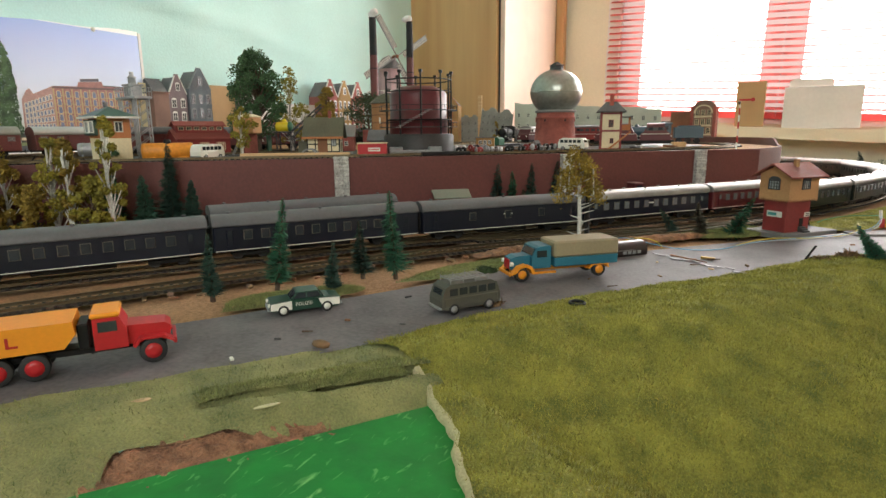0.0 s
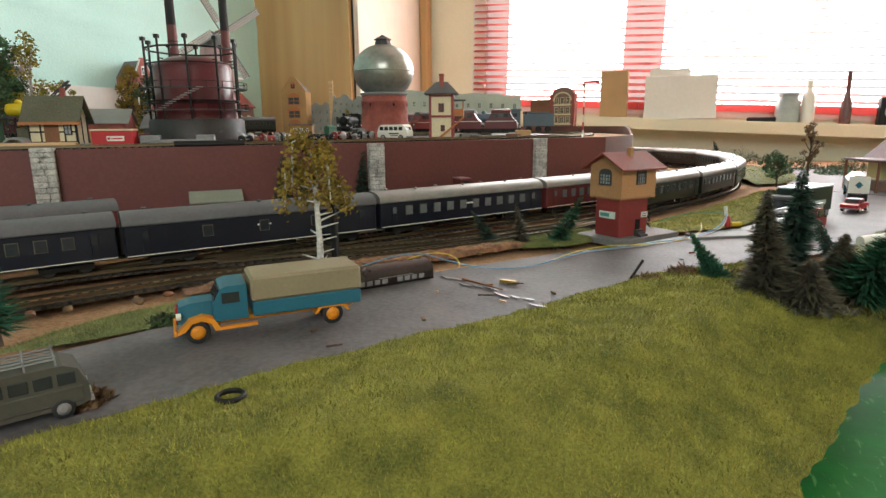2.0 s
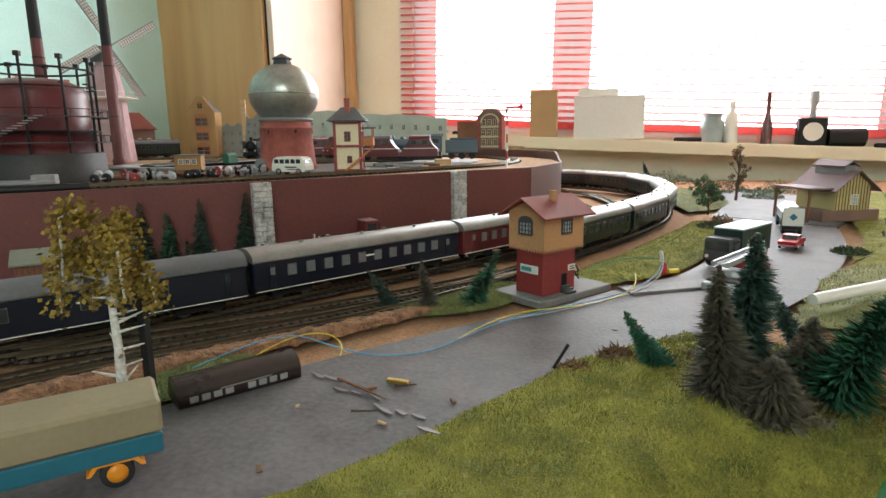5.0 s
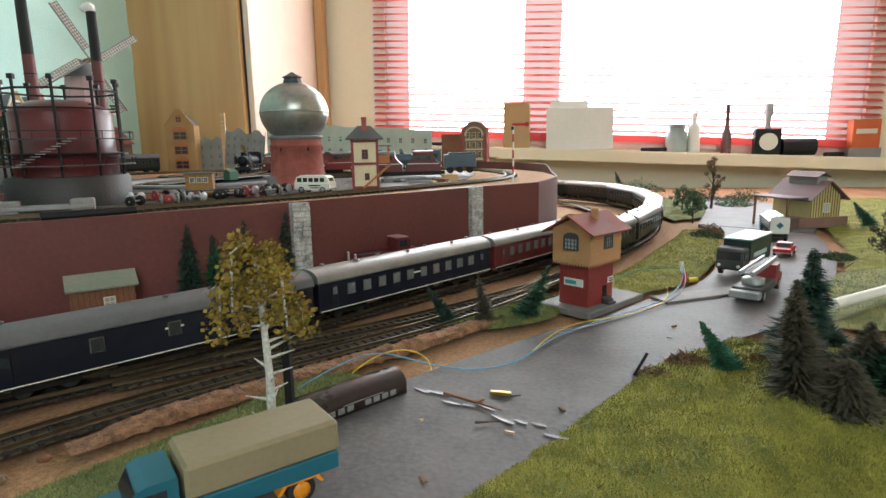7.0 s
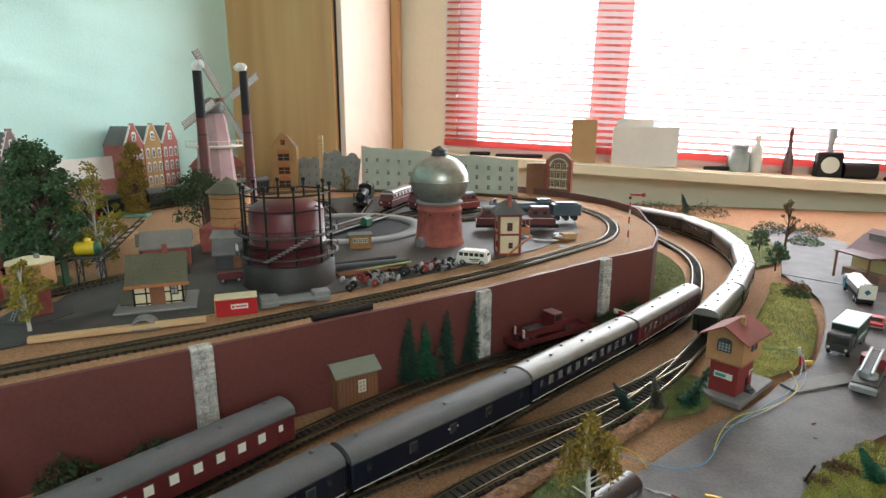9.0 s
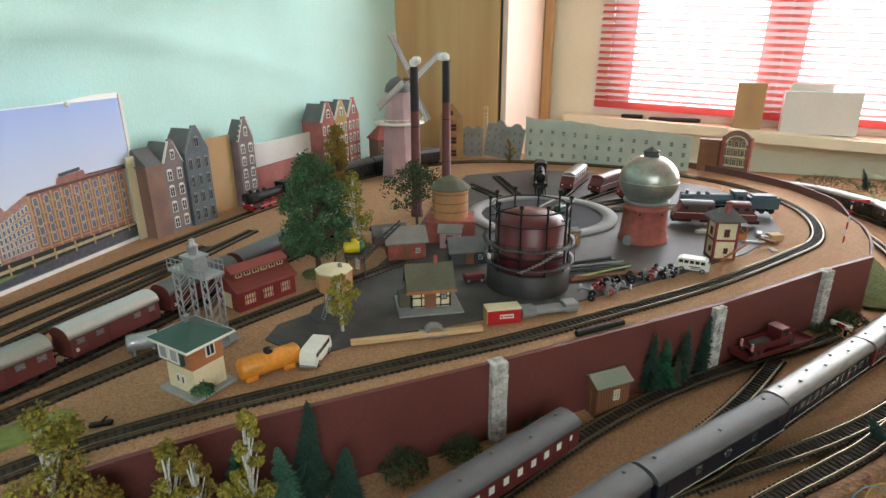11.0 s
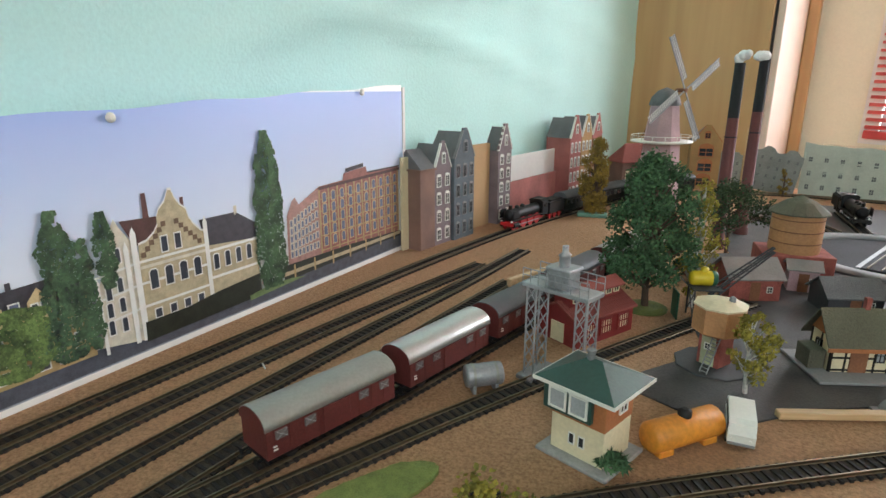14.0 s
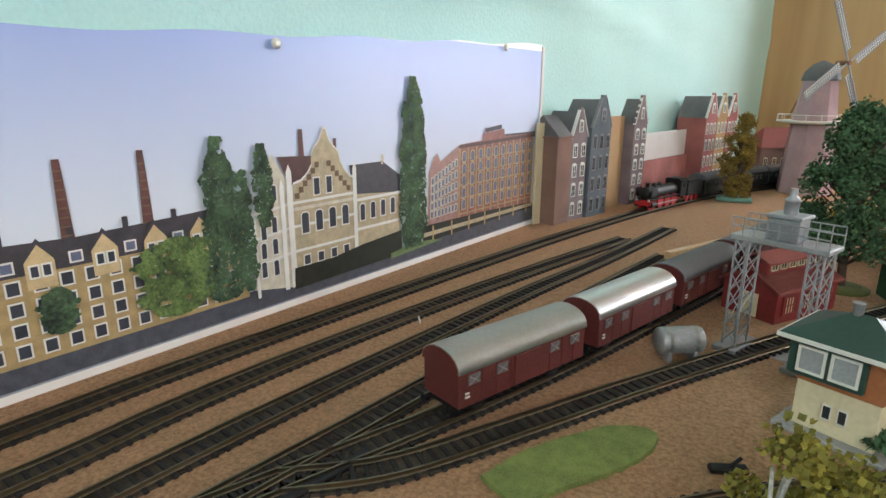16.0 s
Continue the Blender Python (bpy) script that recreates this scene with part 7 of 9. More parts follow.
def flat(name, pts, key, layer, label=""):
    """A flat printed shape on the poster, from points along and up it."""
    y = 0.0006 + 0.00022 * layer
    p = [(u, y, v) for u, v in pts]
    return part(name, Shape().add(p, [tuple(range(len(p)))]), PR[key], po, label)


def flat_windows(name, quad, rows, cols, w, h, key, layer, rim="white", arched=False):
    """Printed windows in rows over a slanted quad given as bottom-left, bottom-right, top-right, top-left."""
    a, b, c, d = [Vector(p) for p in quad]
    for r in range(rows):
        for k in range(cols):
            s, t = (k + 0.5) / cols, (r + 0.5) / rows
            o = (a.lerp(b, s)).lerp(d.lerp(c, s), t)
            for kind, kk, g, la in (("printed_window_rim", rim, 0.0012, layer), (name, key, 0.0, layer + 1)):
                q = [(o.x - w / 2 - g, o.y - h / 2 - g), (o.x + w / 2 + g, o.y - h / 2 - g), (o.x + w / 2 + g, o.y + h / 2 + g)]
                if arched:
                    q += [(o.x + w * 0.3, o.y + h / 2 + g + w * 0.28), (o.x - w * 0.3, o.y + h / 2 + g + w * 0.28)]
                flat(kind, q + [(o.x - w / 2 - g, o.y + h / 2 + g)], kk, la)


flat("printed_street", [(-0.008, 0.0055), (W0 - 0.01, 0.0055), (W0 - 0.01, 0.030), (0.5, 0.026), (0.3, 0.022), (-0.008, 0.031)], "street", 1)
flat("printed_pavement", [(-0.008, 0.0055), (W0 - 0.01, 0.0055), (W0 - 0.01, 0.0075), (-0.008, 0.0075)], "pavement", 2)
# factory
flat("printed_factory", [(0.006, 0.030), (0.191, 0.037), (0.190, 0.131), (0.141, 0.133), (0.138, 0.142), (0.088, 0.146), (0.086, 0.138), (0.006, 0.138)], "brickred", 2)
flat("printed_factory_side", [(0.191, 0.037), (0.252, 0.040), (0.250, 0.103), (0.240, 0.120), (0.234, 0.124), (0.228, 0.114), (0.190, 0.131)], "brickpale", 2)
flat_windows("printed_window", [(0.008, 0.046), (0.190, 0.048), (0.190, 0.122), (0.008, 0.127)], 5, 10, 0.0068, 0.0100, "paneblue", 5, "ochrepale", True)
flat_windows("printed_window", [(0.194, 0.048), (0.249, 0.048), (0.247, 0.096), (0.194, 0.118)], 5, 8, 0.0034, 0.0075, "paneblue", 5, "sandpale")
for k in range(11):
    u = 0.008 + 0.0182 * k
    flat("printed_pier", [(u - 0.0016, 0.034), (u + 0.0016, 0.034), (u + 0.0016, 0.131), (u - 0.0016, 0.131)], "ochre", 4)
for z in (0.042, 0.062, 0.0785, 0.095, 0.111):
    flat("printed_band", [(0.006, z), (0.191, z + 0.002), (0.191, z + 0.0036), (0.006, z + 0.0016)], "ochre", 3)
flat("printed_cornice", [(0.004, 0.131), (0.192, 0.1265), (0.192, 0.1305), (0.004, 0.1355)], "roofbrown", 6)
flat("printed_balustrade", [(0.004, 0.1362), (0.086, 0.1362), (0.086, 0.1385), (0.004, 0.1385)], "slate", 6)
flat("printed_balustrade", [(0.094, 0.146), (0.134, 0.1425), (0.134, 0.148), (0.094, 0.1515)], "slate", 2)
flat("printed_bank", [(0.004, 0.026), (0.262, 0.022), (0.262, 0.042), (0.13, 0.040), (0.004, 0.034)], "hedge", 6)
flat("printed_wall", [(0.004, 0.0285), (0.262, 0.0285), (0.262, 0.0335), (0.004, 0.0335)], "sand", 7)
for k in range(7):
    flat("printed_fence_post", [(0.02 + 0.037 * k, 0.022), (0.0230 + 0.037 * k, 0.022), (0.0230 + 0.037 * k, 0.040), (0.02 + 0.037 * k, 0.040)], "ochre", 8)
# gabled hall
flat("printed_hall_wing", [(0.300, 0.020), (0.370, 0.020), (0.368, 0.095), (0.300, 0.090)], "sand", 2)
flat("printed_hall_roof", [(0.300, 0.088), (0.369, 0.094), (0.374, 0.123), (0.327, 0.123), (0.300, 0.106)], "slate", 3)
flat("printed_hall_chimney", [(0.329, 0.120), (0.325, 0.120), (0.325, 0.130), (0.329, 0.130)], "sandpale", 3)
flat("printed_hall_roof", [(0.458, 0.138), (0.420, 0.136), (0.420, 0.112), (0.446, 0.112)], "roofbrown", 3)
front = [(0.447, 0.018), (0.369, 0.018), (0.368, 0.110), (0.374, 0.112), (0.382, 0.121), (0.386, 0.128), (0.388, 0.137), (0.394, 0.142), (0.399, 0.149), (0.4025, 0.159), (0.406, 0.159), (0.411, 0.148), (0.418, 0.142), (0.421, 0.135), (0.421, 0.127), (0.426, 0.120), (0.434, 0.114), (0.443, 0.112)]
flat("printed_hall_front", front, "sand", 4)
for (u0, v0), (u1, v1) in zip(front[2:-1], front[3:]):
    flat("printed_gable_rim", [(u0, v0), (u1, v1), (u1, v1 + 0.0022), (u0, v0 + 0.0022)], "white", 5)
flat("printed_hall_side", [(0.447, 0.018), (0.491, 0.026), (0.484, 0.084), (0.472, 0.112), (0.468, 0.132), (0.463, 0.141), (0.458, 0.131), (0.447, 0.114)], "sandpale", 4)
for u, w, v in ((0.4475, 0.0030, 0.124), (0.3685, 0.0026, 0.120), (0.456, 0.0024, 0.112), (0.486, 0.0016, 0.086)):
    flat("printed_pilaster", [(u - w, 0.018), (u + w, 0.018), (u + w, v), (u, v + 0.007), (u - w, v)], "white", 8)
for z in (0.050, 0.073, 0.0945):
    flat("printed_cornice", [(0.369, z), (0.447, z), (0.447, z + 0.0026), (0.369, z + 0.0026)], "white", 6)
    flat("printed_cornice", [(0.447, z), (0.488, z - 0.004), (0.488, z - 0.002), (0.447, z + 0.0026)], "white", 6)
for z in (0.056, 0.086):
    flat("printed_cornice", [(0.300, z), (0.368, z), (0.368, z + 0.003), (0.300, z + 0.003)], "white", 4)
flat("printed_frieze", [(0.369, 0.0885), (0.447, 0.0885), (0.447, 0.0915), (0.369, 0.0915)], "sandpale", 6)
flat_windows("printed_window", [(0.374, 0.060), (0.440, 0.060), (0.440, 0.090), (0.374, 0.090)], 1, 4, 0.0078, 0.0165, "pane", 7, "white", True)
flat_windows("printed_window", [(0.306, 0.064), (0.366, 0.064), (0.366, 0.083), (0.306, 0.085)], 1, 4, 0.0062, 0.0145, "pane", 7, "white", True)
flat_windows("printed_window", [(0.394, 0.098), (0.424, 0.098), (0.424, 0.118), (0.394, 0.118)], 1, 2, 0.0062, 0.0150, "pane", 7)
flat_windows("printed_window", [(0.374, 0.034), (0.440, 0.034), (0.440, 0.048), (0.374, 0.048)], 1, 4, 0.0065, 0.0085, "pane", 7)
flat_windows("printed_window", [(0.460, 0.030), (0.486, 0.034), (0.482, 0.080), (0.460, 0.092)], 3, 2, 0.0048, 0.0120, "pane", 7, "white", True)
flat_windows("printed_window", [(0.458, 0.098), (0.470, 0.098), (0.470, 0.116), (0.458, 0.116)], 1, 1, 0.0042, 0.0120, "pane", 7, "white", True)
for k in range(6):
    for u in (0.374 + 0.0048 * k, 0.4365 - 0.0048 * k):
        flat("printed_step", [(u, 0.099 + 0.0052 * k), (u + 0.0052, 0.099 + 0.0052 * k), (u + 0.0052, 0.1042 + 0.0052 * k), (u, 0.1042 + 0.0052 * k)], "umber", 6)
flat("printed_factory_chimney", [(0.428, 0.134), (0.4345, 0.134), (0.4335, 0.160), (0.4290, 0.160)], "stack", 2)
flat("printed_factory_chimney", [(0.3935, 0.134), (0.3895, 0.134), (0.3895, 0.150), (0.3935, 0.150)], "stack", 2)
flat("printed_hedge", [(0.300, 0.018), (0.448, 0.016), (0.447, 0.036), (0.40, 0.036), (0.36, 0.041), (0.300, 0.045)], "hedge", 9)
flat("printed_lawn", [(0.225, 0.020), (0.318, 0.016), (0.318, 0.022), (0.29, 0.026), (0.25, 0.024)], "lawn", 9)
# terrace of flats
flat("printed_terrace", [(0.495, 0.022), (W0 - 0.012, 0.022), (W0 - 0.012, 0.082), (0.495, 0.082)], "ochre", 2)
flat("printed_terrace_roof", [(0.495, 0.080), (W0 - 0.012, 0.080), (W0 - 0.012, 0.096), (0.72, 0.103), (0.62, 0.099), (0.54, 0.102), (0.505, 0.104)], "slate", 3)
flat_windows("printed_window", [(0.500, 0.024), (W0 - 0.016, 0.024), (W0 - 0.016, 0.080), (0.500, 0.080)], 4, 24, 0.0066, 0.0080, "pane", 4)
for k in range(7):
    u = 0.534 + 0.035 * k + 0.004 * (k > 2)
    flat("printed_dormer", [(u - 0.0085, 0.070), (u + 0.0085, 0.070), (u + 0.0085, 0.0875), (u, 0.1005), (u - 0.0085, 0.0875)], "ochrepale", 6)
    flat("printed_dormer_roof", [(u - 0.0100, 0.0860), (u, 0.0985), (u + 0.0100, 0.0860), (u + 0.0100, 0.0895), (u, 0.1025), (u - 0.0100, 0.0895)], "slate", 7)
    flat_windows("printed_window", [(u - 0.007, 0.077), (u + 0.007, 0.077), (u + 0.007, 0.086), (u - 0.007, 0.086)], 1, 2, 0.0040, 0.0068, "pane", 7)
    flat_windows("printed_window", [(u + 0.013, 0.0825), (u + 0.023, 0.0825), (u + 0.023, 0.0905), (u + 0.013, 0.0905)], 1, 1, 0.0062, 0.0058, "paneblue", 7)
    flat("printed_chimney", [(u + 0.017, 0.098), (u + 0.021, 0.098), (u + 0.021, 0.1075), (u + 0.017, 0.1075)], "slate", 2)
for u, v in ((0.6245, 0.150), (0.5720, 0.152), (0.80, 0.15)):
    flat("printed_factory_chimney", [(u - 0.0042, 0.094), (u + 0.0040, 0.094), (u + 0.0024, v), (u - 0.0022, v)], "stack", 2)
    for k in range(8):
        flat("printed_chimney_band", [(u - 0.0040 + 0.0002 * k, 0.100 + 0.006 * k), (u + 0.0038 - 0.0002 * k, 0.100 + 0.006 * k), (u + 0.0038 - 0.0002 * k, 0.1012 + 0.006 * k), (u - 0.0040 + 0.0002 * k, 0.1012 + 0.006 * k)], "umber", 3)


def printed_tree(u, v0, v1, w, material, seed, pointed=True, count=2600):
    """A printed tree: many small leaf flecks in an uneven column or crown."""
    rnd = random.Random(seed)
    s = Shape()
    for i in range(count):
        t = rnd.random()
        half = w * ((min(1.0, 4 * t + 0.5) * min(1.0, 2.2 * (1 - t) + 0.12) ** 0.6) if pointed else math.sqrt(max(0.0, 1 - (2 * t - 1) ** 2))) * (0.85 + 0.5 * noise.noise((seed, t * 11, 0.4)))
        x = u + half * rnd.uniform(-1, 1) + 0.15 * w * noise.noise((seed, t * 5, 3.0))
        if noise.noise((x * 130, t * (v1 - v0) * 130, seed)) > 0.42:
            continue
        z = v0 + (v1 - v0) * t
        q = rnd.uniform(0.0007, 0.0019)
        a = rnd.uniform(0, 6.28)
        y = 0.0027 + rnd.random() * 0.0003
        s.add([(x + q * math.cos(a), y, z + q * math.sin(a)), (x - q * math.sin(a), y, z + q * math.cos(a)), (x - q * math.cos(a) * 0.8, y, z - q * math.sin(a) * 0.8), (x + q * math.sin(a), y, z - q * math.cos(a))], [(0, 1, 2, 3)])
    part("printed_tree", s, material, po)


PTREE = leafy("print_poplar_green", (0.070, 0.125, 0.060), (0.004, 0.011, 0.006))
PTREE2 = leafy("print_bush_green", (0.13, 0.19, 0.055), (0.010, 0.026, 0.008))
printed_tree(0.291, 0.022, 0.182, 0.012, PTREE, 1)
printed_tree(0.268, 0.022, 0.186, 0.012, PTREE, 8)
printed_tree(0.279, 0.022, 0.208, 0.020, PTREE, 9, True, 4200)
printed_tree(0.475, 0.080, 0.150, 0.011, PTREE, 3, True, 1300)
printed_tree(0.515, 0.026, 0.158, 0.019, PTREE, 2, True, 3600)
printed_tree(0.494, 0.028, 0.130, 0.010, PTREE, 4, True, 1700)
printed_tree(0.556, 0.026, 0.086, 0.036, PTREE2, 5, False, 4200)
printed_tree(0.637, 0.038, 0.068, 0.013, PTREE, 6, False, 1200)
printed_tree(0.72, 0.040, 0.10, 0.030, PTREE2, 7, False, 3000)
for u, v in ((0.452, 0.230), (0.094, 0.2485), (0.82, 0.212)):
    part("pin", Shape().turned([(0.0045, 0), (0.0045, 0.0012), (0.002, 0.003)], 14, T(u, 0.003, v) @ R(-90, "X")), WHITEP, po)

# ---- things on the window sill ----
def on_sill(x, dy=0.05):
    a, c = lean(x, WZ0 - 0.012)
    return T(a, YW - dy, c)


solid("cardboard_box", Shape().box(-0.045, -0.02, 0, 0.045, 0.02, 0.155, 0.001), CARD, "brown cardboard box standing on the window sill", "box", "", on_sill(-0.142, 0.075))
wb = thing("white_box", on_sill(0.072, 0.075), "worn white cardboard box on the window sill", "box")
part("box", Shape().box(-0.112, -0.022, 0, 0.112, 0.022, 0.140, 0.001), WHITE, wb)
part("torn_flap", Shape().prism([(-0.10, 0.140), (0.03, 0.140), (0.025, 0.166), (-0.02, 0.163), (-0.085, 0.168), (-0.10, 0.160)][::-1], 0.003), WHITEP, wb)
jr = thing("glass_jar", on_sill(0.395), "clear glass jar with grey lid on the sill", "jar")
part("jar", Shape().turned([(0.034, 0), (0.036, 0.004), (0.036, 0.06), (0.028, 0.072), (0.028, 0.080)], 20), mat("murky_glass", (0.30, 0.36, 0.35), 0.15), jr)
part("lid", Shape().turned([(0.030, 0.080), (0.030, 0.092), (0.020, 0.0925)], 20), GREY, jr)
solid("white_bottle", Shape().turned([(0.020, 0), (0.020, 0.085), (0.008, 0.100), (0.008, 0.120), (0.010, 0.120), (0.010, 0.130)], 16), WHITEP, "white plastic bottle on the sill", "bottle", "", on_sill(0.452))
solid("dark_bottle", Shape().turned([(0.016, 0), (0.016, 0.06), (0.007, 0.09), (0.006, 0.140), (0.008, 0.142), (0.005, 0.160)], 16), mat("red_brown_bottle", (0.12, 0.05, 0.045), 0.25), "slim dark red bottle on the sill", "bottle", "", on_sill(0.555))
ck = thing("black_clock", on_sill(0.680), "black desk clock with white dial on the sill", "clock")
part("case", Shape().box(-0.040, -0.018, 0, 0.040, 0.018, 0.085, 0.004), BLACK, ck)
part("dial", Shape().turned([(0.028, 0), (0.028, 0.0015)], 24, T(0, -0.0182, 0.042) @ R(90, "X")), WHITEP, ck)
part("knob", Shape().turned([(0.010, 0.085), (0.008, 0.115), (0.016, 0.135), (0.014, 0.165)], 12), STEEL, ck)
solid("black_cylinder", Shape().rod((-0.05, 0, 0.028), (0.05, 0, 0.028), 0.028, 18), BLACK, "black cylinder lying on the sill", "cylinder", "", on_sill(0.775))
ob_ = thing("orange_carton", on_sill(0.965), "orange and grey product carton on the sill", "carton")
part("carton", Shape().box(-0.040, -0.02, 0.03, 0.040, 0.02, 0.120, 0.001), mat("orange_print", (0.55, 0.12, 0.03), 0.5, vary=0.2), ob_)
part("base", Shape().box(-0.048, -0.022, 0, 0.046, 0.022, 0.030, 0.001), GREY, ob_)
part("print_bar", Shape().box(-0.030, -0.0206, 0.075, 0.030, -0.0202, 0.090), WHITEP, ob_)
for x, w in ((0.88, 0.03), (0.33, 0.05), (-0.38, 0.09), (-0.53, 0.04)):
    solid("dark_tool", Shape().box(-w, -0.008, 0, w, 0.008, 0.014, 0.004), BLACK, "dark tool lying on the sill", "tool", "", on_sill(x, 0.06))

# ---- lower level: trains ----
ZR = 0.0052


def place_train(line, s0, lengths, make):
    s = s0
    for k, L in enumerate(lengths):
        (x0, y0, _), (x1, y1, _) = along(line, s + 0.13 * L), along(line, s + 0.87 * L)
        m = T((x0 + x1) / 2, (y0 + y1) / 2, ZR) @ Matrix.Rotation(math.atan2(y1 - y0, x1 - x0), 4, "Z")
        make(k, m, L - 0.006)
        s += L
    return s


def s_at(line, y):
    return 0.01 * min(range(len(line)), key=lambda i: abs(line[i][1] - y) + (9 if line[i][0] > 0.12 and y < 1.2 else 0))


end = place_train(near_line, s_at(near_line, 0.985), [0.165] * 7,
                  lambda k, m, L: coach("coach", m, L, GREENCOACH, ROOFSIL, "dark green passenger coach with grey roof on the outer curve", 9))
x, y, h = along(near_line, end + 0.118)
steam_loco(T(x, y, ZR) @ Matrix.Rotation(h, 4, "Z"), label="black steam locomotive with red wheels heading the green coaches")


def blue_coach(k, m, L):
    if k == 4:
        return coach("coach", m, L, REDCOACH, ROOFSIL, "wine red dining coach with silver roof", 12, WHITEP, MATS["mid_grey_pane"])
    ob = coach("coach", m, L, BLUECOACH, ROOFSIL if k == 3 else ROOFDK, "dark blue express coach with grey roof" if k != 2 else "dark blue sleeping coach with smooth grey roof", 12 if k != 2 else 5, WHITEP, mat("mid_grey_pane", (0.15, 0.16, 0.165), 0.15, vary=0.2, bump=0.0) if k == 3 else PANE, vents=7 if k == 3 else 3)
    if k in (2, 3):
        for q in (-1, 1):
            part("crest", Shape().box(-0.006, q * 0.0163 - 0.0004, 0.0255, 0.006, q * 0.0163 + 0.0004, 0.0268), WHITEP, ob)
    return ob


place_train(mid_line, s_at(mid_line, 0.925) - 0.892, [0.222, 0.222, 0.222, 0.226, 0.215], blue_coach)
place_train(red_line, s_at(red_line, 0.643) - 0.257, [0.232], lambda k, m, L: coach("coach", m, L, REDCOACH, ROOFDK, "wine red passenger coach with dark roof beside the retaining wall", 11, None, WHITEP))

# ---- lower level: signal box, hut, flat truck ----
b1 = thing("tall_signal_box", T(0.024, 0.838, 0.0) @ R(54), "tall signal box with dark red base and ochre upper storey", "signal box")
part("concrete_base", Shape().box(-0.034, -0.026, -0.003, 0.060, 0.030, 0.0035, 0.0008), mat("grey_concrete_slab", (0.17, 0.165, 0.16), 0.7, vary=0.2, bump=0.3), b1)
part("lower_storey", Shape().box(-0.0205, -0.0155, 0.0035, 0.0205, 0.0155, 0.044, 0.0006), REDP, b1)
part("upper_storey", gable_body(0.050, 0.040, 0.030, 0.010), OCHRE, b1, "", T(0, 0, 0.0435))
for q in (-1, 1):
    s = Shape()
    for i in range(17):
        s.add([(-0.0255 + i * 0.003, q * 0.0203, 0.0435), (-0.0225 + i * 0.003, q * 0.0203, 0.0435), (-0.0240 + i * 0.003, q * 0.0203, 0.0405)], [(0, 1, 2)])
    part("valance", s, OCHRE, b1)
    s = Shape()
    for i in range(13):
        s.add([(q * 0.0253, -0.0200 + i * 0.003, 0.0435), (q * 0.0253, -0.0170 + i * 0.003, 0.0435), (q * 0.0253, -0.0185 + i * 0.003, 0.0405)], [(0, 1, 2)])
    part("valance", s, OCHRE, b1)
for x in (-0.0, ):
    window(b1, T(x + 0.002, -0.0204, 0.0555), 0.0130, 0.0115, DARK, PANEL, (3, 2), True)
window(b1, T(-0.0254, 0.0, 0.0550) @ LEFT, 0.0150, 0.0115, DARK, PANEL, (3, 2), True)
window(b1, T(0.0254, 0.0, 0.0550) @ RIGHT, 0.0150, 0.0115, DARK, PANEL, (3, 2), True)
part("roof", gable_roof(0.050, 0.040, 0.0735, 0.0115, 0.007), ROOFRED, b1)
part("chimney", Shape().box(-0.002, -0.009, 0.080, 0.003, -0.004, 0.091, 0.0004), OCHRE, b1)
part("door", Shape().box(0.003, -0.0162, 0.0035, 0.0095, -0.0150, 0.020, 0.0003), BLACK, b1)
for k in range(3):
    part("step", Shape().box(0.0015, -0.0245 + 0.0028 * k, 0.0035, 0.012, -0.0157, 0.0056 + 0.0021 * k, 0.0002), DARK, b1)
sgn = part("sign", Shape().box(-0.0210, -0.010, 0.0215, -0.0204, 0.010, 0.0285), mat("pale_sign_board", (0.62, 0.66, 0.60), 0.5, vary=0.08), b1)
part("sign_bar", Shape().box(-0.0213, -0.003, 0.0232, -0.0209, 0.0085, 0.0268), mat("teal_sign_print", (0.06, 0.28, 0.27), 0.5), sgn)
sg2 = part("sign", Shape().box(0.011, -0.0162, 0.0215, 0.020, -0.0154, 0.0268), WHITEP, b1)
part("sign_bar", Shape().box(0.0125, -0.0165, 0.0247, 0.0185, -0.0161, 0.0256).box(0.0125, -0.0165, 0.0225, 0.0190, -0.0161, 0.0236), BLACK, sg2)
s = Shape()
for k in range(9):
    s.box(0.022 + 0.0032 * k, 0.004, 0.038 - 0.0038 * k, 0.0256 + 0.0032 * k, 0.013, 0.0388 - 0.0038 * k)
for y in (0.004, 0.013):
    s.rod((0.022, y, 0.046), (0.051, y, 0.012), 0.0006, 5).rod((0.022, y, 0.038), (0.051, y, 0.0045), 0.0007, 5)
    for k in range(5):
        s.rod((0.023 + 0.0065 * k, y, 0.037 - 0.0076 * k), (0.023 + 0.0065 * k, y, 0.045 - 0.0076 * k), 0.0005, 4)
part("outside_stair", s, BLACK, b1)

hu = thing("wooden_hut", T(-0.391, 0.722, -0.006) @ R(45), "small brown boarded hut with grey-green roof beside the wall", "hut")
part("wall", gable_body(0.048, 0.032, 0.043, 0.008), BROWNW, hu)
for q in (-1, 1):
    for i in range(12):
        part("board_joint", Shape().box(-0.0228 + i * 0.00415, q * 0.0161 - 0.0003, 0, -0.0224 + i * 0.00415, q * 0.0161 + 0.0003, 0.043), mat("shadow_brown", (0.10, 0.04, 0.02), 0.8), hu)
part("roof", gable_roof(0.048, 0.032, 0.043, 0.0085, 0.0030), mat("grey_green_felt", (0.22, 0.24, 0.19), 0.85, vary=0.15, bump=0.2), hu)
window(hu, T(0.004, -0.0164, 0.020), 0.009, 0.014, CREAMP, PANEL, (1, 2))
part("door", Shape().box(-0.0246, -0.005, 0, -0.0238, 0.005, 0.032, 0.0002), BROWNW, hu)

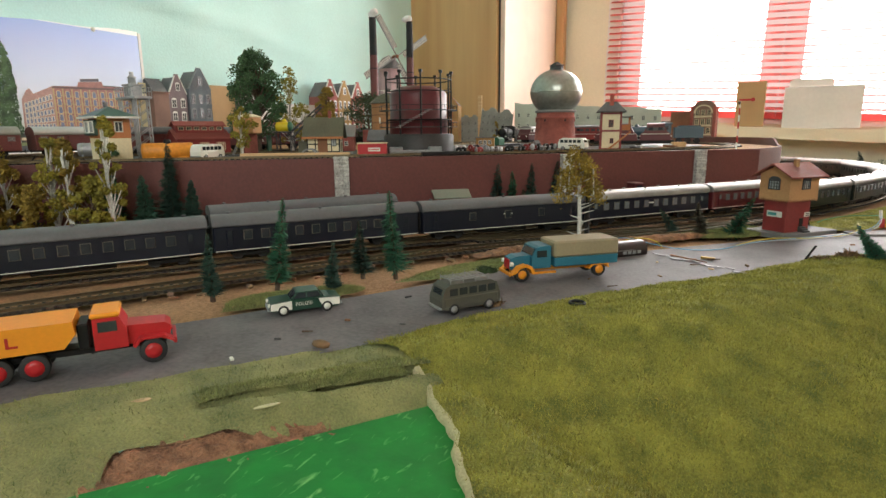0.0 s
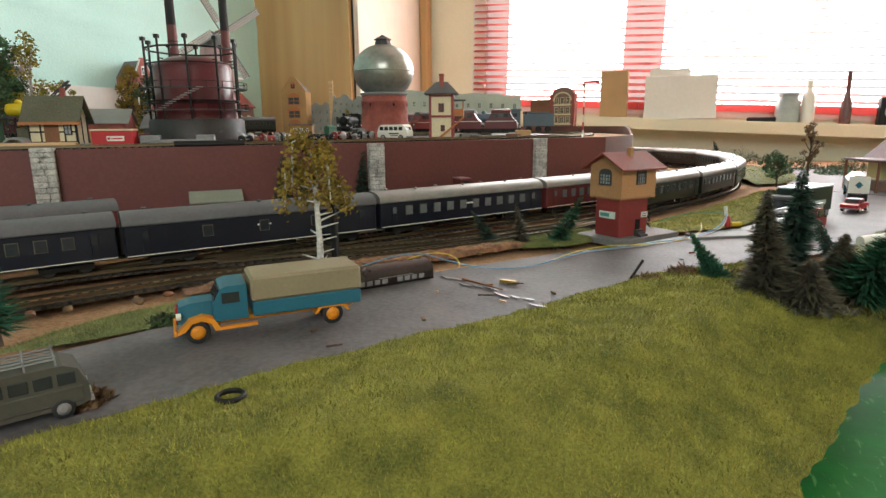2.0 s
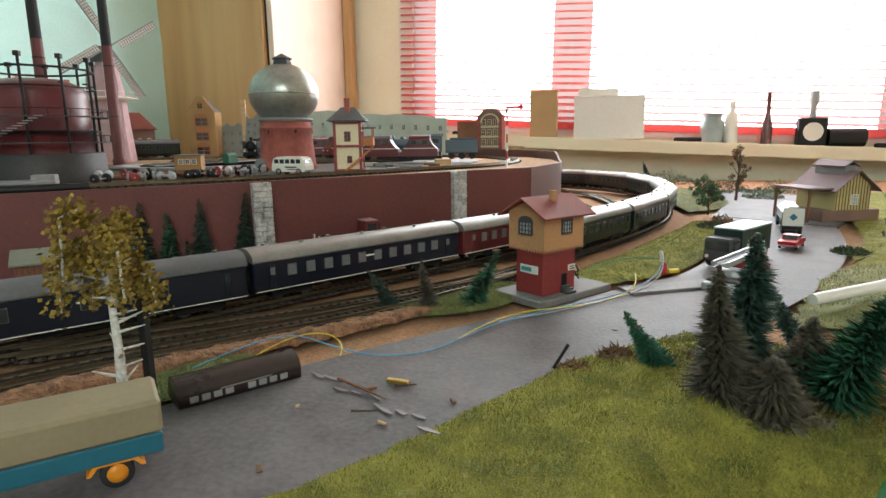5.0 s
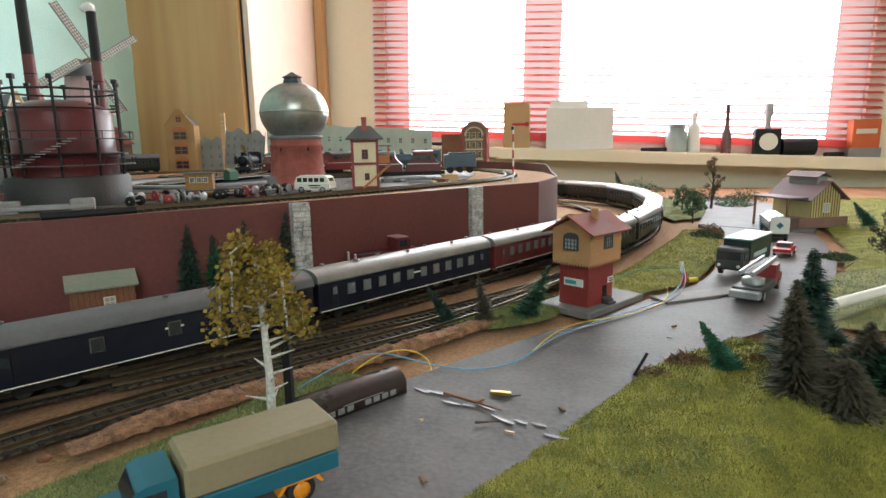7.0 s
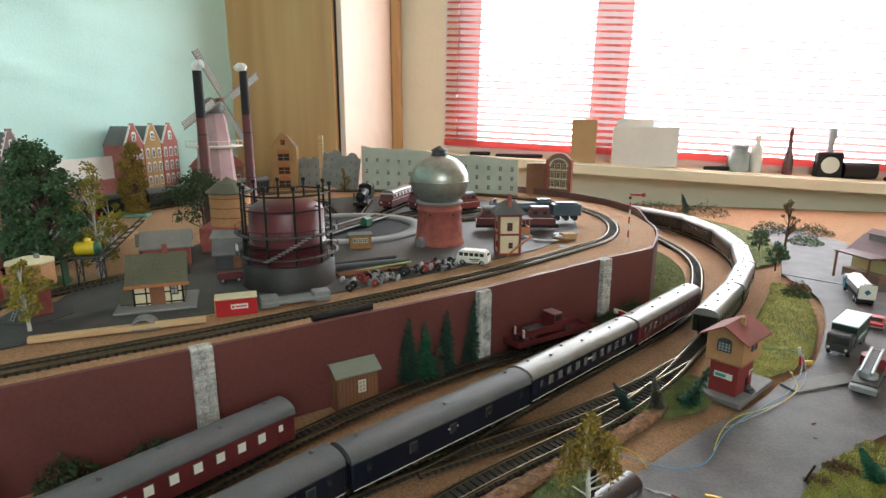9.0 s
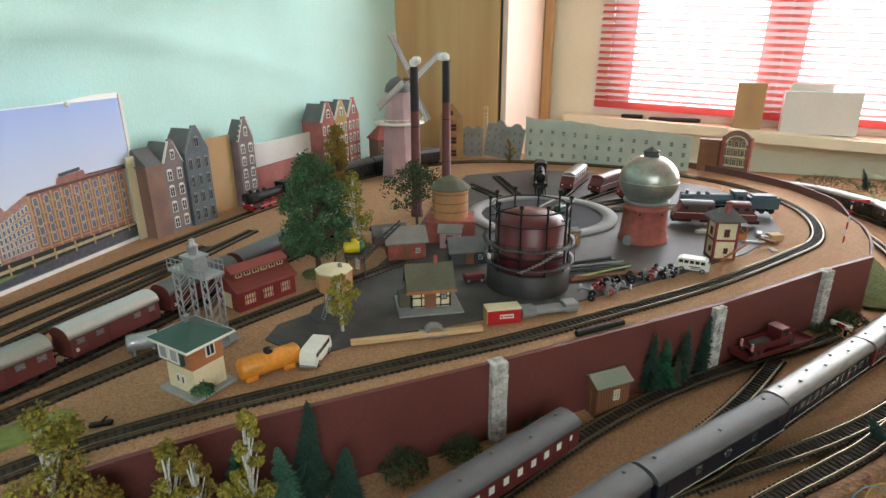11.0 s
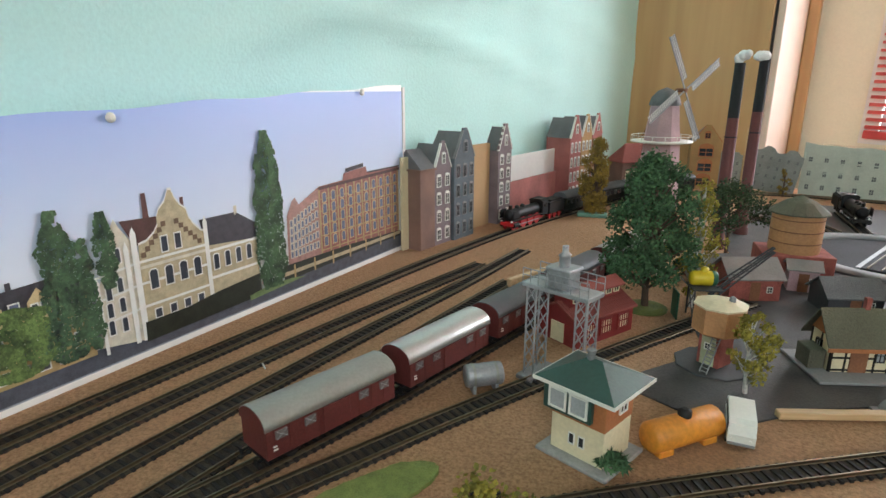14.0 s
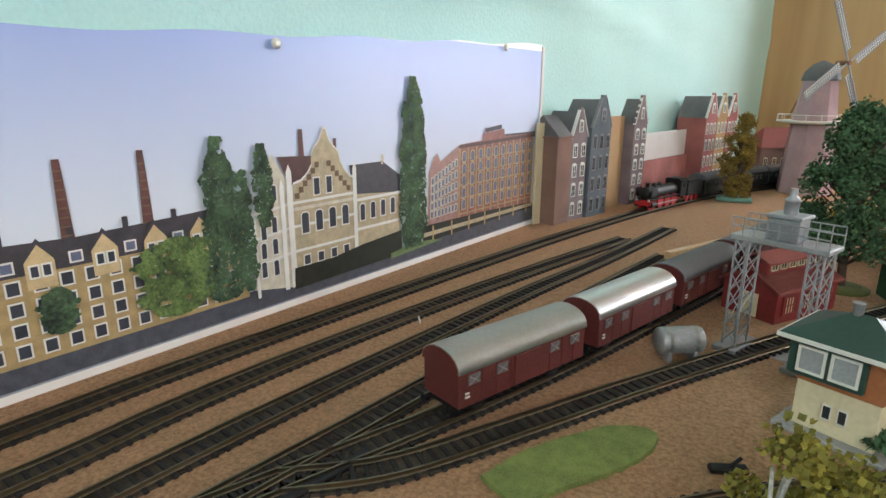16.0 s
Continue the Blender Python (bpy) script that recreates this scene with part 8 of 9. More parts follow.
wx, wy, wh = along(red_line, s_at(red_line, 0.925))
fw = thing("flat_wagon", T(wx, wy, ZR) @ Matrix.Rotation(wh, 4, "Z"), "maroon flat wagon with low sides standing on the siding", "flat wagon")
part("deck", Shape().box(-0.068, -0.0155, 0.0085, 0.068, 0.0155, 0.0110, 0.0005), REDCOACH, fw)
for q in (-1, 1):
    part("side_board", Shape().box(-0.068, q * 0.0150 - 0.0006, 0.0108, 0.068, q * 0.0150 + 0.0006, 0.0165, 0.0003), REDCOACH, fw)
    part("end_board", Shape().box(q * 0.0675 - 0.0006, -0.0144, 0.0108, q * 0.0675 + 0.0006, 0.0144, 0.0160, 0.0003), REDCOACH, fw)
    part("underframe", Shape().box(-0.062, q * 0.009 - 0.001, 0.0055, 0.062, q * 0.009 + 0.001, 0.0086), BLACK, fw)
    for x in (-0.044, 0.044):
        part("wheel", Shape().turned([(0.0052, -0.0012), (0.0052, 0.0012), (0.0018, 0.0016)], 14, T(x, q * 0.008, 0.0052) @ R(90, "X")), TYRE, fw)
mt_ = thing("flatbed_lorry", T(wx, wy, ZR + 0.0110) @ Matrix.Rotation(wh, 4, "Z") @ T(-0.012, 0, 0) @ Matrix.Scale(0.82, 4), "maroon toy breakdown lorry loaded on a flat wagon", "lorry")
part("bed", Shape().box(-0.050, -0.014, 0.010, 0.012, 0.014, 0.0135, 0.0006), REDCOACH, mt_)
part("cab", Shape().prism([(0.012, 0.008), (0.034, 0.008), (0.034, 0.024), (0.030, 0.037), (0.012, 0.037)][::-1], 0.026), REDCOACH, mt_)
part("cab_roof", Shape().box(0.0105, -0.0135, 0.0371, 0.0310, 0.0135, 0.0390, 0.0008), mat("pale_maroon_paint", (0.30, 0.16, 0.17), 0.3, vary=0.1), mt_)
part("bonnet", Shape().box(0.033, -0.010, 0.008, 0.050, 0.010, 0.022, 0.002), REDCOACH, mt_)
for q in (-1, 1):
    part("bed_side", Shape().box(-0.050, q * 0.0135 - 0.0006, 0.0135, 0.012, q * 0.0135 + 0.0006, 0.0215, 0.0003), REDCOACH, mt_)
    part("side_window", Shape().box(0.016, q * 0.0131 - 0.0003, 0.0255, 0.028, q * 0.0131 + 0.0003, 0.0340), PANE, mt_)
    part("striped_board", Shape().box(-0.0516, q * 0.0105 - 0.0022, 0.010, -0.0502, q * 0.0105 + 0.0022, 0.0235), WHITEP, mt_)
    for k in range(3):
        part("stripe", Shape().box(-0.0520, q * 0.0105 - 0.0022, 0.0112 + 0.0042 * k, -0.0515, q * 0.0105 + 0.0022, 0.0132 + 0.0042 * k), REDV, mt_)
    for x in (0.042, -0.030, -0.044):
        wheel(mt_, x, q * 0.011, 0.0065, 0.004, REDCOACH)
part("crane_block", Shape().box(-0.040, -0.008, 0.0136, -0.004, 0.008, 0.0200, 0.0012), DARK, mt_)
part("windscreen", Shape().box(0.0338, -0.010, 0.0262, 0.0346, 0.010, 0.0330), PANE, mt_)
bs = thing("buffer_stop", T(-0.080, 1.040, 0.0) @ R(47), "red and white buffer stop at the end of the siding", "buffer stop")
part("beam", Shape().box(-0.002, -0.0165, 0.0125, 0.002, 0.0165, 0.0185, 0.0005), WHITEP, bs)
part("red_panel", Shape().box(-0.0024, -0.006, 0.0126, 0.0024, 0.006, 0.0184), REDV, bs)
for q in (-1, 1):
    part("post", Shape().box(-0.0015, q * 0.008 - 0.0014, 0, 0.0015, q * 0.008 + 0.0014, 0.0126).rod((0.001, q * 0.008, 0.012), (0.016, q * 0.008, 0.0005), 0.0012, 6), BLACK, bs)
    part("buffer", Shape().rod((-0.002, q * 0.0105, 0.0155), (-0.006, q * 0.0105, 0.0155), 0.0026, 10), WHITEP, bs)

# ---- road vehicles ----
tarp_truck(T(-0.1385, 0.4925, 0.0012) @ R(-133))
van(T(-0.1640, 0.3640, 0.0012) @ R(60), GREYV, "grey military toy minibus with a roof rack on the road", True)
saloon(T(-0.2640, 0.3030, 0.0012) @ R(-126), GREENV, WHITEP, "green and white toy police car on the road", True)
dump_truck(T(-0.2965, 0.1640, 0.0012) @ R(58) @ Matrix.Scale(0.95, 4))
dk = thing("box_truck", T(0.208, 1.005, 0.0012) @ R(-124), "dark green cab-over box truck with white roof on the road", "truck")
part("box", Shape().box(-0.052, -0.0145, 0.010, 0.022, 0.0145, 0.0375, 0.0006), mat("dark_green_box", (0.014, 0.03, 0.026), 0.4), dk)
part("box_roof", Shape().box(-0.053, -0.0152, 0.0376, 0.0225, 0.0152, 0.0395, 0.0008), mat("pale_blue_roof", (0.55, 0.68, 0.72), 0.4, vary=0.05), dk)
part("cab", Shape().box(0.023, -0.014, 0.007, 0.045, 0.014, 0.031, 0.002), DARK, dk)
part("windscreen", Shape().box(0.0448, -0.012, 0.0185, 0.0456, 0.012, 0.0275), PANE, dk)
part("lettering_bar", Shape().box(-0.035, 0.0146, 0.018, 0.010, 0.0149, 0.023), mat("pale_sign_print", (0.45, 0.55, 0.52), 0.5), dk)
for q in (-1, 1):
    part("side_window", Shape().box(0.027, q * 0.0142 - 0.0004, 0.019, 0.040, q * 0.0142 + 0.0004, 0.027), PANE, dk)
    part("headlight", Shape().rod((0.0445, q * 0.010, 0.012), (0.0462, q * 0.010, 0.012), 0.0018, 10), WHITEP, dk)
    for x in (0.034, -0.030, -0.045):
        wheel(dk, x, q * 0.011, 0.0062, 0.004)
fe = thing("ladder_truck", T(0.190, 0.895, 0.0012) @ R(60), "red fire engine with silver turntable ladder on the road", "fire engine")
part("chassis", Shape().box(-0.044, -0.0125, 0.005, 0.030, 0.0125, 0.014, 0.001), DARK, fe)
part("cab", Shape().prism([(0.012, 0.008), (0.040, 0.008), (0.040, 0.016), (0.031, 0.018), (0.028, 0.027), (0.012, 0.027)][::-1], 0.025), REDP, fe)
part("turntable", Shape().turned([(0.010, 0.014), (0.010, 0.019), (0.006, 0.020)], 16, T(-0.020, 0, 0)), STEEL, fe)
for y in (-0.0055, 0.0055):
    part("ladder_rail", Shape().box(-0.050, y - 0.0014, 0.026, 0.044, y + 0.0014, 0.0305, 0.0004), STEEL, fe)
for k in range(15):
    part("rung", Shape().box(-0.048 + 0.0062 * k, -0.0055, 0.0275, -0.0468 + 0.0062 * k, 0.0055, 0.029), STEEL, fe)
part("rear_platform", Shape().box(-0.052, -0.013, 0.005, -0.043, 0.013, 0.012, 0.001), STEEL, fe)
for q in (-1, 1):
    part("side_window", Shape().box(0.015, q * 0.0126 - 0.0004, 0.0185, 0.027, q * 0.0126 + 0.0004, 0.0255), PANE, fe)
    for x in (0.029, -0.032):
        wheel(fe, x, q * 0.011, 0.0056, 0.004)
saloon(T(0.290, 1.110, 0.0012) @ R(62), REDV, REDV, "bright red toy car with white roof on the road", L=0.046)
tn = thing("tanker_truck", T(0.325, 1.255, 0.0012) @ R(80), "silver and white toy tanker truck on the road", "tanker")
part("tank", Shape().turned([(0.010, -0.048), (0.0145, -0.046), (0.0145, 0.032), (0.010, 0.034)], 8, T(0, 0, 0.024) @ R(90, "Y") @ R(22.5), smooth=False), ROOFSIL, tn)
part("end_plate", Shape().box(-0.0495, -0.0125, 0.012, -0.0482, 0.0125, 0.036, 0.001), WHITEP, tn)
part("emblem", Shape().box(-0.0035, -0.0004, -0.0035, 0.0035, 0.0004, 0.0035), BLUET, tn, "", T(-0.0498, 0, 0.024) @ R(90) @ R(45, "Y"))
part("cab", Shape().box(0.036, -0.013, 0.006, 0.056, 0.013, 0.030, 0.002), BLUET, tn)
part("cab_glass", Shape().box(0.040, -0.0135, 0.019, 0.0565, 0.0135, 0.026, 0.001), PANE, tn)
part("chassis", Shape().box(-0.046, -0.010, 0.006, 0.036, 0.010, 0.0105), BLACK, tn)
for x in (0.045, -0.025, -0.038):
    for q in (-1, 1):
        wheel(tn, x, q * 0.010, 0.006, 0.004)

# wagon underframe lying on the road, wires and scraps
uf = thing("coach_shell", T(-0.121, 0.600, 0.0014) @ R(53), "dark brown model coach shell lying on the road", "coach shell")
shell = [(-0.0105, 0.0)] + [(0.0105 * -math.cos(k * math.pi / 8), 0.0065 + 0.0072 * math.sin(k * math.pi / 8)) for k in range(9)] + [(0.0105, 0.0)]
part("body", Shape().prism(shell[::-1], 0.066, R(90), True), mat("dark_brown_shell", (0.030, 0.018, 0.017), 0.28, vary=0.3, bump=0.05), uf)
for k in range(9):
    if k != 4:
        part("window", Shape().box(-0.0275 + 0.0060 * k, -0.0109, 0.0016, -0.0232 + 0.0060 * k, -0.0103, 0.0050, 0.0002), GREY, uf)
part("lettering_bar", Shape().box(-0.012, -0.0108, 0.0056, 0.016, -0.0104, 0.0061), GREY, uf)


def wire(points, r, material, label):
    cu = bpy.data.curves.new("wire", "CURVE")
    cu.dimensions, cu.bevel_depth, cu.bevel_resolution = "3D", r * 0.5, 2
    sp = cu.splines.new("NURBS")
    sp.points.add(len(points) - 1)
    for q, p in zip(sp.points, points):
        q.co = (*p, 1)
    sp.use_endpoint_u, sp.order_u = True, 4
    cu.materials.append(material)
    return tagged(new("wire", cu), label, "wire", "wires")


WB, WY, WG = mat("blue_wire", (0.10, 0.30, 0.48), 0.4), mat("yellow_wire", (0.62, 0.47, 0.03), 0.4), mat("grey_wire", (0.30, 0.31, 0.33), 0.4)
wire([(-0.16, 0.612, 0.003), (-0.135, 0.665, 0.012), (-0.11, 0.672, 0.004), (-0.07, 0.655, 0.002), (-0.03, 0.668, 0.002), (-0.012, 0.72, 0.003), (0.01, 0.755, 0.002), (0.05, 0.80, 0.003), (0.09, 0.84, 0.002), (0.125, 0.905, 0.004), (0.128, 0.93, 0.016)], 0.0009, WB, "blue wire trailing over the road")
wire([(-0.135, 0.64, 0.003), (-0.12, 0.69, 0.012), (-0.09, 0.68, 0.006), (-0.085, 0.655, 0.002)], 0.0009, WY, "yellow wire looping beside the track")
wire([(-0.02, 0.70, 0.002), (0.0, 0.76, 0.005), (0.04, 0.785, 0.002), (0.09, 0.83, 0.002), (0.105, 0.86, 0.010), (0.098, 0.89, 0.014), (0.108, 0.90, 0.002)], 0.0009, WY, "yellow wire beside the tall signal box")
wire([(0.0, 0.745, 0.002), (0.05, 0.79, 0.002), (0.1, 0.84, 0.002), (0.13, 0.90, 0.006), (0.128, 0.935, 0.020)], 0.0010, WG, "grey wire along the road edge")
wire([(0.06, 0.93, 0.003), (0.085, 0.955, 0.014), (0.115, 0.955, 0.012), (0.128, 0.935, 0.016)], 0.0009, mat("green_wire", (0.06, 0.30, 0.16), 0.4), "green wire with plug on the grass")
pl = thing("banana_plug", T(0.130, 0.932, 0.001), "red and yellow wire plugs standing on the road", "plug")
part("red_plug", Shape().turned([(0.0028, 0), (0.0028, 0.010), (0.0015, 0.012)], 10), REDV, pl)
part("yellow_plug", Shape().rod((0.004, 0, 0.003), (0.014, 0.004, 0.003), 0.0026, 10), mat("yellow_plug_plastic", (0.7, 0.5, 0.03), 0.4), pl)
part("white_plug", Shape().rod((-0.002, 0.002, 0.012), (-0.003, 0.003, 0.022), 0.0018, 8), WHITEP, pl)

random.seed(33)
line = smooth_line(NEAR, 0.01)
for k in range(26):
    p = line[random.randrange(8, min(len(line), 105))]
    o = -random.uniform(0.012, 0.085)
    x, y = p[0] + NDIR.x * o, p[1] + NDIR.y * o
    c = random.choice((BROWNW, PINE, DARK, DARK, WHITEP, DRY, BARK))
    a, b = random.uniform(0.0009, 0.0030), random.uniform(0.0005, 0.0012)
    solid("scrap", Shape().box(-a, -b, 0, a, b, random.uniform(0.0005, 0.0014), 0.0002), c, "small scrap lying on the road", "scrap", "", T(x, y, 0.0010) @ R(random.uniform(0, 180)), "road scraps")
for x, y, a, L in ((-0.052, 0.613, -25, 0.013), (-0.04, 0.588, 10, 0.011), (-0.088, 0.474, 30, 0.007), (-0.03, 0.622, 15, 0.010), (-0.226, 0.268, 20, 0.006)):
    solid("twig", Shape().rod((-0.6 * L, 0, 0.001), (0.6 * L, 0, 0.0016), 0.0007, 6, 0.0004), BARK, "dry brown twig lying on the road", "twig", "", T(x, y, 0.001) @ R(a), "twigs")
solid("stick", Shape().rod((0, 0, 0), (0.008, 0.004, 0.014), 0.0010, 6), BLACK, "dark stick standing in dry moss at the road edge", "stick", "", T(0.046, 0.668, 0.001))
solid("black_ring", Shape().turned([(0.0052, 0), (0.0064, 0.0008), (0.0064, 0.0018), (0.0052, 0.0026), (0.0046, 0.0018), (0.0046, 0.0008), (0.0052, 0)], 20, cap=False), BLACK, "small black rubber ring lying in the grass", "ring", "", T(-0.094, 0.404, 0.004))
solid("bark_scrap", Shape().ball(0.005, Matrix.Diagonal((1.4, 0.8, 0.5, 1)), 8, 6), DRY, "reddish scrap of bark at the road edge", "bark", "", T(-0.203, 0.256, 0.002))

# ---- lower level: grass, banks, foliage ----
def mat_patch(pts, z, material, label, bump=0.003):
    """A cut piece of grass mat with a ragged edge."""
    P = smooth_line(pts + [pts[0]], 0.008)
    cx, cy = sum(p[0] for p in P) / len(P), sum(p[1] for p in P) / len(P)
    rows = []
    for k in range(9):
        t = k / 8
        rows.append([(cx + (x - cx) * t * (1 + 0.05 * noise.noise((x * 70, y * 70, 1)) * (k == 8)), cy + (y - cy) * t * (1 + 0.05 * noise.noise((x * 70, y * 70, 5)) * (k == 8)), z + 0.0012 * (k < 8) + bump * (1 - t * t) * (0.6 + noise.noise((x * 18 * t, y * 18 * t, 0.7)))) for x, y, h in P])
    return solid("grass_mat", Shape().sheet(rows), material, label, "grass", "structure")


mat_patch([(-0.255, 0.40), (-0.21, 0.46), (-0.175, 0.54), (-0.125, 0.62), (-0.155, 0.645), (-0.20, 0.555), (-0.245, 0.47)], 0.0, SAGE, "sage-green grass strip between track and road", 0.002)
mat_patch([(-0.315, 0.27), (-0.285, 0.315), (-0.262, 0.37), (-0.29, 0.365), (-0.33, 0.30)], 0.0, FADED, "faded grass and bark strip beside the track", 0.002)
mat_patch([(0.055, 0.86), (0.14, 0.945), (0.19, 1.05), (0.225, 1.16), (0.245, 1.28), (0.215, 1.33), (0.18, 1.24), (0.13, 1.12), (0.085, 1.01), (0.04, 0.91)], 0.0, GRASS, "bright green grass between the curve and the road", 0.004)
mat_patch([(-0.06, 0.75), (-0.02, 0.775), (0.0, 0.81), (-0.01, 0.87), (-0.05, 0.815), (-0.09, 0.755)], 0.0, GRASS2, "olive grass beside the tall signal box", 0.003)
mat_patch([(0.32, 1.02), (0.45, 1.05), (0.75, 1.15), (0.95, 1.5), (0.80, 1.9), (0.52, 1.75), (0.47, 1.45), (0.41, 1.25), (0.37, 1.12)], 0.0, GRASS, "bright green meadow beyond the road", 0.008)
mat_patch([(0.20, 0.79), (0.30, 0.80), (0.62, 0.97), (0.75, 1.10), (0.44, 1.04), (0.31, 1.0), (0.245, 0.88)], 0.001, FADED, "pale faded grass mat by the road bend", 0.012)
mat_patch([(-0.05, 1.19), (0.02, 1.17), (0.05, 1.28), (0.06, 1.42), (0.03, 1.55), (0.0, 1.42), (0.0, 1.28)], 0.0, GRASS2, "olive grass inside the curve", 0.002)
mat_patch([(0.22, 1.45), (0.30, 1.55), (0.32, 1.8), (0.2, 2.05), (-0.1, 2.2), (-0.3, 2.15), (0.05, 2.03), (0.19, 1.82), (0.225, 1.6)], 0.0, GRASS2, "olive grass outside the curve", 0.01)
solid("paved_area", Shape().plate([(0.25, 1.40), (0.40, 1.30), (0.47, 1.45), (0.50, 1.75), (0.42, 1.95), (0.32, 1.85), (0.31, 1.6)], -0.006, 0.0006), ROAD, "grey painted square at the end of the road", "road", "structure")
solid("platform_slab", Shape().box(-0.05, -0.012, 0, 0.05, 0.012, 0.003, 0.0006), MATS["grey_concrete_slab"], "grey concrete slab at the road edge", "slab", "", T(0.135, 0.880, 0.0) @ R(30))

rb = thing("goods_shed", T(0.425, 1.405, 0.0) @ R(24), "yellow boarded goods shed with a purple-brown roof", "shed")
part("plinth", Shape().box(-0.05, -0.04, 0, 0.05, 0.04, 0.018, 0.001), BROWNB, rb)
part("wall", gable_body(0.080, 0.060, 0.036, 0.024), mat("pale_yellow_boards", (0.52, 0.45, 0.20), 0.7, vary=0.15, bump=0.2), rb, "", T(0, 0, 0.018) @ R(90))
for i in range(12):
    part("timber_strip", Shape().box(-0.0285 + 0.0052 * i - 0.0006, -0.0408, 0.018, -0.0285 + 0.0052 * i + 0.0006, -0.0398, 0.054 + 0.024 * (1 - abs(-0.0285 + 0.0052 * i) / 0.03)), BROWNW, rb)
part("roof", gable_roof(0.080, 0.060, 0.054, 0.024, 0.010), mat("purple_brown_roof", (0.20, 0.13, 0.14), 0.7, vary=0.15, bump=0.2), rb, "", R(90))
part("lantern", Shape().box(-0.010, -0.030, 0.072, 0.010, 0.030, 0.086, 0.0006), GREY, rb)
part("lantern_roof", gable_roof(0.060, 0.020, 0.086, 0.006, 0.004), MATS["purple_brown_roof"], rb, "", R(90))
window(rb, T(0.002, -0.0406, 0.026), 0.012, 0.016, WHITEP, PANEL, (2, 2))
part("canopy", Shape().box(-0.075, -0.040, 0.050, -0.028, 0.040, 0.053, 0.0006), MATS["purple_brown_roof"], rb)
for y in (-0.036, 0.036):
    part("canopy_post", Shape().box(-0.073, y - 0.0015, 0, -0.070, y + 0.0015, 0.050), BROWNW, rb)

fr = 0
for x, y, h, w, mt2, tl in ((-0.350, 0.290, 0.056, 0.011, FIRD, (3, 4)), (-0.331, 0.339, 0.078, 0.015, FIR, (-4, 6)), (-0.284, 0.356, 0.043, 0.010, FIRD, (0, 3)), (-0.292, 0.404, 0.052, 0.014, FIRD, (-8, -10)), (-0.266, 0.418, 0.080, 0.017, FIR, (2, -2)),
                        (-0.088, 0.767, 0.044, 0.011, FIRD, (10, -32)), (-0.062, 0.772, 0.046, 0.012, FIRB, (0, -8)), (-0.032, 0.782, 0.058, 0.016, FIR, (-12, 24)),
                        (-0.343, 0.774, 0.088, 0.020, FIRD, (0, 2)), (-0.322, 0.790, 0.076, 0.019, FIR, (0, -3)), (-0.306, 0.812, 0.088, 0.019, FIRD, (3, 3)), (-0.312, 0.798, 0.050, 0.013, FIRB, (3, 3)), (-0.282, 0.842, 0.092, 0.018, FIRD, (-2, 4)),
                        (0.108, 0.676, 0.046, 0.012, FIR, (8, -32)), (0.150, 0.688, 0.084, 0.026, FIRD, (0, 2)), (0.131, 0.640, 0.074, 0.022, FIRB, (-2, -4)), (0.198, 0.745, 0.058, 0.012, FIRD, (0, -28)), (0.182, 0.656, 0.070, 0.027, FIR, (-4, 26)), (0.215, 0.640, 0.040, 0.022, FIRB, (6, 18)), (0.152, 0.634, 0.032, 0.024, FIRB, (4, 0)), (0.170, 0.665, 0.045, 0.022, FIRB, (4, 8)),
                        (0.515, 1.365, 0.060, 0.018, FIR, (0, -34)), (0.20, 2.15, 0.07, 0.020, FIRD, (0, -20)),
                        (-0.715, 0.330, 0.080, 0.014, FIRD, (3, -6)), (-0.683, 0.398, 0.096, 0.023, FIR, (-3, 4)), (-0.636, 0.450, 0.124, 0.024, FIRD, (2, 3)), (-0.643, 0.420, 0.086, 0.024, FIRT, (0, -3)), (-0.600, 0.452, 0.080, 0.022, FIRD, (2, 5)), (-0.78, 0.25, 0.055, 0.014, FIRD, (2, 2))):
    fr += 1
    fir(x, y, -0.004 if y > 0.7 or x < -0.4 else 0.0, h, w, mt2, tl, fr, 3600 if w > 0.020 else 1500, {FIR: "bright green bottle-brush model fir tree", FIRD: "dark green model fir tree", FIRB: "dry brown-green model fir tree", FIRT: "pale blue-green model fir tree"}[mt2])
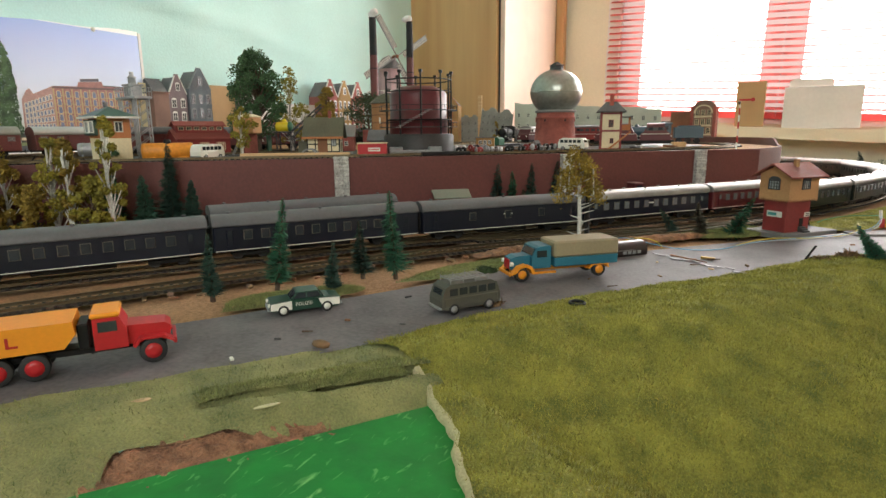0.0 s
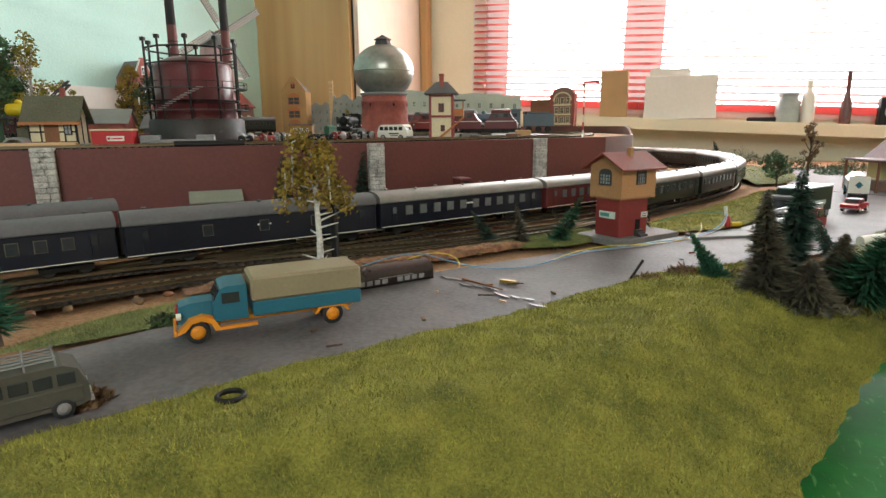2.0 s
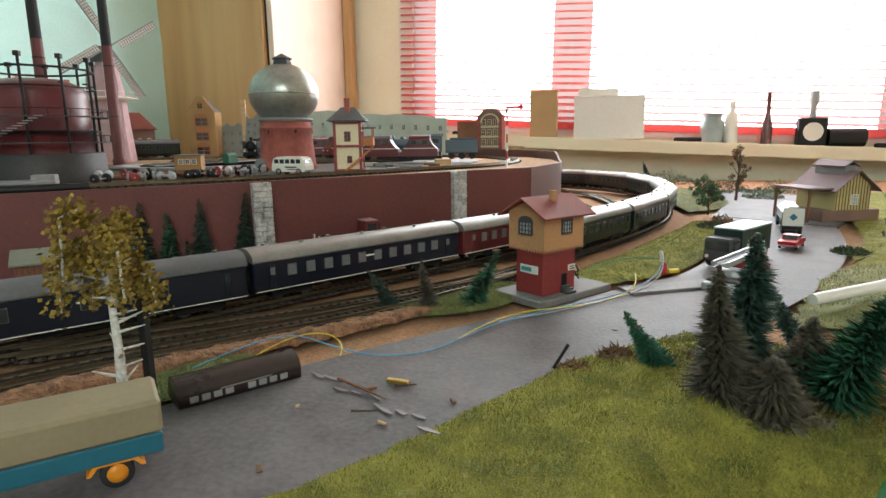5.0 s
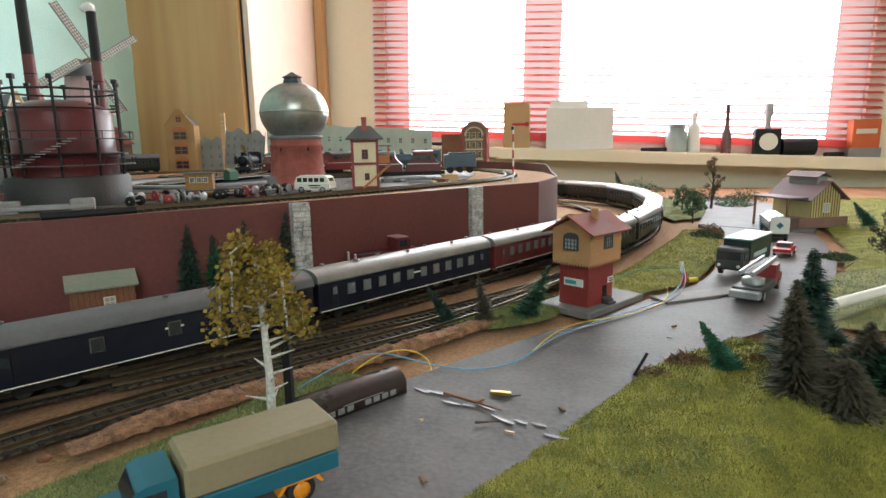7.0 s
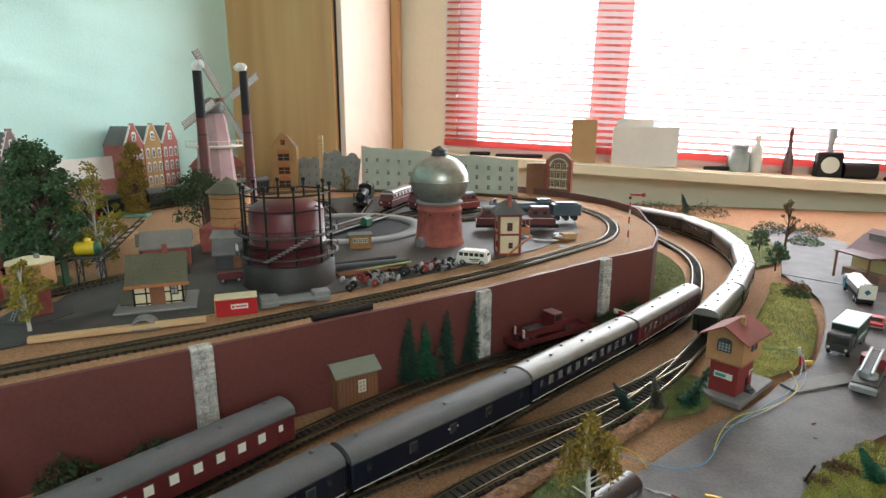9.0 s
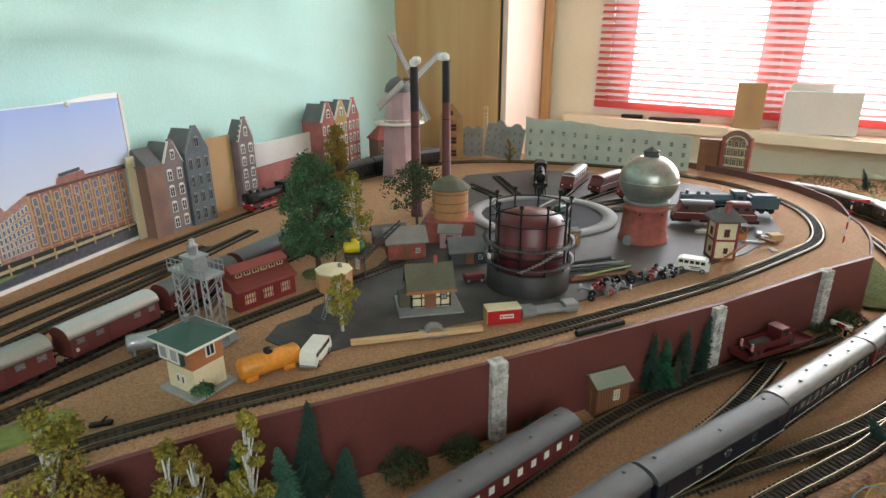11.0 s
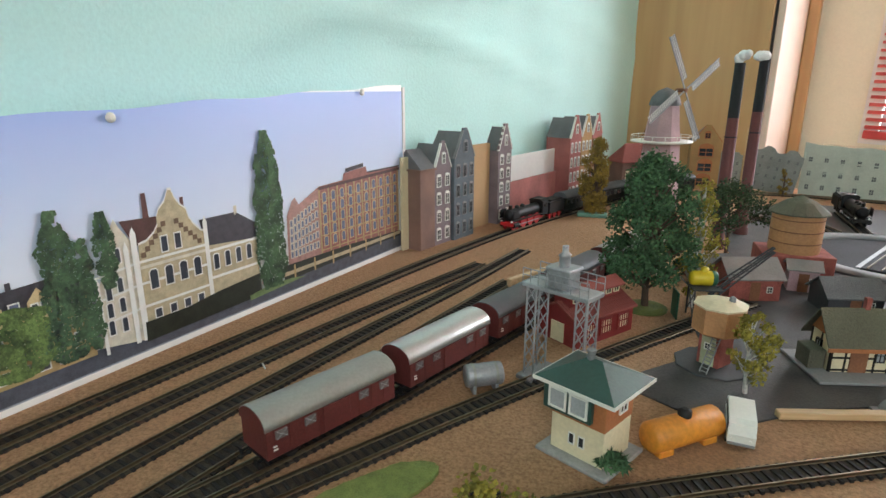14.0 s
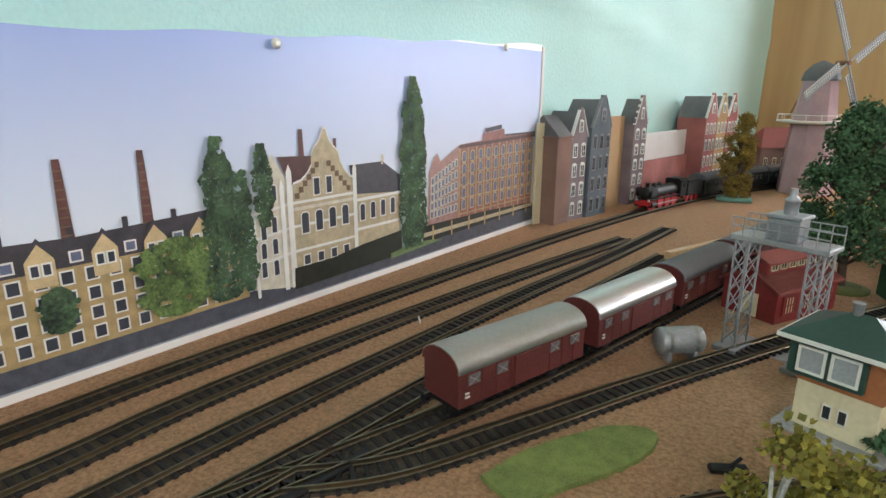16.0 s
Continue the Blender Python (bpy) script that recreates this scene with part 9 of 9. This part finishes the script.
def foam_birch(x, y, h, seed):
    """A white birch with short stub branches and foam leaves drooping from arched limbs."""
    rnd = random.Random(seed)
    root = thing("birch_tree", T(x, y, 0), "bare white birch with olive-gold foam leaves beside the road", "tree", "broadleaf trees")
    s, c = Shape(), Shape()
    knots = [Vector((0, 0, -0.002)), Vector((0.001, 0, h * 0.35)), Vector((-0.001, 0.001, h * 0.62)), Vector((0.003, 0, h * 0.80))]
    for k in range(3):
        s.rod(knots[k], knots[k + 1], 0.0026 - 0.0006 * k, 8, 0.0021 - 0.0006 * k)
    for k in range(16):
        z = h * (0.14 + 0.036 * k)
        a = rnd.uniform(0, 6.283)
        n = rnd.uniform(0.007, 0.014)
        s.rod((0, 0, z), (n * math.cos(a), n * math.sin(a), z + rnd.uniform(0.001, 0.006)), 0.0009, 6, 0.0003)
    for k in range(6):
        a = (0.2, 3.0, 3.5, 6.0, 1.4, 4.6, 2.8, 0.5, 3.3)[k] + rnd.uniform(-0.3, 0.3)
        z0 = h * (0.54 + 0.05 * k)
        out = rnd.uniform(0.010, 0.020)
        pts = [Vector((0, 0, z0)), Vector((0.5 * out * math.cos(a), 0.5 * out * math.sin(a), z0 + 0.016)), Vector((out * math.cos(a), out * math.sin(a), z0 + 0.013)), Vector((1.12 * out * math.cos(a), 1.12 * out * math.sin(a), z0 - rnd.uniform(-0.006, 0.014)))]
        for p, q in zip(pts, pts[1:]):
            s.rod(p, q, 0.0008, 5, 0.0005)
            for i in range(190):
                t = rnd.random()
                if p is pts[0] and t < 0.35:
                    continue
                o = p.lerp(q, t) + Vector((rnd.gauss(0, 1), rnd.gauss(0, 1), rnd.gauss(-0.25, 1))) * 0.0028
                g = rnd.uniform(0.0008, 0.0017)
                u = Vector((rnd.uniform(-1, 1), rnd.uniform(-1, 1), rnd.uniform(-1, 1))).normalized() * g
                v = u.orthogonal().normalized() * g * rnd.uniform(0.6, 1)
                c.add([o - u, o + v, o + u, o - v], [(0, 1, 2, 3)])
    part("trunk", s, BIRCHBARK, root)
    part("crown", c, LEAFO, root)


foam_birch(-0.141, 0.543, 0.116, 12)
solid("black_post", Shape().box(-0.002, -0.002, 0, 0.002, 0.002, 0.072, 0.0004), BLACK, "black signal post behind the birch", "post", "", T(-0.137, 0.556, 0.0))
for k, (x, y, h, w, mt2) in enumerate(((-0.767, 0.300, 0.178, 0.030, LEAFY), (-0.735, 0.310, 0.110, 0.016, LEAFO), (-0.694, 0.344, 0.138, 0.016, LEAFY), (-0.640, 0.379, 0.160, 0.014, LEAFY), (-0.672, 0.350, 0.135, 0.013, LEAFO), (-0.79, 0.235, 0.10, 0.022, LEAFO))):
    leafy_tree(x, y, -0.004, h, w * 1.25, mt2, BIRCHBARK, 20 + k, 30, 130, 0.22, "birch_tree", "slim birch with yellow-green leaves in front of the retaining wall")
for k, (x, y, h, w, mt2) in enumerate(((-0.728, 0.285, 0.085, 0.026, LEAFO), (-0.690, 0.318, 0.080, 0.022, LEAFO), (-0.655, 0.362, 0.088, 0.020, LEAFY), (-0.752, 0.262, 0.095, 0.024, LEAF))):
    leafy_tree(x, y, -0.004, h, w, mt2, BARK, 70 + k, 34, 130, 0.06, "shrub", "rounded olive model shrub in front of the retaining wall")
for k, (x, y, h, w, mt2) in enumerate(((0.247, 1.43, 0.060, 0.022, LEAF), (0.262, 1.60, 0.055, 0.024, LEAF), (0.385, 1.06, 0.068, 0.024, FIRB), (0.335, 1.66, 0.12, 0.020, DRY))):
    leafy_tree(x, y, 0.0, h, w, mt2, BARK, 40 + k, 24, 60, 0.3, label=("green model pine beside the curve", "green model pine beside the curve", "grey-green tree on the meadow", "dry brown tree by the square")[k])
for k, (x, y, r, h, mt2) in enumerate(((0.225, 1.25, 0.026, 0.018, BUSH), (0.245, 1.29, 0.020, 0.024, DRY), (0.40, 1.72, 0.04, 0.035, LEAF), (0.46, 1.85, 0.05, 0.05, BUSH), (0.36, 1.85, 0.05, 0.05, BUSH), (0.10, 2.17, 0.09, 0.05, BUSH), (0.24, 2.12, 0.08, 0.06, BUSH), (0.345, 1.09, 0.02, 0.012, BUSH), (0.085, 0.690, 0.016, 0.014, DRY), (0.060, 0.668, 0.013, 0.007, DRY), (0.15, 0.65, 0.035, 0.018, FIRB), (0.125, 0.69, 0.02, 0.014, DRY),
                                          (-0.570, 0.520, 0.026, 0.045, BUSH), (-0.525, 0.570, 0.024, 0.032, BUSH), (-0.47, 0.655, 0.018, 0.014, BUSH), (-0.10, 1.05, 0.025, 0.02, BUSH), (-0.06, 1.10, 0.03, 0.03, BUSH), (-0.205, 0.475, 0.010, 0.007, BUSH), (-0.155, 0.385, 0.010, 0.004, DRY), (-0.745, 0.285, 0.022, 0.07, BUSH), (-0.71, 0.31, 0.022, 0.05, BUSH))):
    bush(x, y, 0.0, r, h, mt2, 60 + k, int(300 + 9000 * r), {BUSH: "dark green tangled model bush", DRY: "dry brown moss tuft on the ground", LEAF: "mid-green low leafy bush", FIRB: "dry brown-green undergrowth beside the road"}[mt2])
solid("white_pipe", Shape().rod((0, 0, 0), (0.16, 0.105, 0.012), 0.0045, 12), WHITEP, "cream plastic pipe lying on the faded grass", "pipe", "", T(0.225, 0.820, 0.012))
random.seed(8)
for k in range(70):
    t = random.random()
    i = int(t * 45) + 8
    p = near_line[min(i * 2, len(near_line) - 1)]
    o = random.uniform(0.018, 0.034)
    x, y = p[0] + math.sin(p[2]) * o, p[1] - math.cos(p[2]) * o
    s = Shape().ball(1.0, Matrix.Diagonal((random.uniform(0.002, 0.006), random.uniform(0.0015, 0.004), random.uniform(0.001, 0.0026), 1)), 7, 5)
    solid("bark_piece", s, random.choice((DRY, BALLAST, BROWNW)), "brown bark piece in the ballast beside the track", "bark", "", T(x, y, 0.0005) @ R(random.uniform(0, 180)), "bark pieces")

# rough bark bank beside the near track
rows = []
for x, y, h in smooth_line(NEARLINE, 0.004):
    if 0.545 < y < 0.80 and x < 0.0:
        t = min(1.0, (y - 0.545) / 0.03, (0.80 - y) / 0.03)
        rows.append([(x + math.sin(h) * (o + 0.0022 * noise.noise((x * 120, y * 120, o * 90))), y - math.cos(h) * (o + 0.0022 * noise.noise((x * 120, y * 120, o * 90 + 7))), -0.001 + t * (z + 0.0022 * noise.noise((x * 170, y * 170, o * 300)))) for o, z in ((0.0140, 0.0005), (0.0165, 0.0040), (0.0200, 0.0062), (0.0240, 0.0066), (0.0280, 0.0060), (0.0310, 0.0042), (0.0325, 0.0))])
solid("bark_bank", Shape().sheet(rows, smooth=False), mat("rough_red_bark", (0.24, 0.125, 0.065), 0.95, vary=0.5, grain=700, bump=1.0, scale=150, tint=(0.085, 0.045, 0.028)), "rough reddish bark bank between the track and the road", "bank", "structure")

# broken paint across the road, with a brass offcut beside it
for k in range(9):
    t = k / 8
    x, y = -0.084 + 0.082 * t, 0.624 - 0.042 * t + 0.004 * math.sin(k * 2.1)
    w = 0.0062 + 0.0026 * math.sin(k * 1.7)
    chip = [(w * (1 + 0.35 * noise.noise((k, i, 0.4))) * math.cos(i * math.pi / 5), 0.0013 * (1 + 0.9 * noise.noise((k * 1.3, i * 0.9, 4.4))) * math.sin(i * math.pi / 5)) for i in range(10)]
    solid("paint_flake", Shape().plate(chip, 0, 0.0006), mat("lifted_lilac_paint", (0.165, 0.150, 0.160), 0.34, vary=0.25, bump=0.1), "lilac-grey glossy flake of broken road paint", "paint flake", "", T(x, y, 0.0010) @ R(-27 + 8 * math.sin(k)), "paint flakes")
solid("splinter", Shape().rod((-0.020, 0, 0.0012), (0.020, 0.001, 0.0012), 0.0010, 6, 0.0004), BROWNW, "dark brown wooden splinter lying on the road", "splinter", "", T(-0.052, 0.611, 0.0014) @ R(-28))
solid("brass_offcut", Shape().box(-0.0065, -0.0016, 0, 0.0065, 0.0016, 0.0022, 0.0004), mat("dull_brass", (0.42, 0.27, 0.06), 0.35, 0.7), "small brass offcut lying on the road", "offcut", "", T(-0.036, 0.626, 0.0010) @ R(-5))

# bare earth where the mat is torn
rows = []
for i in range(60):
    t = i / 59
    b = Vector((-0.226, 0.198)) + UDIR * (-0.058 + 0.100 * t)
    rows.append([(b.x + NDIR.x * (0.056 + 0.034 * k / 15), b.y + NDIR.y * (0.056 + 0.034 * k / 15), -0.0042 - 0.0036 * k / 15 + 0.0022 * noise.noise((i * 0.5, k * 0.6, 0.5)) + 0.0014 * noise.noise((i * 1.7, k * 1.9, 0.5))) for k in range(16)])
solid("earth_bank", Shape().sheet(rows), mat("reddish_earth", (0.26, 0.125, 0.07), 0.95, vary=0.5, grain=900, bump=1.0, scale=120), "reddish-brown earth showing under the grass mat", "earth", "structure")
solid("pale_leaf", Shape().ball(1.0, Matrix.Diagonal((0.0020, 0.0065, 0.0007, 1)), 10, 6), mat("pale_dry_leaf", (0.5, 0.47, 0.28), 0.8, vary=0.15), "pale dry leaf lying on the folded mat", "leaf", "", T(-0.166, 0.181, 0.0035) @ R(-30) @ R(-12, "Y"))
solid("pale_leaf", Shape().ball(1.0, Matrix.Diagonal((0.0052, 0.0022, 0.0008, 1)), 10, 6), mat("tan_dry_leaf", (0.42, 0.30, 0.17), 0.8, vary=0.15), "tan dry leaf lying on the faded mat", "leaf", "", T(-0.222, 0.154, 0.0035) @ R(65))

# ---- sleepers of all tracks ----
random.seed(5)
sl = Shape().box(-0.00130, -0.0126, 0.0, 0.00130, 0.0126, 0.0024, 0.0003)
sleeper_mesh = sl.mesh("sleeper", SLEEPER)
for root, line, z in SLEEPERS:
    count, rest = 0, Shape()
    for x, y, h in line:
        m = T(x, y, z + 0.0002) @ Matrix.Rotation(h, 4, "Z")
        if count < 300:
            ob = new("sleeper", sleeper_mesh)
            ob.parent = root
            ob.matrix_local = m
        else:
            rest.box(-0.00130, -0.0126, 0.0, 0.00130, 0.0126, 0.0024, 0, m)
        count += 1
    if rest.v:
        tagged(part("sleeper_run", rest, SLEEPER, root), kind="stuff")


# ---- fine fibres of the grass mats ----
def fibres(owner, material, count, seed, lo=0.0012, hi=0.0026):
    """Short grass fibres standing on a mat."""
    me = owner.data
    rnd = random.Random(seed)
    polys = [p for p in me.polygons]
    areas, total = [], 0.0
    for p in polys:
        total += p.area
        areas.append(total)
    v, f = [], []
    arr = np.array(areas)
    for i in range(count):
        p = polys[min(int(np.searchsorted(arr, rnd.random() * total)), len(polys) - 1)]
        q = [me.vertices[k].co for k in p.vertices]
        a, b = rnd.random(), rnd.random()
        c = q[0].lerp(q[1], a).lerp(q[3].lerp(q[2], a), b)
        h, w, ang = rnd.uniform(lo, hi), rnd.uniform(0.00018, 0.00034), rnd.uniform(0, 6.283)
        dx, dy = math.cos(ang) * w, math.sin(ang) * w
        k = len(v)
        v += [(c.x - dx, c.y - dy, c.z - 0.0003), (c.x + dx, c.y + dy, c.z - 0.0003), (c.x + rnd.uniform(-1, 1) * h * 0.7, c.y + rnd.uniform(-1, 1) * h * 0.7, c.z + h)]
        f.append((k, k + 1, k + 2))
    m2 = bpy.data.meshes.new("grass_blades")
    m2.from_pydata(v, [], f)
    m2.materials.append(material)
    ob = new("grass_blades", m2)
    ob.parent = owner
    return tagged(ob, kind="stuff")


BLADE = leafy("grass_fibre", (0.27, 0.25, 0.045), (0.13, 0.14, 0.02))
BLADE2 = leafy("olive_fibre", (0.20, 0.215, 0.075), (0.115, 0.135, 0.045))
for k, ob in enumerate([o for o in scene.objects if o.name.startswith(("grass_bank", "grass_verge", "grass_mat", "mat_fold")) and o.type == "MESH"]):
    first = ob.data.materials[0].name
    n0 = 90000 if ob.name.startswith("grass_bank") else 7000 if ob.name.startswith("grass_verge") else 3500 if ob.name.startswith("mat_fold") else 14000
    fibres(ob, BLADE if first == "grass_mat" else BLADE2, n0, k)
